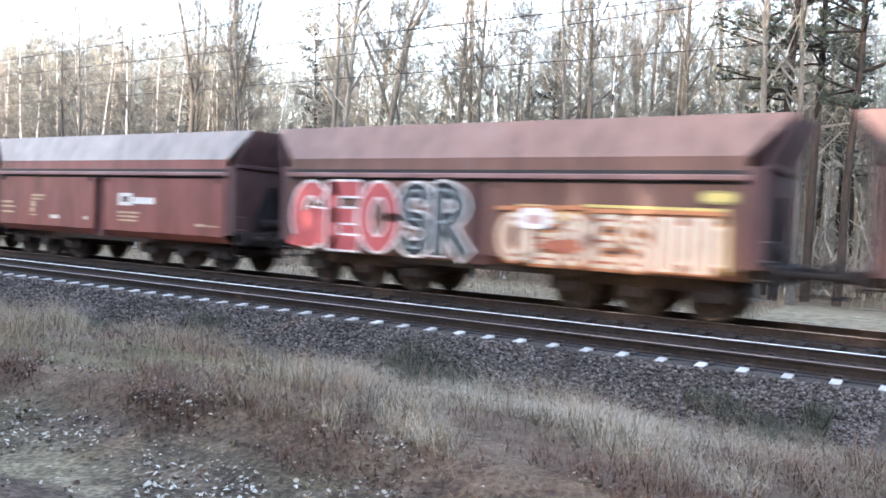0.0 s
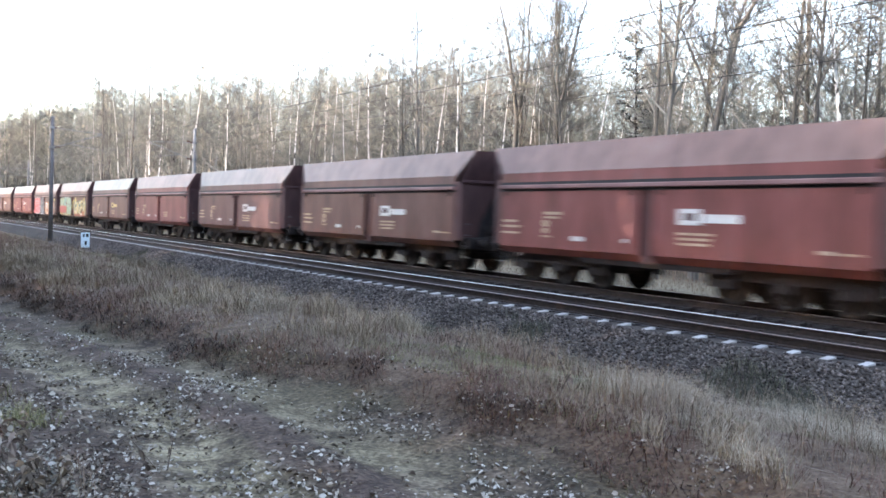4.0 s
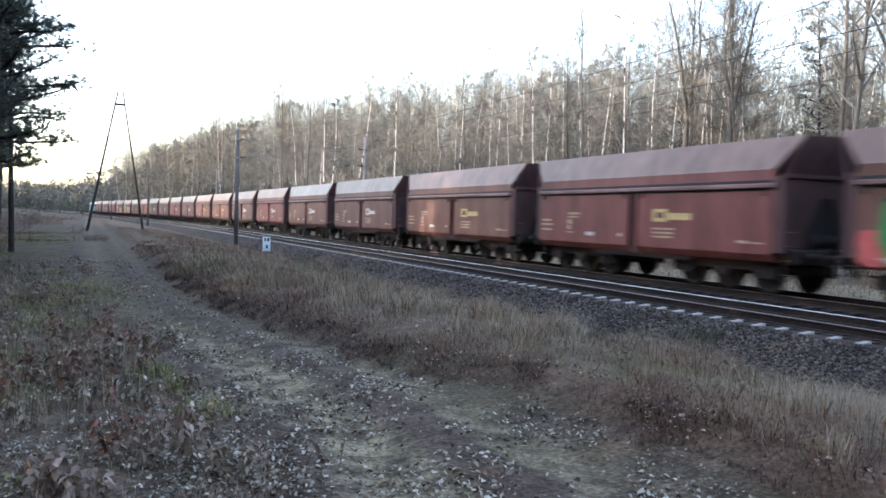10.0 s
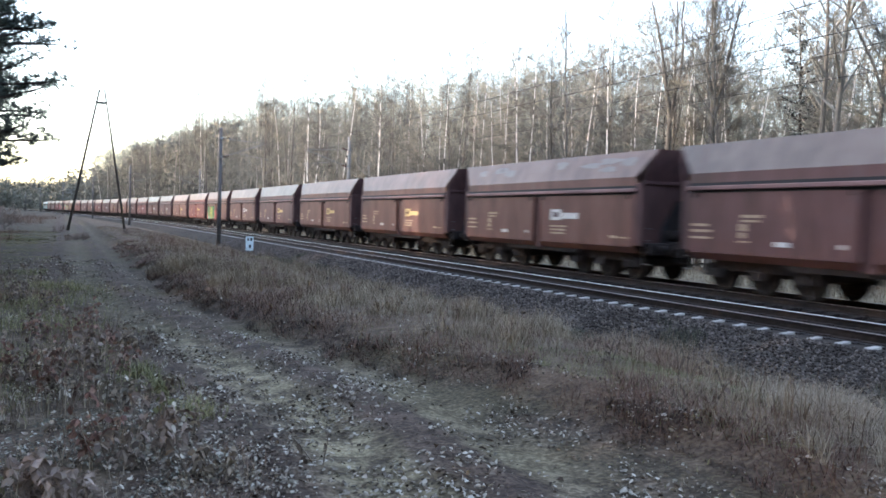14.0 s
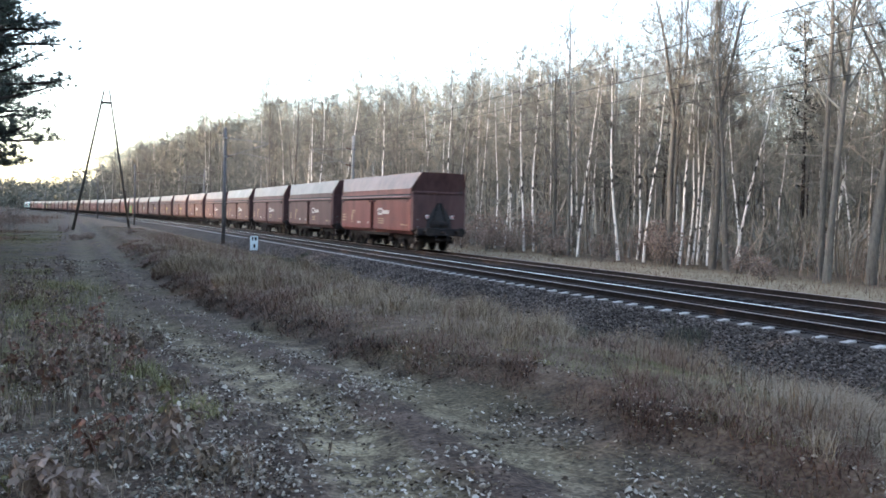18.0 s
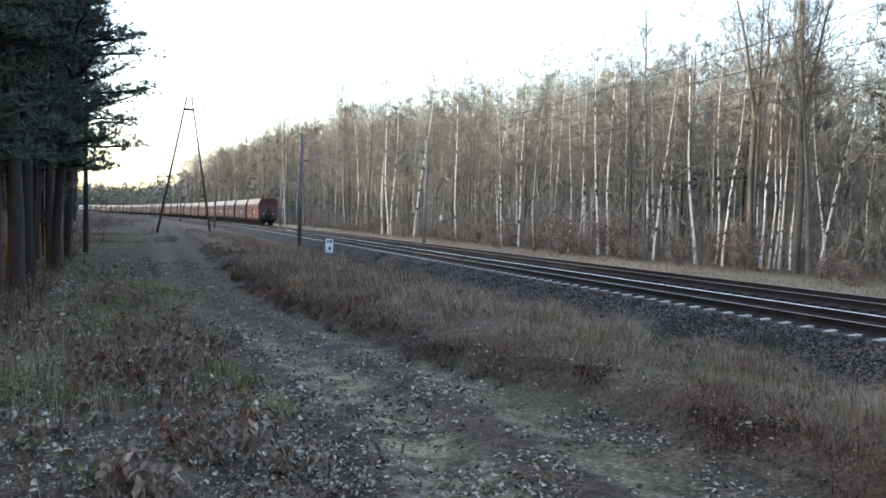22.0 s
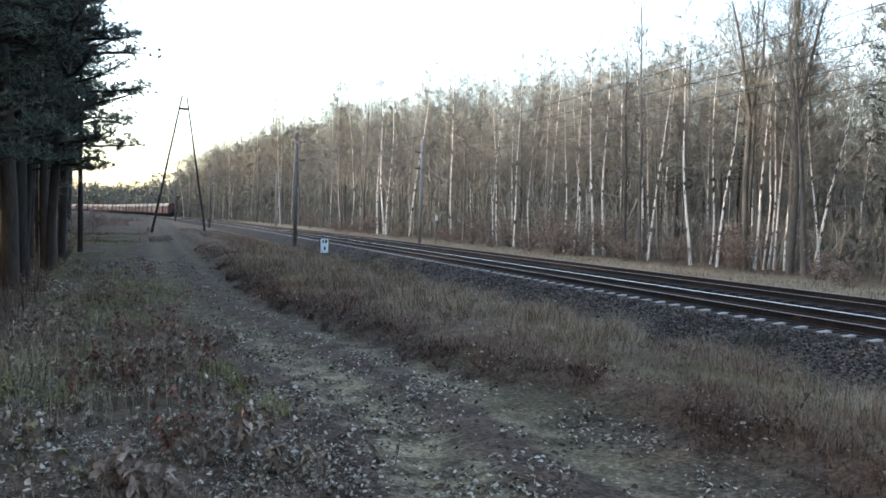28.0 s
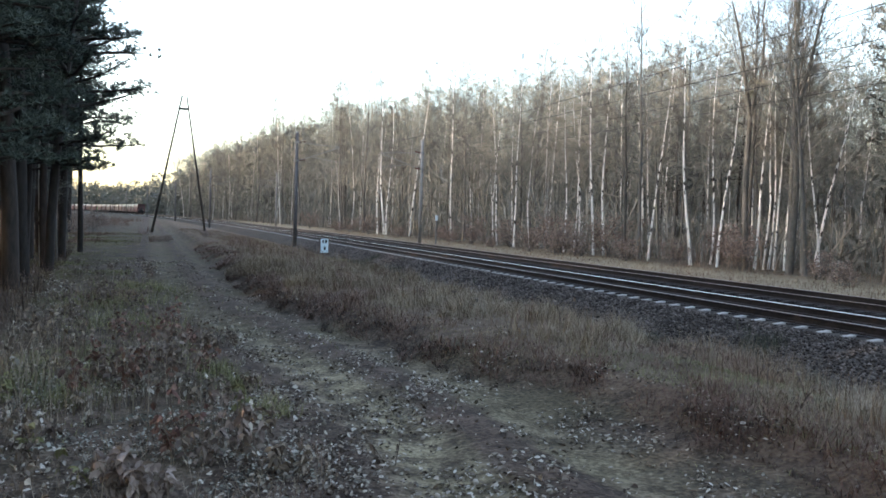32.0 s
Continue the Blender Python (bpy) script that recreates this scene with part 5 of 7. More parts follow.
def shrub(seed, size, stems, leaves):
    rng = random.Random(seed)
    TV, TF, CV, CF = [], [], [], []
    tips = []
    for _ in range(stems):
        a = rng.random() * 6.28
        q = limb(rng, Vector((rng.gauss(0, 0.15), rng.gauss(0, 0.15), -0.05)), Vector((math.cos(a) * 0.5, math.sin(a) * 0.5, 1)), size * rng.uniform(0.6, 1.1), 0, 5, 0.18)
        tube(TV, TF, q, [0.025, 0.02, 0.015, 0.011, 0.007, 0.003], 4)
        tips += q[2:]
        for j in range(2, 6):
            e = limb(rng, q[j], Vector((rng.gauss(0, 1), rng.gauss(0, 1), rng.uniform(0, 1))), size * 0.3, 0, 2, 0.2)
            tube(TV, TF, e, [0.008, 0.006, 0.002], 3)
            tips += e[1:]
    for _ in range(leaves):
        p = rng.choice(tips) + Vector((rng.gauss(0, 0.12), rng.gauss(0, 0.12), rng.gauss(0, 0.12)))
        d = Vector((rng.gauss(0, 1), rng.gauss(0, 1), rng.gauss(-0.3, 0.7))).normalized() * rng.uniform(0.06, 0.12)
        twig(CV, CF, p, d, Vector((rng.gauss(0, 1), rng.gauss(0, 1), rng.gauss(0, 1))), rng.uniform(0.025, 0.045))
    return (TV, TF), (CV, CF)


def plant_proto(name, made, bark, leaf, crown="crown"):
    (TV, TF), (CV, CF) = made
    return name, mesh_from("trunk", TV, TF, bark, True), mesh_from(crown, CV, CF, leaf), crown


KINDS = {
    "birch": [plant_proto("birch_tree", bare_tree(s, h, r, 0.45, 15, 0.14, 1200, 0.05, 0.035), M_BIRCH, M_TWIG_B) for s, h, r in ((1, 14.5, 0.095), (2, 15.5, 0.105), (3, 13.0, 0.075), (4, 14.0, 0.09), (5, 12.0, 0.07))],
    "bare": [plant_proto("deciduous_tree", bare_tree(s, h, r, f, c, w, 1700, 0.015, 0.022, 1, 0.55), M_BARK_D, M_TWIG) for s, h, r, f, c, w in ((11, 15.0, 0.115, 0.3, 18, 0.2), (12, 13.5, 0.09, 0.35, 17, 0.18), (13, 16.0, 0.13, 0.28, 19, 0.22), (14, 12.5, 0.075, 0.4, 15, 0.16))],
    "tall": [plant_proto("oak_tree", bare_tree(s, h, r, 0.36, 26, 0.33, 2200, 0.01, 0.013, 1, k), M_BARK_D, M_TWIG) for s, h, r, k in ((21, 20.0, 0.16, 0.4), (22, 19.0, 0.13, 0.9), (23, 18.0, 0.15, 0.6))],
    "forked": [plant_proto("oak_tree", forked_tree(s, h, r), M_BARK_D, M_TWIG) for s, h, r in ((71, 19.0, 0.2), (72, 17.5, 0.16))],
    "thin": [plant_proto("young_tree", bare_tree(s, h, 0.06, 0.35, 12, 0.14, 420, 0.04, 0.05), M_BARK_D, M_TWIG) for s, h in ((31, 9.0), (32, 7.5), (33, 10.5))],
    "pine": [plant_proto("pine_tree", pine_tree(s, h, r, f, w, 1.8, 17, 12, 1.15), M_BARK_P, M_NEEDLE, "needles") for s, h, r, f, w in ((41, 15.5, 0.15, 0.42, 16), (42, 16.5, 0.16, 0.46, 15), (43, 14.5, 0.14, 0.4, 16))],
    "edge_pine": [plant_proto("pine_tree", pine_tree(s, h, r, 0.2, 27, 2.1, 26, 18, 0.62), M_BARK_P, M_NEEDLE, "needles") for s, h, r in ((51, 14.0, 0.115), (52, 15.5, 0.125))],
    "shrub": [plant_proto("shrub", shrub(s, z, 9, n), M_BARK_D, M_SHRUB, "withered_foliage") for s, z, n in ((61, 2.0, 1500), (62, 1.5, 1100), (63, 2.6, 1900))],
}
WORDS = {"birch": ("slender white-barked birch, leafless, in the forest", "tree", "birches"),
         "bare": ("leafless deciduous tree with grey-brown bark and fine twigs", "tree", "deciduous trees"),
         "tall": ("tall dark leafless oak at the forest edge", "tree", "oaks"),
         "forked": ("tall leafless oak whose trunk forks into great limbs", "tree", "oaks"),
         "thin": ("thin young leafless tree in the undergrowth", "tree", "young trees"),
         "pine": ("tall pine with bare reddish trunk and dark green crown", "tree", "pines"),
         "edge_pine": ("dark green pine with low drooping branches beside the path", "tree", "edge pines"),
         "shrub": ("shrub holding withered brown leaves at the forest edge", "shrub", "shrubs")}


def plant(kind, which, x, y, size=1.0, turn=0.0, tilt=0.0, tilt_way=0.0):
    name, trunk, crown, crown_name = KINDS[kind][which % len(KINDS[kind])]
    th = tagged(new(name), *WORDS[kind])
    m = pose(x, y, float(land(x, y)) - 0.02, 0, 0, tilt_way) @ pose(0, 0, 0, 0, tilt, 0) @ pose(0, 0, 0, 0, 0, turn)
    th.matrix_basis = m @ Matrix.Diagonal((size, size, size, 1))
    part("trunk" if kind != "shrub" else "branchwork", trunk, None, th)
    part(crown_name, crown, None, th)
    return th


def forest():
    rng = random.Random(77)
    # trees that stand out at the edge: kind, variant, x, y, size, tilt
    marked = [("forked", 1, 28.2, 34.0, 1.0, 0), ("tall", 1, 29.6, 35.6, 0.9, 0), ("tall", 2, 28.5, 31.4, 0.95, 0), ("bare", 0, 27.4, 29.2, 1.1, 0), ("tall", 2, 26.0, 22.5, 1.0, 0),
              ("bare", 2, 27.0, 43.5, 0.85, 0), ("pine", 1, 36.0, 58.0, 0.82, 0), ("pine", 0, 38.0, 47.0, 0.85, 0), ("pine", 2, 37.0, 52.5, 0.82, 0), ("birch", 1, 30.2, 67.0, 1.0, 3), ("birch", 0, 27.5, 41.6, 0.95, -3), ("birch", 3, 29.5, 38.5, 1.0, 2), ("birch", 2, 29.0, 33.0, 1.0, 4), ("birch", 4, 29.3, 32.6, 1.0, -3),
              ("birch", 0, 30.0, 31.4, 1.0, 7), ("birch", 3, 28.6, 52.0, 1.0, -4), ("birch", 2, 28.8, 53.0, 0.9, 3), ("birch", 1, 28.0, 47.5, 1.0, 1), ("birch", 0, 30.5, 72.0, 0.9, 1), ("birch", 3, 30.0, 76.0, 1.0, -2),
              ("birch", 1, 26.4, 95.3, 1.2, -2), ("birch", 3, 26.6, 95.0, 1.15, 3), ("birch", 0, 26.6, 58.6, 1.05, -4), ("birch", 2, 27.2, 57.1, 1.0, 0), ("birch", 4, 27.0, 51.2, 1.05, -4), ("birch", 1, 27.2, 47.4, 1.0, -1),
              ("birch", 1, 27.4, 37.4, 1.05, -5), ("birch", 0, 28.0, 36.0, 0.95, 1), ("birch", 3, 28.6, 33.9, 1.0, 0), ("birch", 2, 28.9, 33.6, 1.0, 1), ("birch", 4, 29.1, 33.5, 1.05, 0), ("birch", 4, 29.6, 30.6, 1.0, 1), ("pine", 0, 27.5, 5.7, 1.05, 0), ("pine", 1, 28.4, 4.9, 1.0, 0), ("pine", 2, 27.8, 3.9, 1.05, 0), ("pine", 0, 30.2, 6.6, 1.0, 0), ("bare", 2, 26.6, 5.0, 1.0, 0), ("tall", 0, 28.0, 24.6, 0.95, 0), ("tall", 1, 30.5, 19.0, 1.0, 0), ("tall", 2, 29.0, 12.6, 1.0, 0), ("tall", 0, 31.0, 9.8, 1.0, 0), ("tall", 1, 28.2, 18.2, 0.9, 0), ("tall", 2, 31.5, 25.0, 1.0, 0), ("tall", 1, 32.0, 14.5, 1.05, 0), ("birch", 3, 27.8, 64.6, 1.0, -1), ("birch", 2, 28.0, 65.9, 1.0, 1),
              ("forked", 0, 27.6, 21.9, 0.95, 0), ("forked", 1, 27.6, 30.4, 0.95, 0), ("bare", 2, 27.5, 42.6, 1.05, 0),
              ("birch", 1, 26.6, 99.0, 0.9, 1), ("birch", 2, 26.8, 99.6, 0.9, -3), ("birch", 0, 25.5, 115.0, 0.8, 0), ("bare", 1, 25.8, 12.0, 1.15, 0), ("tall", 0, 26.5, 6.0, 0.9, 0), ("tall", 1, 27.0, 16.5, 0.9, 0), ("bare", 3, 25.5, 19.0, 1.2, 1)]
    for i, (k, w, x, y, s, tilt) in enumerate(marked):
        plant(k, w, x, y, s * (0.86 if k == "birch" and y < 90 else 1), 57 * i, abs(tilt) * 0.5, -55 if tilt > 0 else 125)
    taken = [(m[2], m[3]) for m in marked]
    # rows of the wood, thicker towards the back
    for _ in range(400):
        y = -14 + 330 * rng.random() ** 1.4
        depth = rng.random()
        x = 25.5 + float(bend(y)) + 20 * depth ** 1.1 + 4 * rng.random()
        gap = 1.1 if depth < 0.6 else 0.7
        if any((x - a) ** 2 + (y - b) ** 2 < gap for a, b in taken):
            continue
        taken.append((x, y))
        r = rng.random()
        kind = "birch" if r < (0.3 if y < 75 else 0.14) else "bare" if r < 0.68 else "thin" if r < 0.88 or depth < 0.45 else "pine"
        if y < 22 and r < 0.4:
            kind = "birch" if r < 0.15 else "bare"
        plant(kind, rng.randrange(9), x, y, (0.82 if kind == "pine" else 1) * rng.uniform(0.86, 1.14) * (1 + 0.6 * min(1, max(0, y - 46) / 116)), rng.random() * 360, rng.gauss(0, 1.6), rng.random() * 360)
    for x, y, s in ((24.6, 47.5, 1.15), (25.4, 46.2, 1.0), (25.6, 41.0, 1.0), (24.9, 52.0, 0.7), (26.0, 37.0, 0.6), (27.0, 33.0, 0.7), (26.0, 27.0, 0.6), (25.0, 24.5, 0.7), (25.4, 60.0, 0.6), (26, 71, 0.8), (25, 84, 0.9), (24.5, 95, 1.0), (24, 110, 1.1), (23, 125, 1.1), (24.5, 105, 0.9),
                    (26.1, 50.2, 1.25), (26.9, 45.0, 1.1), (28.2, 34.8, 1.1), (27.2, 60.5, 1.1), (26.0, 66.0, 1.2), (26.9, 15.5, 1.0), (29.6, 38.0, 1.0), (27.6, 78.0, 1.1)):
        plant("shrub", rng.randrange(3), x, y, s, rng.random() * 360)
    # heath bushes beside the far end of the path
    for i in range(22):
        y = 44 + 34 * rng.random()
        plant("shrub", rng.randrange(3), -1.2 - 0.03 * y - 7.5 * rng.random(), y, rng.uniform(0.4, 0.75), rng.random() * 360)
    for x, y, s in ((0.6, 48.0, 0.3), (1.0, 47.0, 0.32), (3.2, 50.0, 0.3), (0.2, 46.0, 0.28)):
        plant("shrub", 1, x, y, s, 50 * x)
    # the pine stand beside the path
    edge = [(-2.3, 22.5, 1.05), (-2.6, 29.0, 1.0), (-2.7, 17.0, 1.05), (-3.2, 36.0, 0.95), (-3.9, 20.5, 1.1), (-4.4, 27.0, 1.0), (-3.1, 24.5, 1.0), (-4.6, 32.0, 1.05)]
    for i, (x, y, s) in enumerate(edge):
        plant("edge_pine", i, x, y, s, 100 * i)
    for _ in range(105):
        y = 13 + 85 * rng.random() ** 1.2
        x = -0.2 * y - 1.0 + rng.random() * (0.135 * y)
        if x > -2.1 or any((x - a) ** 2 + (y - b) ** 2 < 0.9 for a, b in taken):
            continue
        taken.append((x, y))
        plant("pine", rng.randrange(9), x, y, rng.uniform(0.8, 1.05), rng.random() * 360, rng.gauss(0, 1), rng.random() * 360)
    # bare trunks inside the stand, their crowns far overhead
    for i, (x, y, s) in enumerate(((-2.75, 18.6, 0.8), (-2.5, 23.8, 0.9), (-3.6, 22.0, 0.95), (-4.2, 25.0, 1.0), (-2.9, 30.6, 0.9), (-3.4, 34.0, 0.9), (-4.0, 28.6, 1.0), (-3.3, 17.4, 0.75), (-2.35, 33.4, 0.8))):
        plant("pine", i + 2, x, y, s * 0.85, 77 * i, 1.5 * math.sin(i * 2.1), 50 * i)
        taken.append((x, y))
    plant("birch", 2, -2.75, 25.4, 0.9, 20, 1, 90)
    for i, (x, y, s) in enumerate(((-3.0, 15.2, 0.9), (-3.7, 18.0, 1.0), (-2.75, 20.2, 0.95), (-3.5, 13.2, 0.8))):
        plant("edge_pine", i, x, y, s, 40 + 83 * i)
    closing_stand()
    for _ in range(14):
        y = 13 + 40 * rng.random()
        plant("thin", rng.randrange(3), -2.6 - 5 * rng.random(), y, rng.uniform(0.5, 0.8), rng.random() * 360)


def closing_stand():
    """The pine stand goes on beside and behind the camera, where it shades the path and the train."""
    rng = np.random.default_rng(31)
    V = []
    n = 1500
    y = -75 + 785 * rng.random(n)
    x = np.where(y < 10, -7 - 26 * rng.random(n), np.where(y < 140, -0.2 * y - 8 - 22 * rng.random(n), bend(y) - 16 - 24 * rng.random(n)))
    for a, b in zip(x, y):
        z0, h = float(land(a, b)), rng.uniform(14.5, 17.5)
        m = 70
        c = rng.normal(0, 1, (m, 3)) * (1.3, 1.3, 0) + (a, b, 0)
        c[:, 2] = z0 + h * (0.12 + 0.88 * rng.random(m))
        d, e = rng.normal(0, 0.45, (m, 3)), rng.normal(0, 0.45, (m, 3))
        V.append(np.stack([c - d, c + e, c + d, c - e], 1).reshape(-1, 3))
        V.append(np.array([(a - 0.16, b, z0 - 0.2), (a + 0.16, b, z0 - 0.2), (a + 0.05, b, z0 + h), (a - 0.05, b, z0 + h)]))
        V.append(np.array([(a, b - 0.16, z0 - 0.2), (a, b + 0.16, z0 - 0.2), (a, b + 0.05, z0 + h), (a, b - 0.05, z0 + h)]))
    V = np.concatenate(V)
    tagged(new("pine_stand", fast_mesh("pine_stand", V, np.arange(len(V)).reshape(-1, 4), M_NEEDLE)), "dense dark pine stand behind the path", "pines", kind="stuff")


def far_woods():
    """Woods along the horizon, too far to tell tree from tree."""
    rng = np.random.default_rng(9)
    spots = []
    for k in range(1700):
        y = 320 + 520 * rng.random() if k < 1150 else 325 + 85 * rng.random()
        side = rng.random() if k < 1150 else 0.5 + 0.5 * rng.random()
        b = float(bend(y))
        x = b + 27 + 60 * rng.random() if side < 0.45 else b - 12 - 260 * rng.random() ** 1.3
        spots.append((x, y))
    for _ in range(1000):
        y = -160 + 520 * rng.random()
        spots.append((float(bend(y)) + 100 + 45 * rng.random(), y))
    for _ in range(260):
        y = 165 + 175 * rng.random()
        spots.append((float(bend(y)) + 31 + 34 * rng.random(), y))
    V, Q = [], []
    for x, y in spots:
        z0, h = float(land(x, y)), rng.uniform(14, 20) + 3.0 * (165 < y < 300)
        n = 125
        v = rng.random(n)
        a, q = 6.28 * rng.random(n), 2.9 * np.sqrt(rng.random(n)) * (0.5 + 0.5 * np.sin(np.pi * (0.12 + 0.82 * v)))
        c = np.stack([x + q * np.cos(a), y + q * np.sin(a), z0 + h * (0.01 + 0.97 * v)], -1)
        d = rng.normal(0, 1, (n, 3)) * 0.42
        e = rng.normal(0, 1, (n, 3)) * 0.36
        V.append(np.stack([c - d, c + e, c + d, c - e], 1).reshape(-1, 3))
        t = np.array([(x - 0.15, y, z0), (x + 0.15, y, z0), (x + 0.08, y, z0 + h * 0.8), (x - 0.08, y, z0 + h * 0.8)])
        V.append(t)
    V = np.concatenate(V)
    Q = np.arange(len(V)).reshape(-1, 4)
    tagged(new("far_woods", fast_mesh("far_woods", V, Q, M_FAR)), "hazy green-brown woods on the horizon", "woods", kind="stuff")


# foliage colour greyed a little, with the haze of distance painted in
M_FAR = material("hazed_distant_foliage", [(0.055, 0.06, 0.05), (0.1, 0.101, 0.084), (0.158, 0.146, 0.122)], 0.9, 0, 0.4, 0.03, 0, island=0.2)


# ---- grass, leaves, weeds ----
def blades(name, x, y, h, lean, width, mat, label, seed, z=None):
    rng = np.random.default_rng(seed)
    n = len(x)
    a = rng.random(n) * 6.28
    dx, dy = np.cos(a), np.sin(a)
    z = land(x, y) if z is None else z
    P = np.stack([x, y, z - 0.02], -1)
    side = np.stack([-dy, dx, 0 * x], -1) * width[:, None]
    out = np.stack([dx, dy, 0 * x], -1)
    up = np.array([0, 0, 1.0])
    m = P + out * (lean * h * 0.35)[:, None] + up * (h * 0.6)[:, None]
    t = P + out * (lean * h)[:, None] + up * (h * (1 - 0.3 * lean))[:, None]
    V = np.stack([P - side, P + side, m + side * 0.7, m - side * 0.7, t + side * 0.15, t - side * 0.15], 1).reshape(-1, 3)
    k = np.arange(n)[:, None] * 6
    Q = np.concatenate([k + np.array([[0, 1, 2, 3]]), k + np.array([[3, 2, 4, 5]])])
    return tagged(new(name, fast_mesh(name, V, Q, mat)), label, "grass", kind="stuff")


def clump(x, y, s):
    return np.sin(x * s + 2.1 * np.sin(y * s * 0.7)) * np.sin(y * s * 0.8 + 1.2) + 0.6 * np.sin(x * s * 2.3 - y * s * 1.7)


def undergrowth():
    rng = np.random.default_rng(3)
    n = 300000
    y = -1 + 75 * rng.random(n) ** 1.9
    x = 2.0 + 8.3 * rng.random(n)
    d = clump(x, y, 1.1)
    low = np.clip(1.3 - np.hypot((x - 6.1) / 1.8, (y - 6.8) / 1.7), 0, 1)        # a trodden green patch
    edge = np.clip((x - grass_edge(y)) / 0.6, 0, 1) * np.clip((10.2 - x) / 1.2, 0, 1)
    keep = rng.random(n) < np.clip(0.5 + 0.45 * d, 0.12, 1) * edge
    x, y, d, low = x[keep] + bend(y[keep]), y[keep], d[keep], low[keep]
    lift = 0.45 + 0.55 * np.clip((x - bend(y) - grass_edge(y)) / 1.6, 0, 1)
    h = (0.09 + 0.2 * rng.random(len(x)) ** 1.6 + 0.17 * np.clip(d, 0, 1.2)) * lift * (1 - 0.72 * low) * (1 - 0.6 * np.clip((y - 24) / 6, 0, 1)) * np.clip(0.72 + 0.5 * clump(x + 2, y, 2.1) + 0.3 * clump(x, y + 4, 4.7), 0.2, 1.5)
    blades("dry_grass", x, y, h, 0.5 + 1.5 * rng.random(len(x)) ** 1.3, 0.0013 + 0.002 * rng.random(len(x)) + 0.00011 * y, M_GRASS, "tall tangled dry grass along the ballast", 1)
    # soft plumes of straw in the middle of the strip
    n = 110000
    y = 3 + 32 * rng.random(n) ** 1.1
    x = grass_edge(y) + 0.35 + 5.2 * rng.random(n) ** 1.1
    d = clump(x + 3, y, 0.75)
    low = np.hypot((x - 6.1) / 1.8, (y - 6.8) / 1.7) < 1.15 + 0.15 * np.sin(x * 9)
    keep = (rng.random(n) < np.clip(0.35 + 0.65 * d, 0, 1) * (1 - 0.85 * np.clip((y - 22 - 0.5 * (x - 2)) / 5, 0, 1))) & ~low & (x < 9.7)
    x, y, d = x[keep] + bend(y[keep]), y[keep], d[keep]
    blades("straw_grass", x, y, (0.16 + 0.3 * rng.random(len(x)) + 0.12 * d.clip(0, 1)) * np.clip(0.75 + 0.5 * clump(x + 6, y, 1.9) + 0.3 * clump(x, y + 2, 4.3), 0.25, 1.4) * (0.5 + 0.5 * np.clip((x - bend(y) - grass_edge(y)) / 1.4, 0, 1)), 0.3 + 1.1 * rng.random(len(x)), 0.0011 + 0.0014 * rng.random(len(x)) + 0.0001 * y, M_STRAW, "pale plumes of dry straw-coloured grass", 17)
    # pale tufts on the bank nearest the path's start
    n = 20000
    y = 1.0 + 4.6 * rng.random(n)
    x = grass_edge(y) + 0.25 + 3.4 * rng.random(n)
    d = clump(x, y, 1.5) + 0.5 * clump(x + 1, y, 3.4)
    keep = d > 0.1
    x, y, d = x[keep], y[keep], d[keep]
    blades("pale_tufts", x, y, 0.1 + 0.2 * rng.random(len(x)) + 0.12 * d.clip(0, 1), 0.4 + 1.2 * rng.random(len(x)), 0.0012 + 0.0016 * rng.random(len(x)), M_PALESTRAW, "pale straw-coloured tufts of dry grass on the bank", 37)
    # tall single stems with drooping tips
    n = 5200
    y = 2 + 45 * rng.random(n) ** 1.5
    x = 4.6 + 4.6 * rng.random(n) + path_shift(y)
    keep = clump(x, y, 0.8) > 0.0
    x, y = x[keep], y[keep]
    blades("grass_stems", x, y, 0.3 + 0.3 * rng.random(len(x)), 0.15 + 0.5 * rng.random(len(x)), 0.001 + 0.0012 * rng.random(len(x)) + 0.0001 * y, M_GRASS, "thin pale grass stems above the tangle", 16)
    # short greener grass on the path and in the stand
    n = 90000
    y = 1 + 60 * rng.random(n) ** 1.7
    x = -6 + 16 * rng.random(n)
    rut = np.minimum(abs(x - 1.95 - path_shift(y)), abs(x - 3.1 - path_shift(y)))
    keep = (clump(x, y, 0.8) > 0.0) & (x < 4.3) & (rng.random(n) < np.clip(rut * 2.0 - 0.45, 0.02, 0.7))
    x, y = x[keep], y[keep]
    h = 0.02 + 0.07 * rng.random(len(x)) ** 1.5
    blades("short_grass", x, y, h, 0.4 + 0.9 * rng.random(len(x)), 0.0018 + 0.0025 * rng.random(len(x)) + 0.00012 * y, M_GREEN, "short greenish grass on the path", 2)
    n = 24000
    y = 5 + 110 * rng.random(n) ** 1.3
    x = 20.9 + 6.0 * rng.random(n)
    h = 0.08 + 0.2 * rng.random(n) ** 2
    blades("pale_grass", x + bend(y), y, h, 0.3 + 0.6 * rng.random(n), 0.006 + 0.004 * rng.random(n), M_GRASS, "pale dry grass at the forest edge", 4)
    # a russet fringe along the path and greener tufts at the foot of the ballast
    n = 17000
    y = 1 + 40 * rng.random(n) ** 1.6
    x = grass_edge(y) - 0.12 + 0.95 * rng.random(n) ** 1.2 + 0.12 * np.sin(y * 3.1)
    keep = clump(x, y, 0.9) > -0.2
    x, y = x[keep], y[keep]
    blades("russet_fringe", x, y, 0.04 + 0.17 * rng.random(len(x)) ** 1.4, 0.6 + 1.4 * rng.random(len(x)), 0.0014 + 0.002 * rng.random(len(x)) + 0.00011 * y, M_RUSSET, "russet withered grass along the edge of the path", 14)
    # dark matted growth along the foot of the bank
    n = 26000
    y = 2 + 25 * rng.random(n) ** 1.25
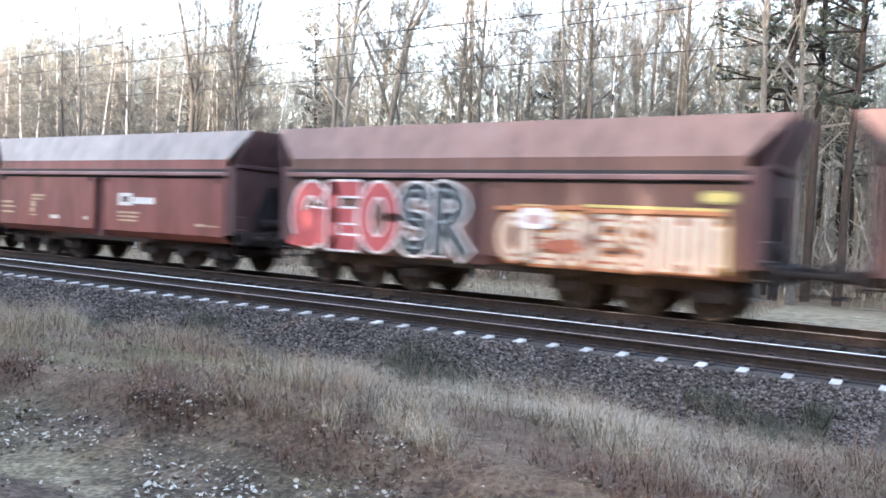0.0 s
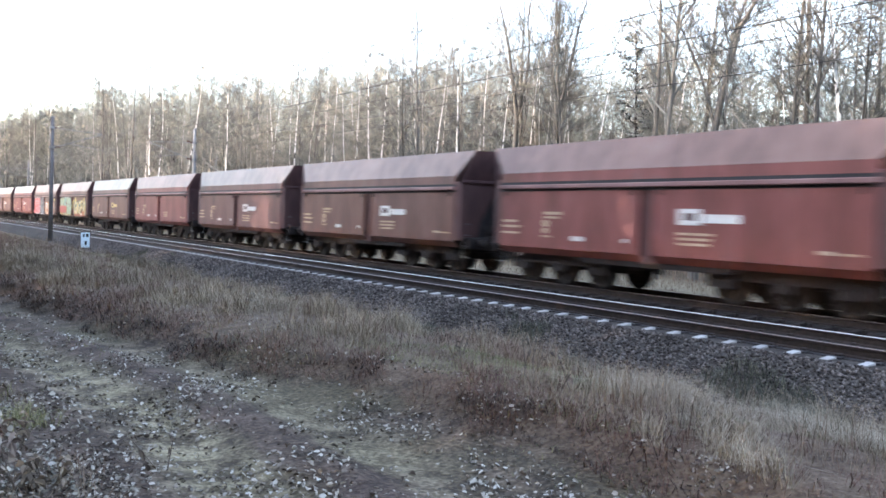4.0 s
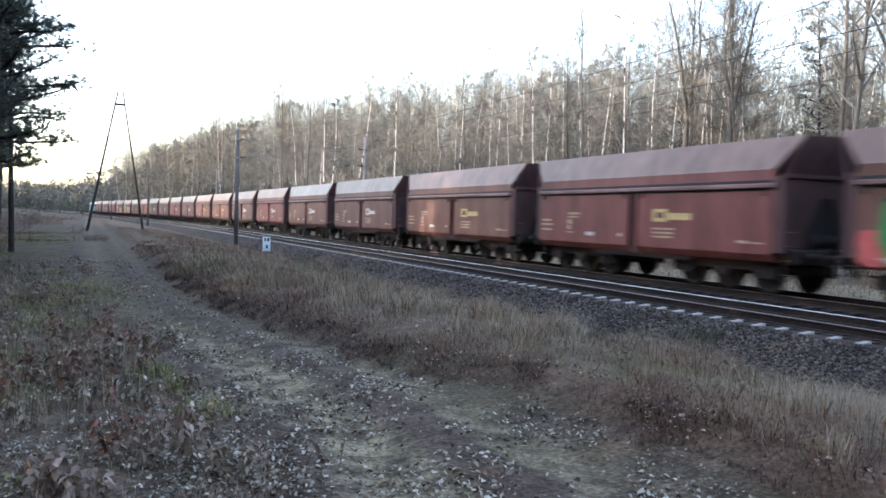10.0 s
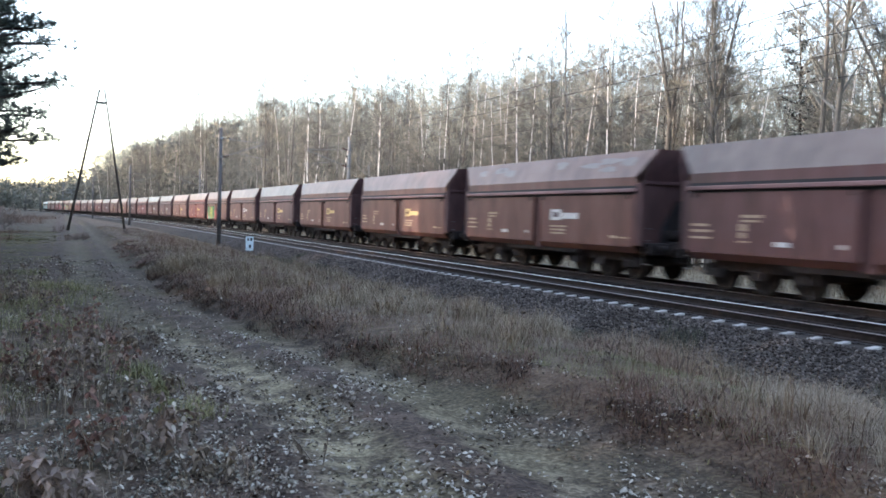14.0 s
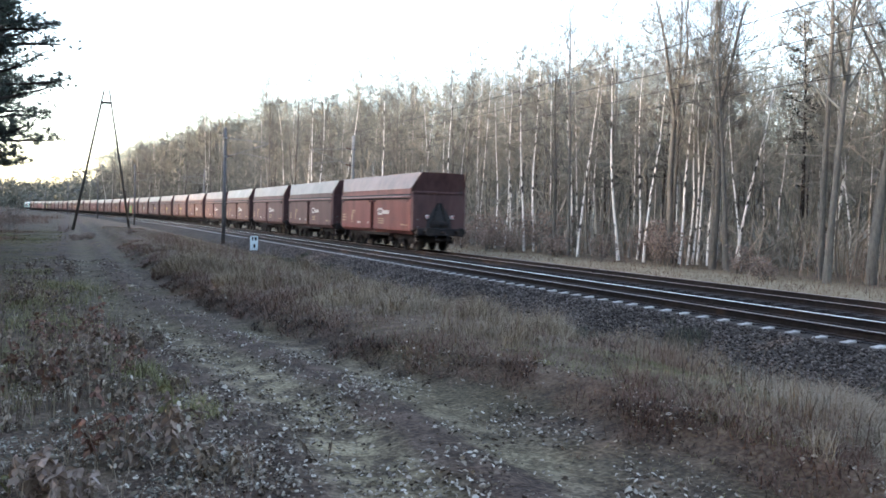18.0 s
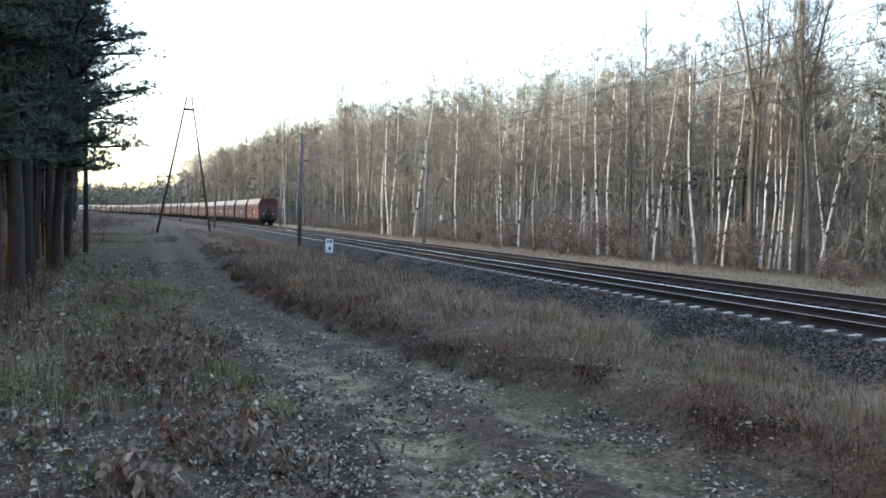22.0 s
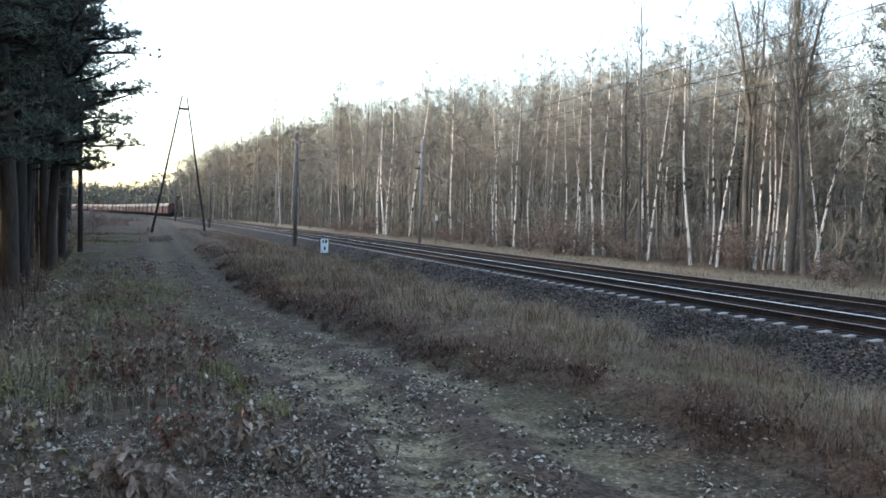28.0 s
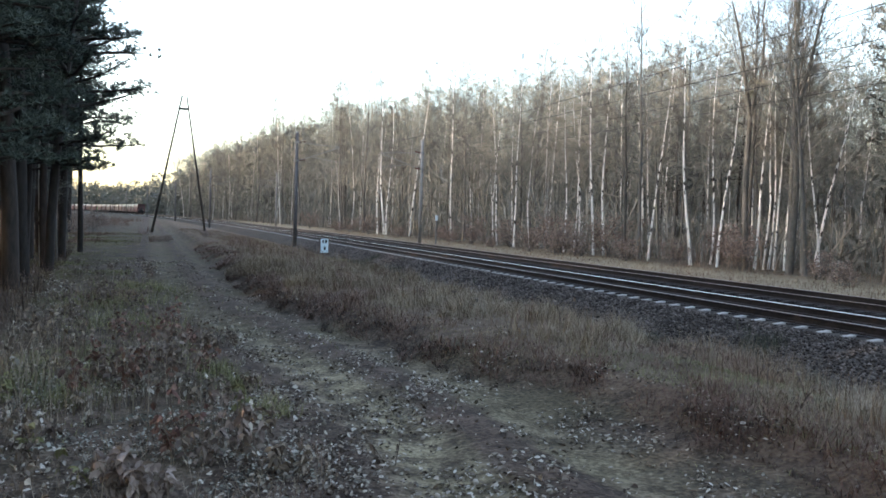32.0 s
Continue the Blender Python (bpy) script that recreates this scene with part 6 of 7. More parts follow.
    x = grass_edge(y) - 0.12 + 0.36 * rng.random(n) ** 1.3 + 0.08 * clump(0 * y, y, 1.9)
    keep = (clump(x, y, 1.3) + 0.4 * clump(x, y, 3.7) > -0.35) & (rng.random(n) < np.clip((y - 3.6) / 2.5, 0.08, 1))
    x, y = x[keep], y[keep]
    blades("bank_foot", x, y, 0.02 + 0.085 * rng.random(len(x)) ** 1.3, 0.5 + 1.4 * rng.random(len(x)), 0.002 + 0.003 * rng.random(len(x)) + 0.00011 * y, M_HUMUS, "dark matted dead growth at the foot of the bank", 34)
    # the tussock where the strip ends, and weeds that creep up the ballast
    n = 5200
    r, a = np.sqrt(rng.random(n)), 6.28 * rng.random(n)
    x, y = 3.1 + 1.15 * r * np.cos(a), 22.6 + 2.3 * r * np.sin(a)
    blades("tussock_grass", x, y, (0.16 + 0.32 * rng.random(n)) * (1.15 - 0.7 * r * r), 0.3 + 1.1 * rng.random(n), 0.003 + 0.003 * rng.random(n), M_STRAW, "rusty straw-coloured tussock at the bend of the path", 31)
    n = 110000
    y = 1.5 + 42 * rng.random(n) ** 1.4
    u = 9.2 + 2.3 * rng.random(n) ** 1.7
    d = clump(u * 1.6, y, 0.75) + 0.5 * clump(u, y, 2.6)
    keep = d > 0.55 * (u - 9.5)
    u, y, d = u[keep], y[keep], d[keep]
    z = np.maximum(land(u + bend(y), y), np.interp(u, [10.0, 10.15, 10.9, 11.75], [-0.75, -0.7, -0.47, -0.215]))
    blades("ballast_weeds", u + bend(y), y, 0.06 + 0.26 * rng.random(len(u)) ** 1.5, 0.2 + 0.9 * rng.random(len(u)), 0.002 + 0.003 * rng.random(len(u)) + 0.00012 * y, M_WEED, "dull grey-green weeds creeping onto the ballast", 32, z)
    n = 16000
    y = 1 + 45 * rng.random(n) ** 1.5
    x = np.where(rng.random(n) < 0.75, 7.4 + 2.9 * rng.random(n), 4.6 + 2.4 * rng.random(n))
    keep = (clump(x, y, 0.7) > -0.1) & ((x > 7.3) | (abs(y - 6.7) < 1.6))
    x, y = x[keep], y[keep]
    blades("green_tufts", x, y, (0.04 + 0.15 * rng.random(len(x))) * np.where(x > 7.3, 1.3, 0.5), 0.4 + 1.0 * rng.random(len(x)), 0.002 + 0.002 * rng.random(len(x)) + 0.00012 * y, M_GREEN, "greenish tufts at the foot of the ballast", 15)
    # brown tufts on the near bank and short green grass on the trodden patch
    n = 4500
    y = 4.2 + 4.4 * rng.random(n)
    x = grass_edge(y) - 0.15 + 1.3 * rng.random(n) ** 1.3
    keep = clump(x, y, 1.6) + 0.5 * clump(x, y, 4) > -0.1
    x, y = x[keep], y[keep]
    blades("bank_tufts", x, y, 0.05 + 0.16 * rng.random(len(x)) ** 1.3, 0.5 + 1.3 * rng.random(len(x)), 0.0012 + 0.0018 * rng.random(len(x)), M_RUSSET, "dark brown tufts on the bank beside the path", 19)
    n = 36000
    y = 4.0 + 4.5 * rng.random(n)
    x = 4.4 + 4.2 * rng.random(n)
    keep = rng.random(n) < np.clip(0.7 + 0.5 * clump(x, y, 1.4), 0.1, 1)
    x, y = x[keep], y[keep]
    blades("trodden_grass", x, y, 0.02 + 0.07 * rng.random(len(x)), 0.5 + 1.3 * rng.random(len(x)), 0.0013 + 0.0018 * rng.random(len(x)), M_GREEN, "short trodden greenish grass", 20)
    # dry grass between the path and the pines
    n = 90000
    y = 8.0 + 50 * rng.random(n) ** 1.4
    x = -3.6 + 4.6 * rng.random(n) + path_shift(y)
    d = clump(x, y, 0.6) + 0.4 * clump(x, y, 2.2)
    keep = (rng.random(n) < np.clip(0.55 + 0.5 * d, 0.1, 1)) & (x < 1.35 + path_shift(y) + 0.2 * np.sin(y * 1.3))
    x, y, d = x[keep], y[keep], d[keep]
    h, w = 0.04 + (0.05 + 0.2 * np.clip(d, 0, 1)) * rng.random(len(x)), 0.0016 + 0.0022 * rng.random(len(x)) + 0.00011 * y
    lean = 0.4 + 1.2 * rng.random(len(x))
    green = clump(x + 9, y, 0.33) > -0.35
    blades("verge_grass", x[~green], y[~green], h[~green], lean[~green], w[~green], M_GRASS, "brown dry grass between the path and the pines", 22)
    blades("verge_grass", x[green], y[green], 0.7 * h[green], lean[green], w[green], M_GREEN, "greenish dry grass between the path and the pines", 23)
    # brown brush beside the far end of the path
    n = 17000
    y = 36 + 110 * rng.random(n) ** 1.3
    x = -9 + 11 * rng.random(n) - 0.03 * y + 1.5 * np.sin(y * 0.21)
    keep = (clump(x, y, 0.3) + 0.5 * clump(x, y, 0.9) > rng.random(n) - 0.2) & (rng.random(n) < (y - 38 + 6 * np.sin(x * 1.7)) / 22) & (x < 0.3)
    x, y = x[keep], y[keep]
    blades("path_brush", x, y, (0.2 + 0.9 * rng.random(len(x)) ** 1.6) * (0.7 + 0.3 * clump(x, y, 0.5)).clip(0.25, 1.3), 0.2 + 0.7 * rng.random(len(x)), 0.006 + 0.01 * rng.random(len(x)), M_RUSSET, "brown dry brush beside the path", 9)
    # dry brush at the foot of the stand
    n = 9000
    y = 10 + 26 * rng.random(n) ** 1.2
    x = -1.1 - 0.045 * y - 4.5 * rng.random(n) ** 1.4
    keep = clump(x, y, 0.9) + 0.4 * clump(x, y, 2.4) > rng.random(n) - 0.75
    x, y = x[keep], y[keep]
    blades("stand_brush", x, y, 0.1 + 0.6 * rng.random(len(x)) ** 2.0, 0.3 + 0.9 * rng.random(len(x)), 0.002 + 0.004 * rng.random(len(x)), M_HUMUS, "dark brown dry brush under the pines", 33)
    # fallen leaves: a thick curled litter under the weeds, strewn ones on the path
    n = 270000
    y = -6 + 35.5 * rng.random(n) ** 1.5
    near = rng.random(n) < 0.62
    x = np.where(near, -5 + 6.3 * rng.random(n), 0.8 + 3.8 * rng.random(n))
    dense = np.where(near, 0.65 - 0.75 * np.clip((y - 8) / 4, 0, 1), 0.42 - 0.6 * np.clip((y - 7) / 5, 0, 1)) + 0.5 * clump(x, y, 1.7) + 0.3 * clump(x, y, 4.5)
    keep = rng.random(n) < np.clip(dense, 0.03, 1)
    x, y = x[keep], y[keep]
    n = len(x)
    size = 0.007 + 0.019 * rng.random(n) ** 1.5 + 0.007 * (rng.random(n) < 0.1)
    midrib = rng.normal(0, 1, (n, 3)) * (1, 1, 0.38)
    midrib /= np.linalg.norm(midrib, axis=1)[:, None]
    across = np.cross(midrib, rng.normal(0, 1, (n, 3)) * (0.45, 0.45, 1.0))
    across /= np.linalg.norm(across, axis=1)[:, None]
    fold = np.cross(midrib, across) * (size * rng.uniform(-0.7, 0.7, n))[:, None]
    f, g = midrib * size[:, None], across * (size * rng.uniform(0.35, 0.75, n))[:, None]
    heap = np.where(x < 0.9, 0.045, 0.012) * rng.random(n)
    c = np.stack([x, y, land(x, y) + 0.008 + heap], -1)
    # two halves folded along the midrib
    Q6 = np.stack([c - f, c + f, c + f * 0.25 + g + fold, c - f * 0.55 + g * 0.7 + fold, c + f * 0.3 - g + fold, c - f * 0.5 - g * 0.75 + fold], 1)
    pale = (rng.random(n) < np.where((x < 0.6) & (y < 9), 0.3 + 0.3 * clump(x, y, 1.3).clip(0, 1), 0.26)) & (y < 15)
    for flag, name, mat, label in ((pale, "bleached_leaves", M_BLEACHED, "bleached grey fallen leaves under the weeds"), (~pale, "fallen_leaves", M_LEAF, "curled grey and brown fallen leaves on the path")):
        V = Q6[flag].reshape(-1, 3)
        k = np.arange(len(V) // 6)[:, None] * 6
        tagged(new(name, fast_mesh(name, V, np.concatenate([k + np.array([[0, 1, 2, 3]]), k + np.array([[1, 0, 5, 4]])]), mat)), label, "leaves", kind="stuff")


def big_leaves():
    """Larger pale leaves: scattered on the path, thick under the weeds."""
    rng = np.random.default_rng(41)
    for n, name, label, x0, x1, y0, y1, lo, hi, bar in ((3600, "path_leaves", "pale curled leaves strewn on the path", 1.0, 4.0, 3.6, 12.0, 0.012, 0.025, 0.4), (13000, "litter_leaves", "grey-green leaf carpet with dark gaps", -3.0, 1.0, 3.8, 8.6, 0.011, 0.02, 0.0)):
        y = y0 + (y1 - y0) * rng.random(n) ** 1.2
        x = x0 + (x1 - x0) * rng.random(n)
        keep = clump(x, y, 1.6) + 0.6 * clump(x + 2, y, 4.2) + 0.5 * (rng.random(n) - 0.5) > bar
        x, y = x[keep], y[keep]
        m = len(x)
        size = lo + (hi - lo) * rng.random(m) ** 1.4
        a = 6.28 * rng.random(m)
        f = np.stack([np.cos(a), np.sin(a), rng.normal(0, 0.3, m)], -1) * size[:, None]
        g = np.stack([-np.sin(a), np.cos(a), rng.normal(0, 0.35, m)], -1) * (size * rng.uniform(0.4, 0.7, m))[:, None]
        up = np.array([0, 0, 1.0]) * (size * rng.uniform(0.1, 0.7, m))[:, None]
        c = np.stack([x, y, land(x, y) + 0.012 + 0.03 * rng.random(m) * (name == "litter_leaves")], -1)
        V = np.stack([c - f, c + f + up, c + f * 0.3 + g + up, c - f * 0.5 + g * 0.8 + up * 0.5, c + f * 0.3 - g + up * 0.8, c - f * 0.5 - g * 0.8 + up * 0.6], 1).reshape(-1, 3)
        k = np.arange(m)[:, None] * 6
        tagged(new(name, fast_mesh(name, V, np.concatenate([k + np.array([[0, 1, 2, 3]]), k + np.array([[1, 0, 5, 4]])]), M_PALELEAF if name == "path_leaves" else M_GREYLEAF)), label, "leaves", kind="stuff")
    # olive tufts of living grass
    x, y = [], []
    for cx, cy, r, n in ((0.62, 8.7, 0.26, 500), (0.78, 8.0, 0.22, 350), (-0.6, 7.6, 0.34, 450), (0.98, 6.9, 0.2, 260), (-0.2, 12.5, 0.8, 900), (-0.5, 15.5, 1.1, 1200), (0.0, 18.5, 1.0, 1000)):
        x.append(cx + r * rng.normal(0, 0.5, n))
        y.append(cy + 1.4 * r * rng.normal(0, 0.5, n))
    x, y = np.concatenate(x), np.concatenate(y)
    blades("olive_tufts", x, y, 0.06 + 0.16 * rng.random(len(x)), 0.3 + 1.0 * rng.random(len(x)), 0.002 + 0.002 * rng.random(len(x)) + 0.0001 * y, M_GREEN, "olive green tufts of living grass beside the path", 36)


M_PALELEAF = material("pale_leaves", [(0.09, 0.07, 0.053), (0.175, 0.143, 0.112), (0.29, 0.248, 0.2), (0.42, 0.375, 0.315)], 0.8, 0, 6, 1, 0, island=0.7)
M_GREYLEAF = material("grey_leaves", [(0.05, 0.047, 0.034), (0.1, 0.095, 0.072), (0.165, 0.156, 0.122), (0.29, 0.27, 0.22)], 0.8, 0, 6, 1, 0, island=0.7)


def weed(seed, height, stems, leaves, leaf_mat, label, x, y, big=1.0):
    """A withered plant: bent stems with curled hanging leaves."""
    rng = random.Random(seed)
    th = tagged(new("withered_weed"), label, "weed", "withered weeds")
    th.matrix_basis = pose(x, y, float(land(x, y)), 0, 0, rng.random() * 360)
    CV, CF = [], []
    for _ in range(stems):
        a = rng.random() * 6.28
        q = limb(rng, Vector((rng.gauss(0, 0.05), rng.gauss(0, 0.05), -0.03)), Vector((math.cos(a) * 0.35, math.sin(a) * 0.35, 1)), height * rng.uniform(0.55, 1.1), 0, 5, 0.12)
        TV, TF = [], []
        tube(TV, TF, q, [0.006, 0.005, 0.0045, 0.004, 0.003, 0.0015], 4)
        part("stem", mesh_from("stem", TV, TF, M_STEM), None, th)
        for _ in range(leaves):
            p = q[rng.randrange(2, 6)]
            d = Vector((rng.gauss(0, 1), rng.gauss(0, 1), rng.gauss(-0.6, 0.6))).normalized() * rng.uniform(0.03, 0.075) * big
            sd = d.cross(Vector((rng.gauss(0, 1), rng.gauss(0, 1), rng.gauss(0, 1)))).normalized() * rng.uniform(0.01, 0.024) * big
            curl = d.cross(sd).normalized() * rng.uniform(-0.4, 0.5) * sd.length
            o = len(CV)
            tip = p + d - Vector((0, 0, 0.25 * d.length))
            CV += [p, p + d * 0.35 + sd + curl, p + d * 0.75 + sd * 0.8 + curl * 1.4, tip, p + d * 0.75 - sd * 0.8 + curl * 1.2, p + d * 0.35 - sd + curl, p + d * 0.5]
            CF += [(o, o + 1, o + 2, o + 6), (o + 6, o + 2, o + 3), (o + 6, o + 3, o + 4), (o, o + 6, o + 4, o + 5)]
    part("foliage", mesh_from("foliage", CV, CF, leaf_mat), None, th)


def stalks():
    """Dead stalks and bits of twig standing in the leaf litter."""
    rng = np.random.default_rng(12)
    n = 15000
    y = 4 + 20 * rng.random(n) ** 1.6
    x = -5 + 6.0 * rng.random(n)
    keep = (rng.random(n) < np.clip(0.45 + 0.5 * clump(x, y, 1.3), 0.08, 1)) & (x < 0.75 + path_shift(y) * 0.5)
    x, y = x[keep], y[keep]
    n = len(x)
    blades("dead_stalks", x, y, 0.06 + 0.26 * rng.random(n) ** 2, 0.1 + 0.8 * rng.random(n), 0.0016 + 0.0022 * rng.random(n), M_STALK, "brown dead stalks in the leaf litter", 6)
    # upright dry herbs in the litter
    n = 5200
    x, y = rng.normal(-0.2, 0.75, n), rng.normal(9.2, 1.6, n)
    keep = (clump(x, y, 1.9) + 0.5 * clump(x, y, 5) > 0.15) & (x < 0.75)
    x, y = x[keep], y[keep]
    blades("dry_herbs", x, y, 0.1 + 0.34 * rng.random(len(x)) ** 1.4, 0.05 + 0.6 * rng.random(len(x)), 0.0018 + 0.003 * rng.random(len(x)), M_STALK, "dark brown dry herbs standing in the litter", 35)
    n = 30000
    y = 4 + 16 * rng.random(n) ** 1.4
    x = -4 + 5.2 * rng.random(n)
    keep = (rng.random(n) < (clump(x + 5, y, 1.5) + 0.4 * clump(x, y, 5)).clip(0, 1)) & (x < 1.2 + path_shift(y))
    x, y = x[keep], y[keep]
    n = len(x)
    blades("litter_tufts", x, y, 0.04 + 0.15 * rng.random(n) ** 1.5, 0.4 + 1.2 * rng.random(n), 0.0012 + 0.002 * rng.random(n), M_GRASS, "brown withered grass tufts between fallen leaves", 18)


M_BLEACHED = material("bleached_leaves", [(0.12, 0.1, 0.078), (0.21, 0.178, 0.14), (0.38, 0.33, 0.265)], 0.8, 0, 6, 1, 0, island=0.5)
M_STALK = material("dead_stalks", [(0.07, 0.05, 0.035), (0.16, 0.115, 0.08), (0.3, 0.24, 0.18)], 0.9, 0, 2, 0.5, 0, island=0.5)


def weeds():
    red, pale = "withered weed with red-brown curled leaves", "withered weed with pale curled leaves"
    weed(1, 0.5, 8, 12, M_CLAY, red, 0.26, 5.75, 1.05)
    weed(9, 0.36, 6, 10, M_DEAD, red, 0.36, 5.55, 1.1)
    weed(2, 0.3, 12, 18, M_SHRUB, red, -0.1, 5.0, 1.3)
    weed(6, 0.24, 10, 16, M_SHRUB, red, 0.05, 4.92, 1.1)
    weed(3, 0.46, 8, 14, M_SHRUB, pale, 0.68, 5.75, 1.25)
    weed(7, 0.36, 7, 9, M_BLEACHED, pale, 0.8, 5.9, 1.0)
    weed(8, 0.3, 9, 10, M_STALK, pale, 0.85, 5.1, 1.0)
    weed(4, 0.6, 2, 4, M_LEAF, "thin withered stalk beside the path", 0.74, 5.1)
    for i, (x, y) in enumerate(((-0.25, 8.1), (0.0, 7.7), (0.12, 8.4), (-0.45, 8.6), (0.3, 8.0), (-0.1, 9.0), (0.22, 9.3), (-0.6, 7.6))):
        weed(40 + i, 0.42 + 0.05 * (i % 3), 6, 9, (M_DEAD, M_RUSSET, M_DEAD, M_RUSSET)[i % 4], "dark brown withered weed in the leaf litter", x, y, 1.1)
    for i, (x, y) in enumerate(((-1.1, 10.9), (-1.3, 9.6), (-0.8, 9.9))):
        weed(60 + i, 0.55, 5, 8, M_STALK, pale, x, y, 1.1)
    stalks()
    weed(5, 0.34, 2, 3, M_STEM, "thin withered stalk beside the path", 1.65, 5.3)
    rng = random.Random(15)
    bush = "withered undergrowth with curled brown leaves"
    for i in range(20):
        x, y = rng.gauss(0.1, 0.5), 9.8 + rng.gauss(0, 1.1)
        weed(300 + i, rng.uniform(0.24, 0.55), rng.randint(3, 5), rng.randint(8, 16), rng.choice((M_DEAD, M_DEAD, M_CLAY, M_STALK, M_BLEACHED)), bush, x, y)
    for i in range(44):
        x, y = rng.uniform(-1.6, 0.9), rng.uniform(4.6, 9.0)
        weed(400 + i, rng.uniform(0.12, 0.34), rng.randint(2, 4), rng.randint(6, 12), rng.choice((M_LEAF, M_GREEN, M_STALK, M_BLEACHED)), bush, x, y)
    for i in range(60):
        x, y = rng.uniform(-3.2, 0.2), 10 + 18 * rng.random() ** 1.3
        weed(100 + i, rng.uniform(0.2, 0.5), rng.randint(2, 4), rng.randint(6, 14), rng.choice((M_LEAF, M_DEAD, M_DEAD, M_DEAD)), bush, x, y)
    for i in range(26):
        x, y = rng.uniform(4.6, 9.8), 2.5 + 20 * rng.random()
        weed(200 + i, rng.uniform(0.3, 0.6), rng.randint(3, 5), rng.randint(2, 5), rng.choice((M_STEM, M_DEAD)), "dry stalks standing in the grass", x, y)


def deep_wood():
    """The inside of the wood behind the first rows: trunks, twigs and brush, too many to tell apart."""
    rng = np.random.default_rng(21)
    n = 1900
    y = -25 + 400 * rng.random(n) ** 1.2
    x = 42 + 60 * rng.random(n) ** 1.3 + bend(y)
    extra = rng.random(n) < 0.3
    x = np.where(extra, 28 + 16 * rng.random(n) + bend(y), x)
    z, h = land(x, y), rng.uniform(11, 15.5, n) * (1 + 0.52 * np.clip((y - 46) / 116, 0, 1))
    r = rng.uniform(0.035, 0.09, n)
    lean = rng.normal(0, 0.035, (n, 2)) * h[:, None]
    ring = np.array([(1, 0), (-0.5, 0.87), (-0.5, -0.87)])
    lo = np.stack([x[:, None] + ring[:, 0] * r[:, None], y[:, None] + ring[:, 1] * r[:, None], np.repeat(z[:, None] - 0.2, 3, 1)], -1)
    hi = np.stack([x[:, None] + lean[:, :1] + ring[:, 0] * r[:, None] * 0.25, y[:, None] + lean[:, 1:] + ring[:, 1] * r[:, None] * 0.25, np.repeat((z + h)[:, None], 3, 1)], -1)
    V = np.concatenate([lo, hi], 1).reshape(-1, 3)
    k = np.arange(n)[:, None, None] * 6
    Q = (k + np.array([[0, 1, 4, 3], [1, 2, 5, 4], [2, 0, 3, 5]])).reshape(-1, 4)
    pale = rng.random(n) < 0.2
    for flag, mat, words in ((pale, M_BIRCH, "pale birch trunks deep in the wood"), (~pale, M_BARK_D, "dark trunks deep in the wood")):
        sel = np.repeat(flag, 3)
        tagged(new("deep_wood_trunks", fast_mesh("deep_wood_trunks", V, Q[sel], mat)), words, "trees", kind="stuff")
    m = 82
    u = 0.3 + 0.62 * rng.random((n, m)) ** 0.8
    base = np.stack([x[:, None] + lean[:, :1] * u, y[:, None] + lean[:, 1:] * u, z[:, None] + h[:, None] * u], -1)
    d = rng.normal(0, 1, (n, m, 3)) * (0.75, 0.75, 0.45) + (0, 0, 0.55)
    d *= ((1.25 - u) * rng.uniform(0.9, 2.6, (n, m)))[..., None]
    off = rng.normal(0, 0.5, (n, m, 3)) * (1.3 - u)[..., None]
    w = rng.normal(0, 1, (n, m, 3)) * 0.017
    b0 = base + off
    T = np.stack([b0 - w, b0 + w, b0 + d + w * 0.3, b0 + d - w * 0.3], 2).reshape(-1, 3)
    tagged(new("deep_wood_twigs", fast_mesh("deep_wood_twigs", T, np.arange(len(T)).reshape(-1, 4), M_DEEP)), "brown haze of bare twigs in the wood", "twigs", kind="stuff")
    # thickets that close the view between the trunks
    q = 170000
    ty = -25 + 390 * rng.random(q) ** 1.6
    tx = 38 + 40 * rng.random(q) + bend(ty)
    tz = land(tx, ty) + 11.5 * rng.random(q) ** 1.2
    fore = rng.random(q) < 0.3                         # undergrowth that comes forward to the edge
    tx = np.where(fore, 28.5 + 9.5 * rng.random(q) + 3 * np.clip((60 - ty) / 30, 0, 1) + bend(ty), tx)
    tz = np.where(fore, land(tx, ty) + (2.2 + 6.5 * np.clip((ty - 45) / 40, 0, 1)) * rng.random(q) ** 1.5, tz)
    c = np.stack([tx, ty, tz], -1)
    d = rng.normal(0, 1, (q, 3)) * (0.35, 0.35, 0.5) + (0, 0, 0.35)
    w = rng.normal(0, 1, (q, 3)) * (0.03, 0.03, 0.014)
    T = np.stack([c - d - w, c - d + w, c + d + w * 0.4, c + d - w * 0.4], 1).reshape(-1, 3)
    tagged(new("thicket", fast_mesh("thicket", T, np.arange(len(T)).reshape(-1, 4), M_DEEP)), "dense brown thicket deep in the wood", "thicket", kind="stuff")
    # the crowns run together into one haze
    q = 300000
    ty = -15 + 380 * rng.random(q) ** 1.4
    close = rng.random(q) < 0.2
    ty = np.where(close, -12 + 105 * rng.random(q), ty)
    tx = 29.0 + 31 * rng.random(q) + bend(ty)
    tz = land(tx, ty) + (3.5 + 10.8 * rng.random(q) ** 0.75) * (1 + 0.6 * np.clip((ty - 46) / 116, 0, 1))
    keep = clump(tx, ty, 0.55) + 0.25 * np.sin(tz * 1.3) > -0.55
    c = np.stack([tx, ty, tz], -1)[keep]
    d = rng.normal(0, 1, (len(c), 3)) * (0.35, 0.35, 0.3) + (0, 0, 0.22)
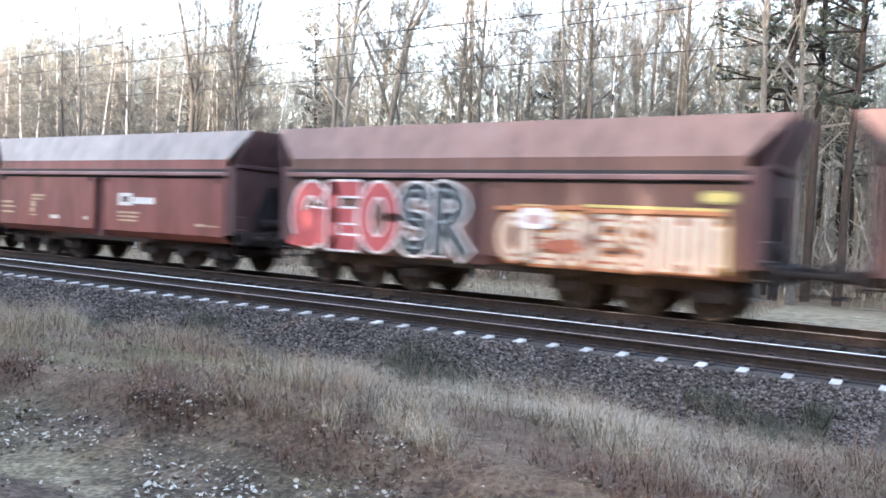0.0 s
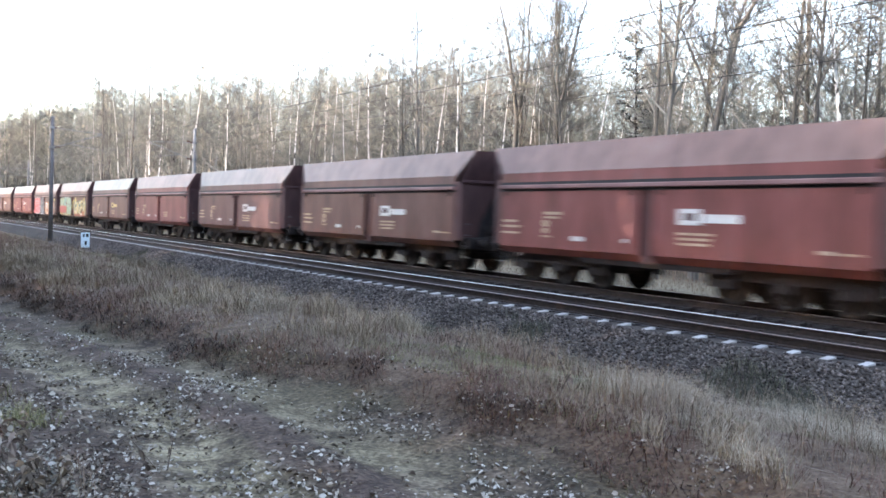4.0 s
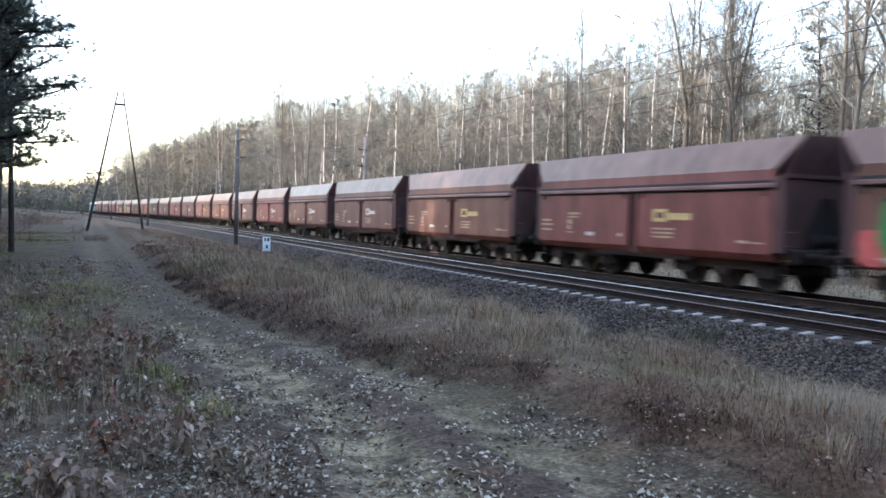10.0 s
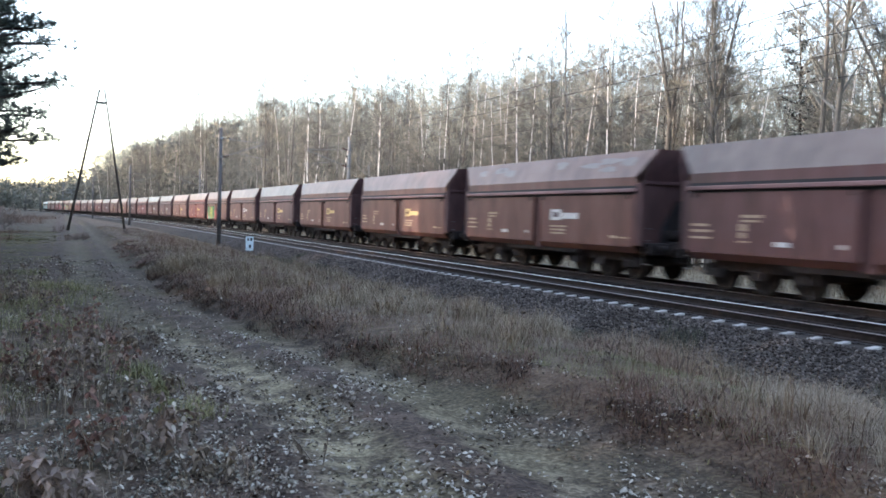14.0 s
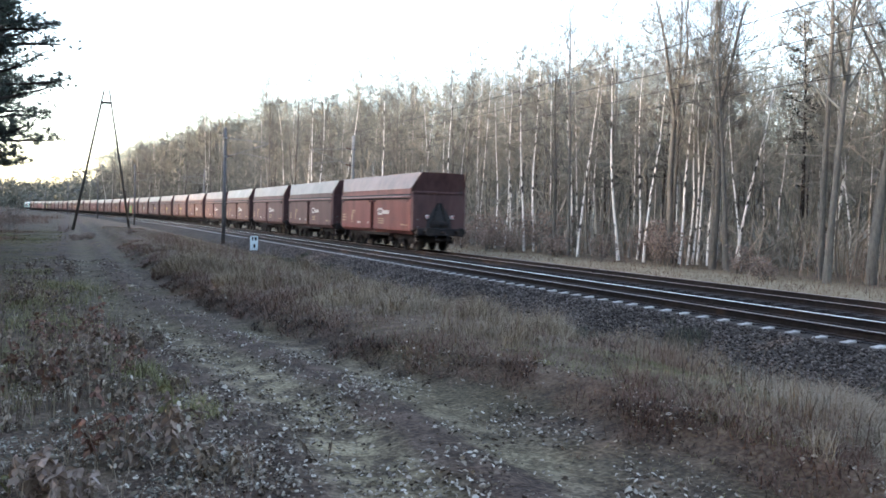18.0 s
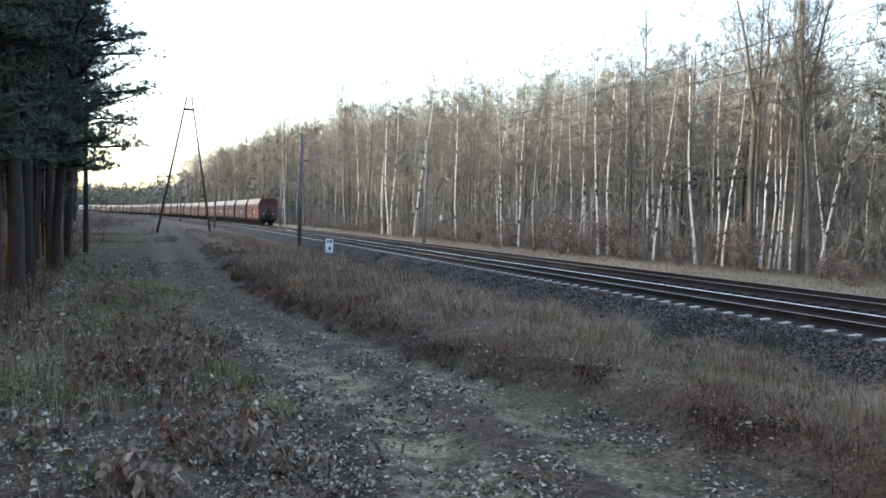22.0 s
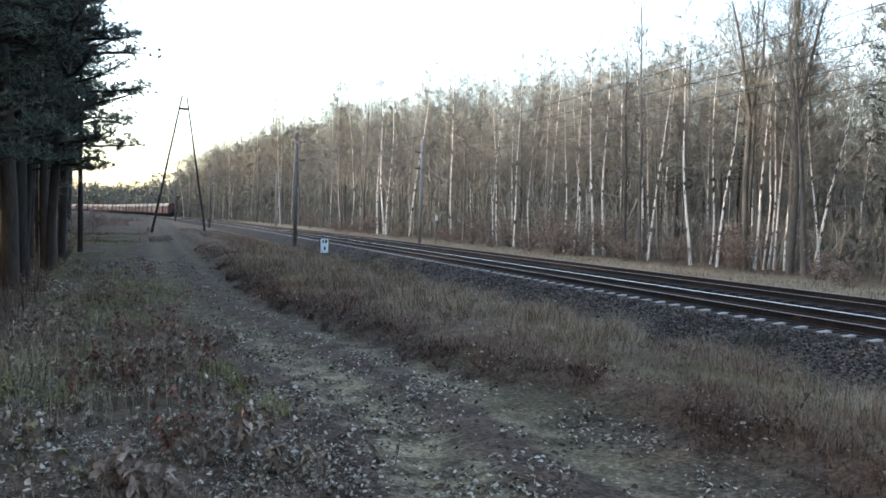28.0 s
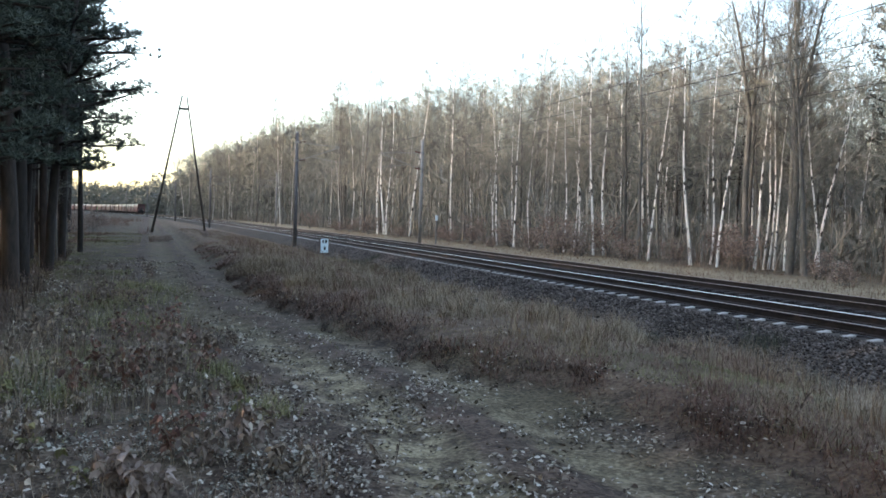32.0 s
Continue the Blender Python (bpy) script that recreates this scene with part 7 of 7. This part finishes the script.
    w = rng.normal(0, 1, (len(c), 3)) * (0.0055 + 0.00025 * np.clip(c[:, :1] - bend(c[:, 1:2]) - 28, 0, 30) + 0.00008 * np.maximum(c[:, 1:2], 0))
    T = np.stack([c - d - w, c - d + w, c + d + w * 0.4, c + d - w * 0.4], 1).reshape(-1, 3)
    tagged(new("crown_twigs", fast_mesh("crown_twigs", T, np.arange(len(T)).reshape(-1, 4), M_DEEP)), "haze of fine bare twigs in the crowns", "twigs", kind="stuff")
    # brush under the trees
    n = 30000
    y = -5 + 330 * rng.random(n) ** 1.5
    x = 26.5 + 24 * rng.random(n) ** 0.9 + bend(y)
    keep = rng.random(n) < np.clip(0.5 + 0.5 * clump(x, y, 0.35), 0.1, 1)
    x, y = x[keep], y[keep]
    n = len(x)
    h = 0.5 + 2.6 * rng.random(n) ** 2.2
    blades("brush", x, y, h, 0.1 + 0.5 * rng.random(n), 0.008 + 0.01 * rng.random(n), M_BRUSH, "brown leafless brush under the trees", 8)


# paler and greyer than bare twigs: the wood's haze is mixed into the colour
M_DEEP = material("hazed_deep_twigs", [(0.122, 0.117, 0.1), (0.196, 0.186, 0.159), (0.275, 0.255, 0.213)], 0.9, 0, 0.4, 0.06, 0, island=0.35)
M_BRUSH = material("brush_twigs", [(0.08, 0.06, 0.048), (0.16, 0.12, 0.093), (0.27, 0.19, 0.14)], 0.9, 0, 1.5, 0.2, 0, island=0.4)
forest()
deep_wood()
far_woods()
undergrowth()
weeds()
big_leaves()


# ---- what moves ----
def motions():
    steps = [float(t) for t in range(0, 33)]
    for n, th in TRAIN.items():
        walk(th, [(t, on_track(wagon_centre(n, t))) for t in steps])
    walk(LOCO, [(t, on_track(wagon_centre(23, t) + PITCH / 2 + 7.8)) for t in steps])
    # all wheels turn alike: one roll for each place under a vehicle, shared by all the vehicles
    rolls = {}
    turn = math.degrees(SPEED / 0.5)
    for th in (*TRAIN.values(), LOCO):
        for w in [o for o in th.children_recursive if o.name.split(".")[0] == "wheelset"]:
            dx = round(w.matrix_basis.translation.x, 2)
            if dx not in rolls:
                walk(w, [(f / FPS, pose(dx, 0, 0.5) @ Matrix.Rotation(radians(turn * f / FPS), 4, "Y")) for f in range(0, 32 * FPS + 1)])
                rolls[dx] = w.animation_data
            else:
                w.rotation_mode = "QUATERNION"
                w.animation_data_create()
                w.animation_data.action = rolls[dx].action
                w.animation_data.action_slot = rolls[dx].action_slot


motions()
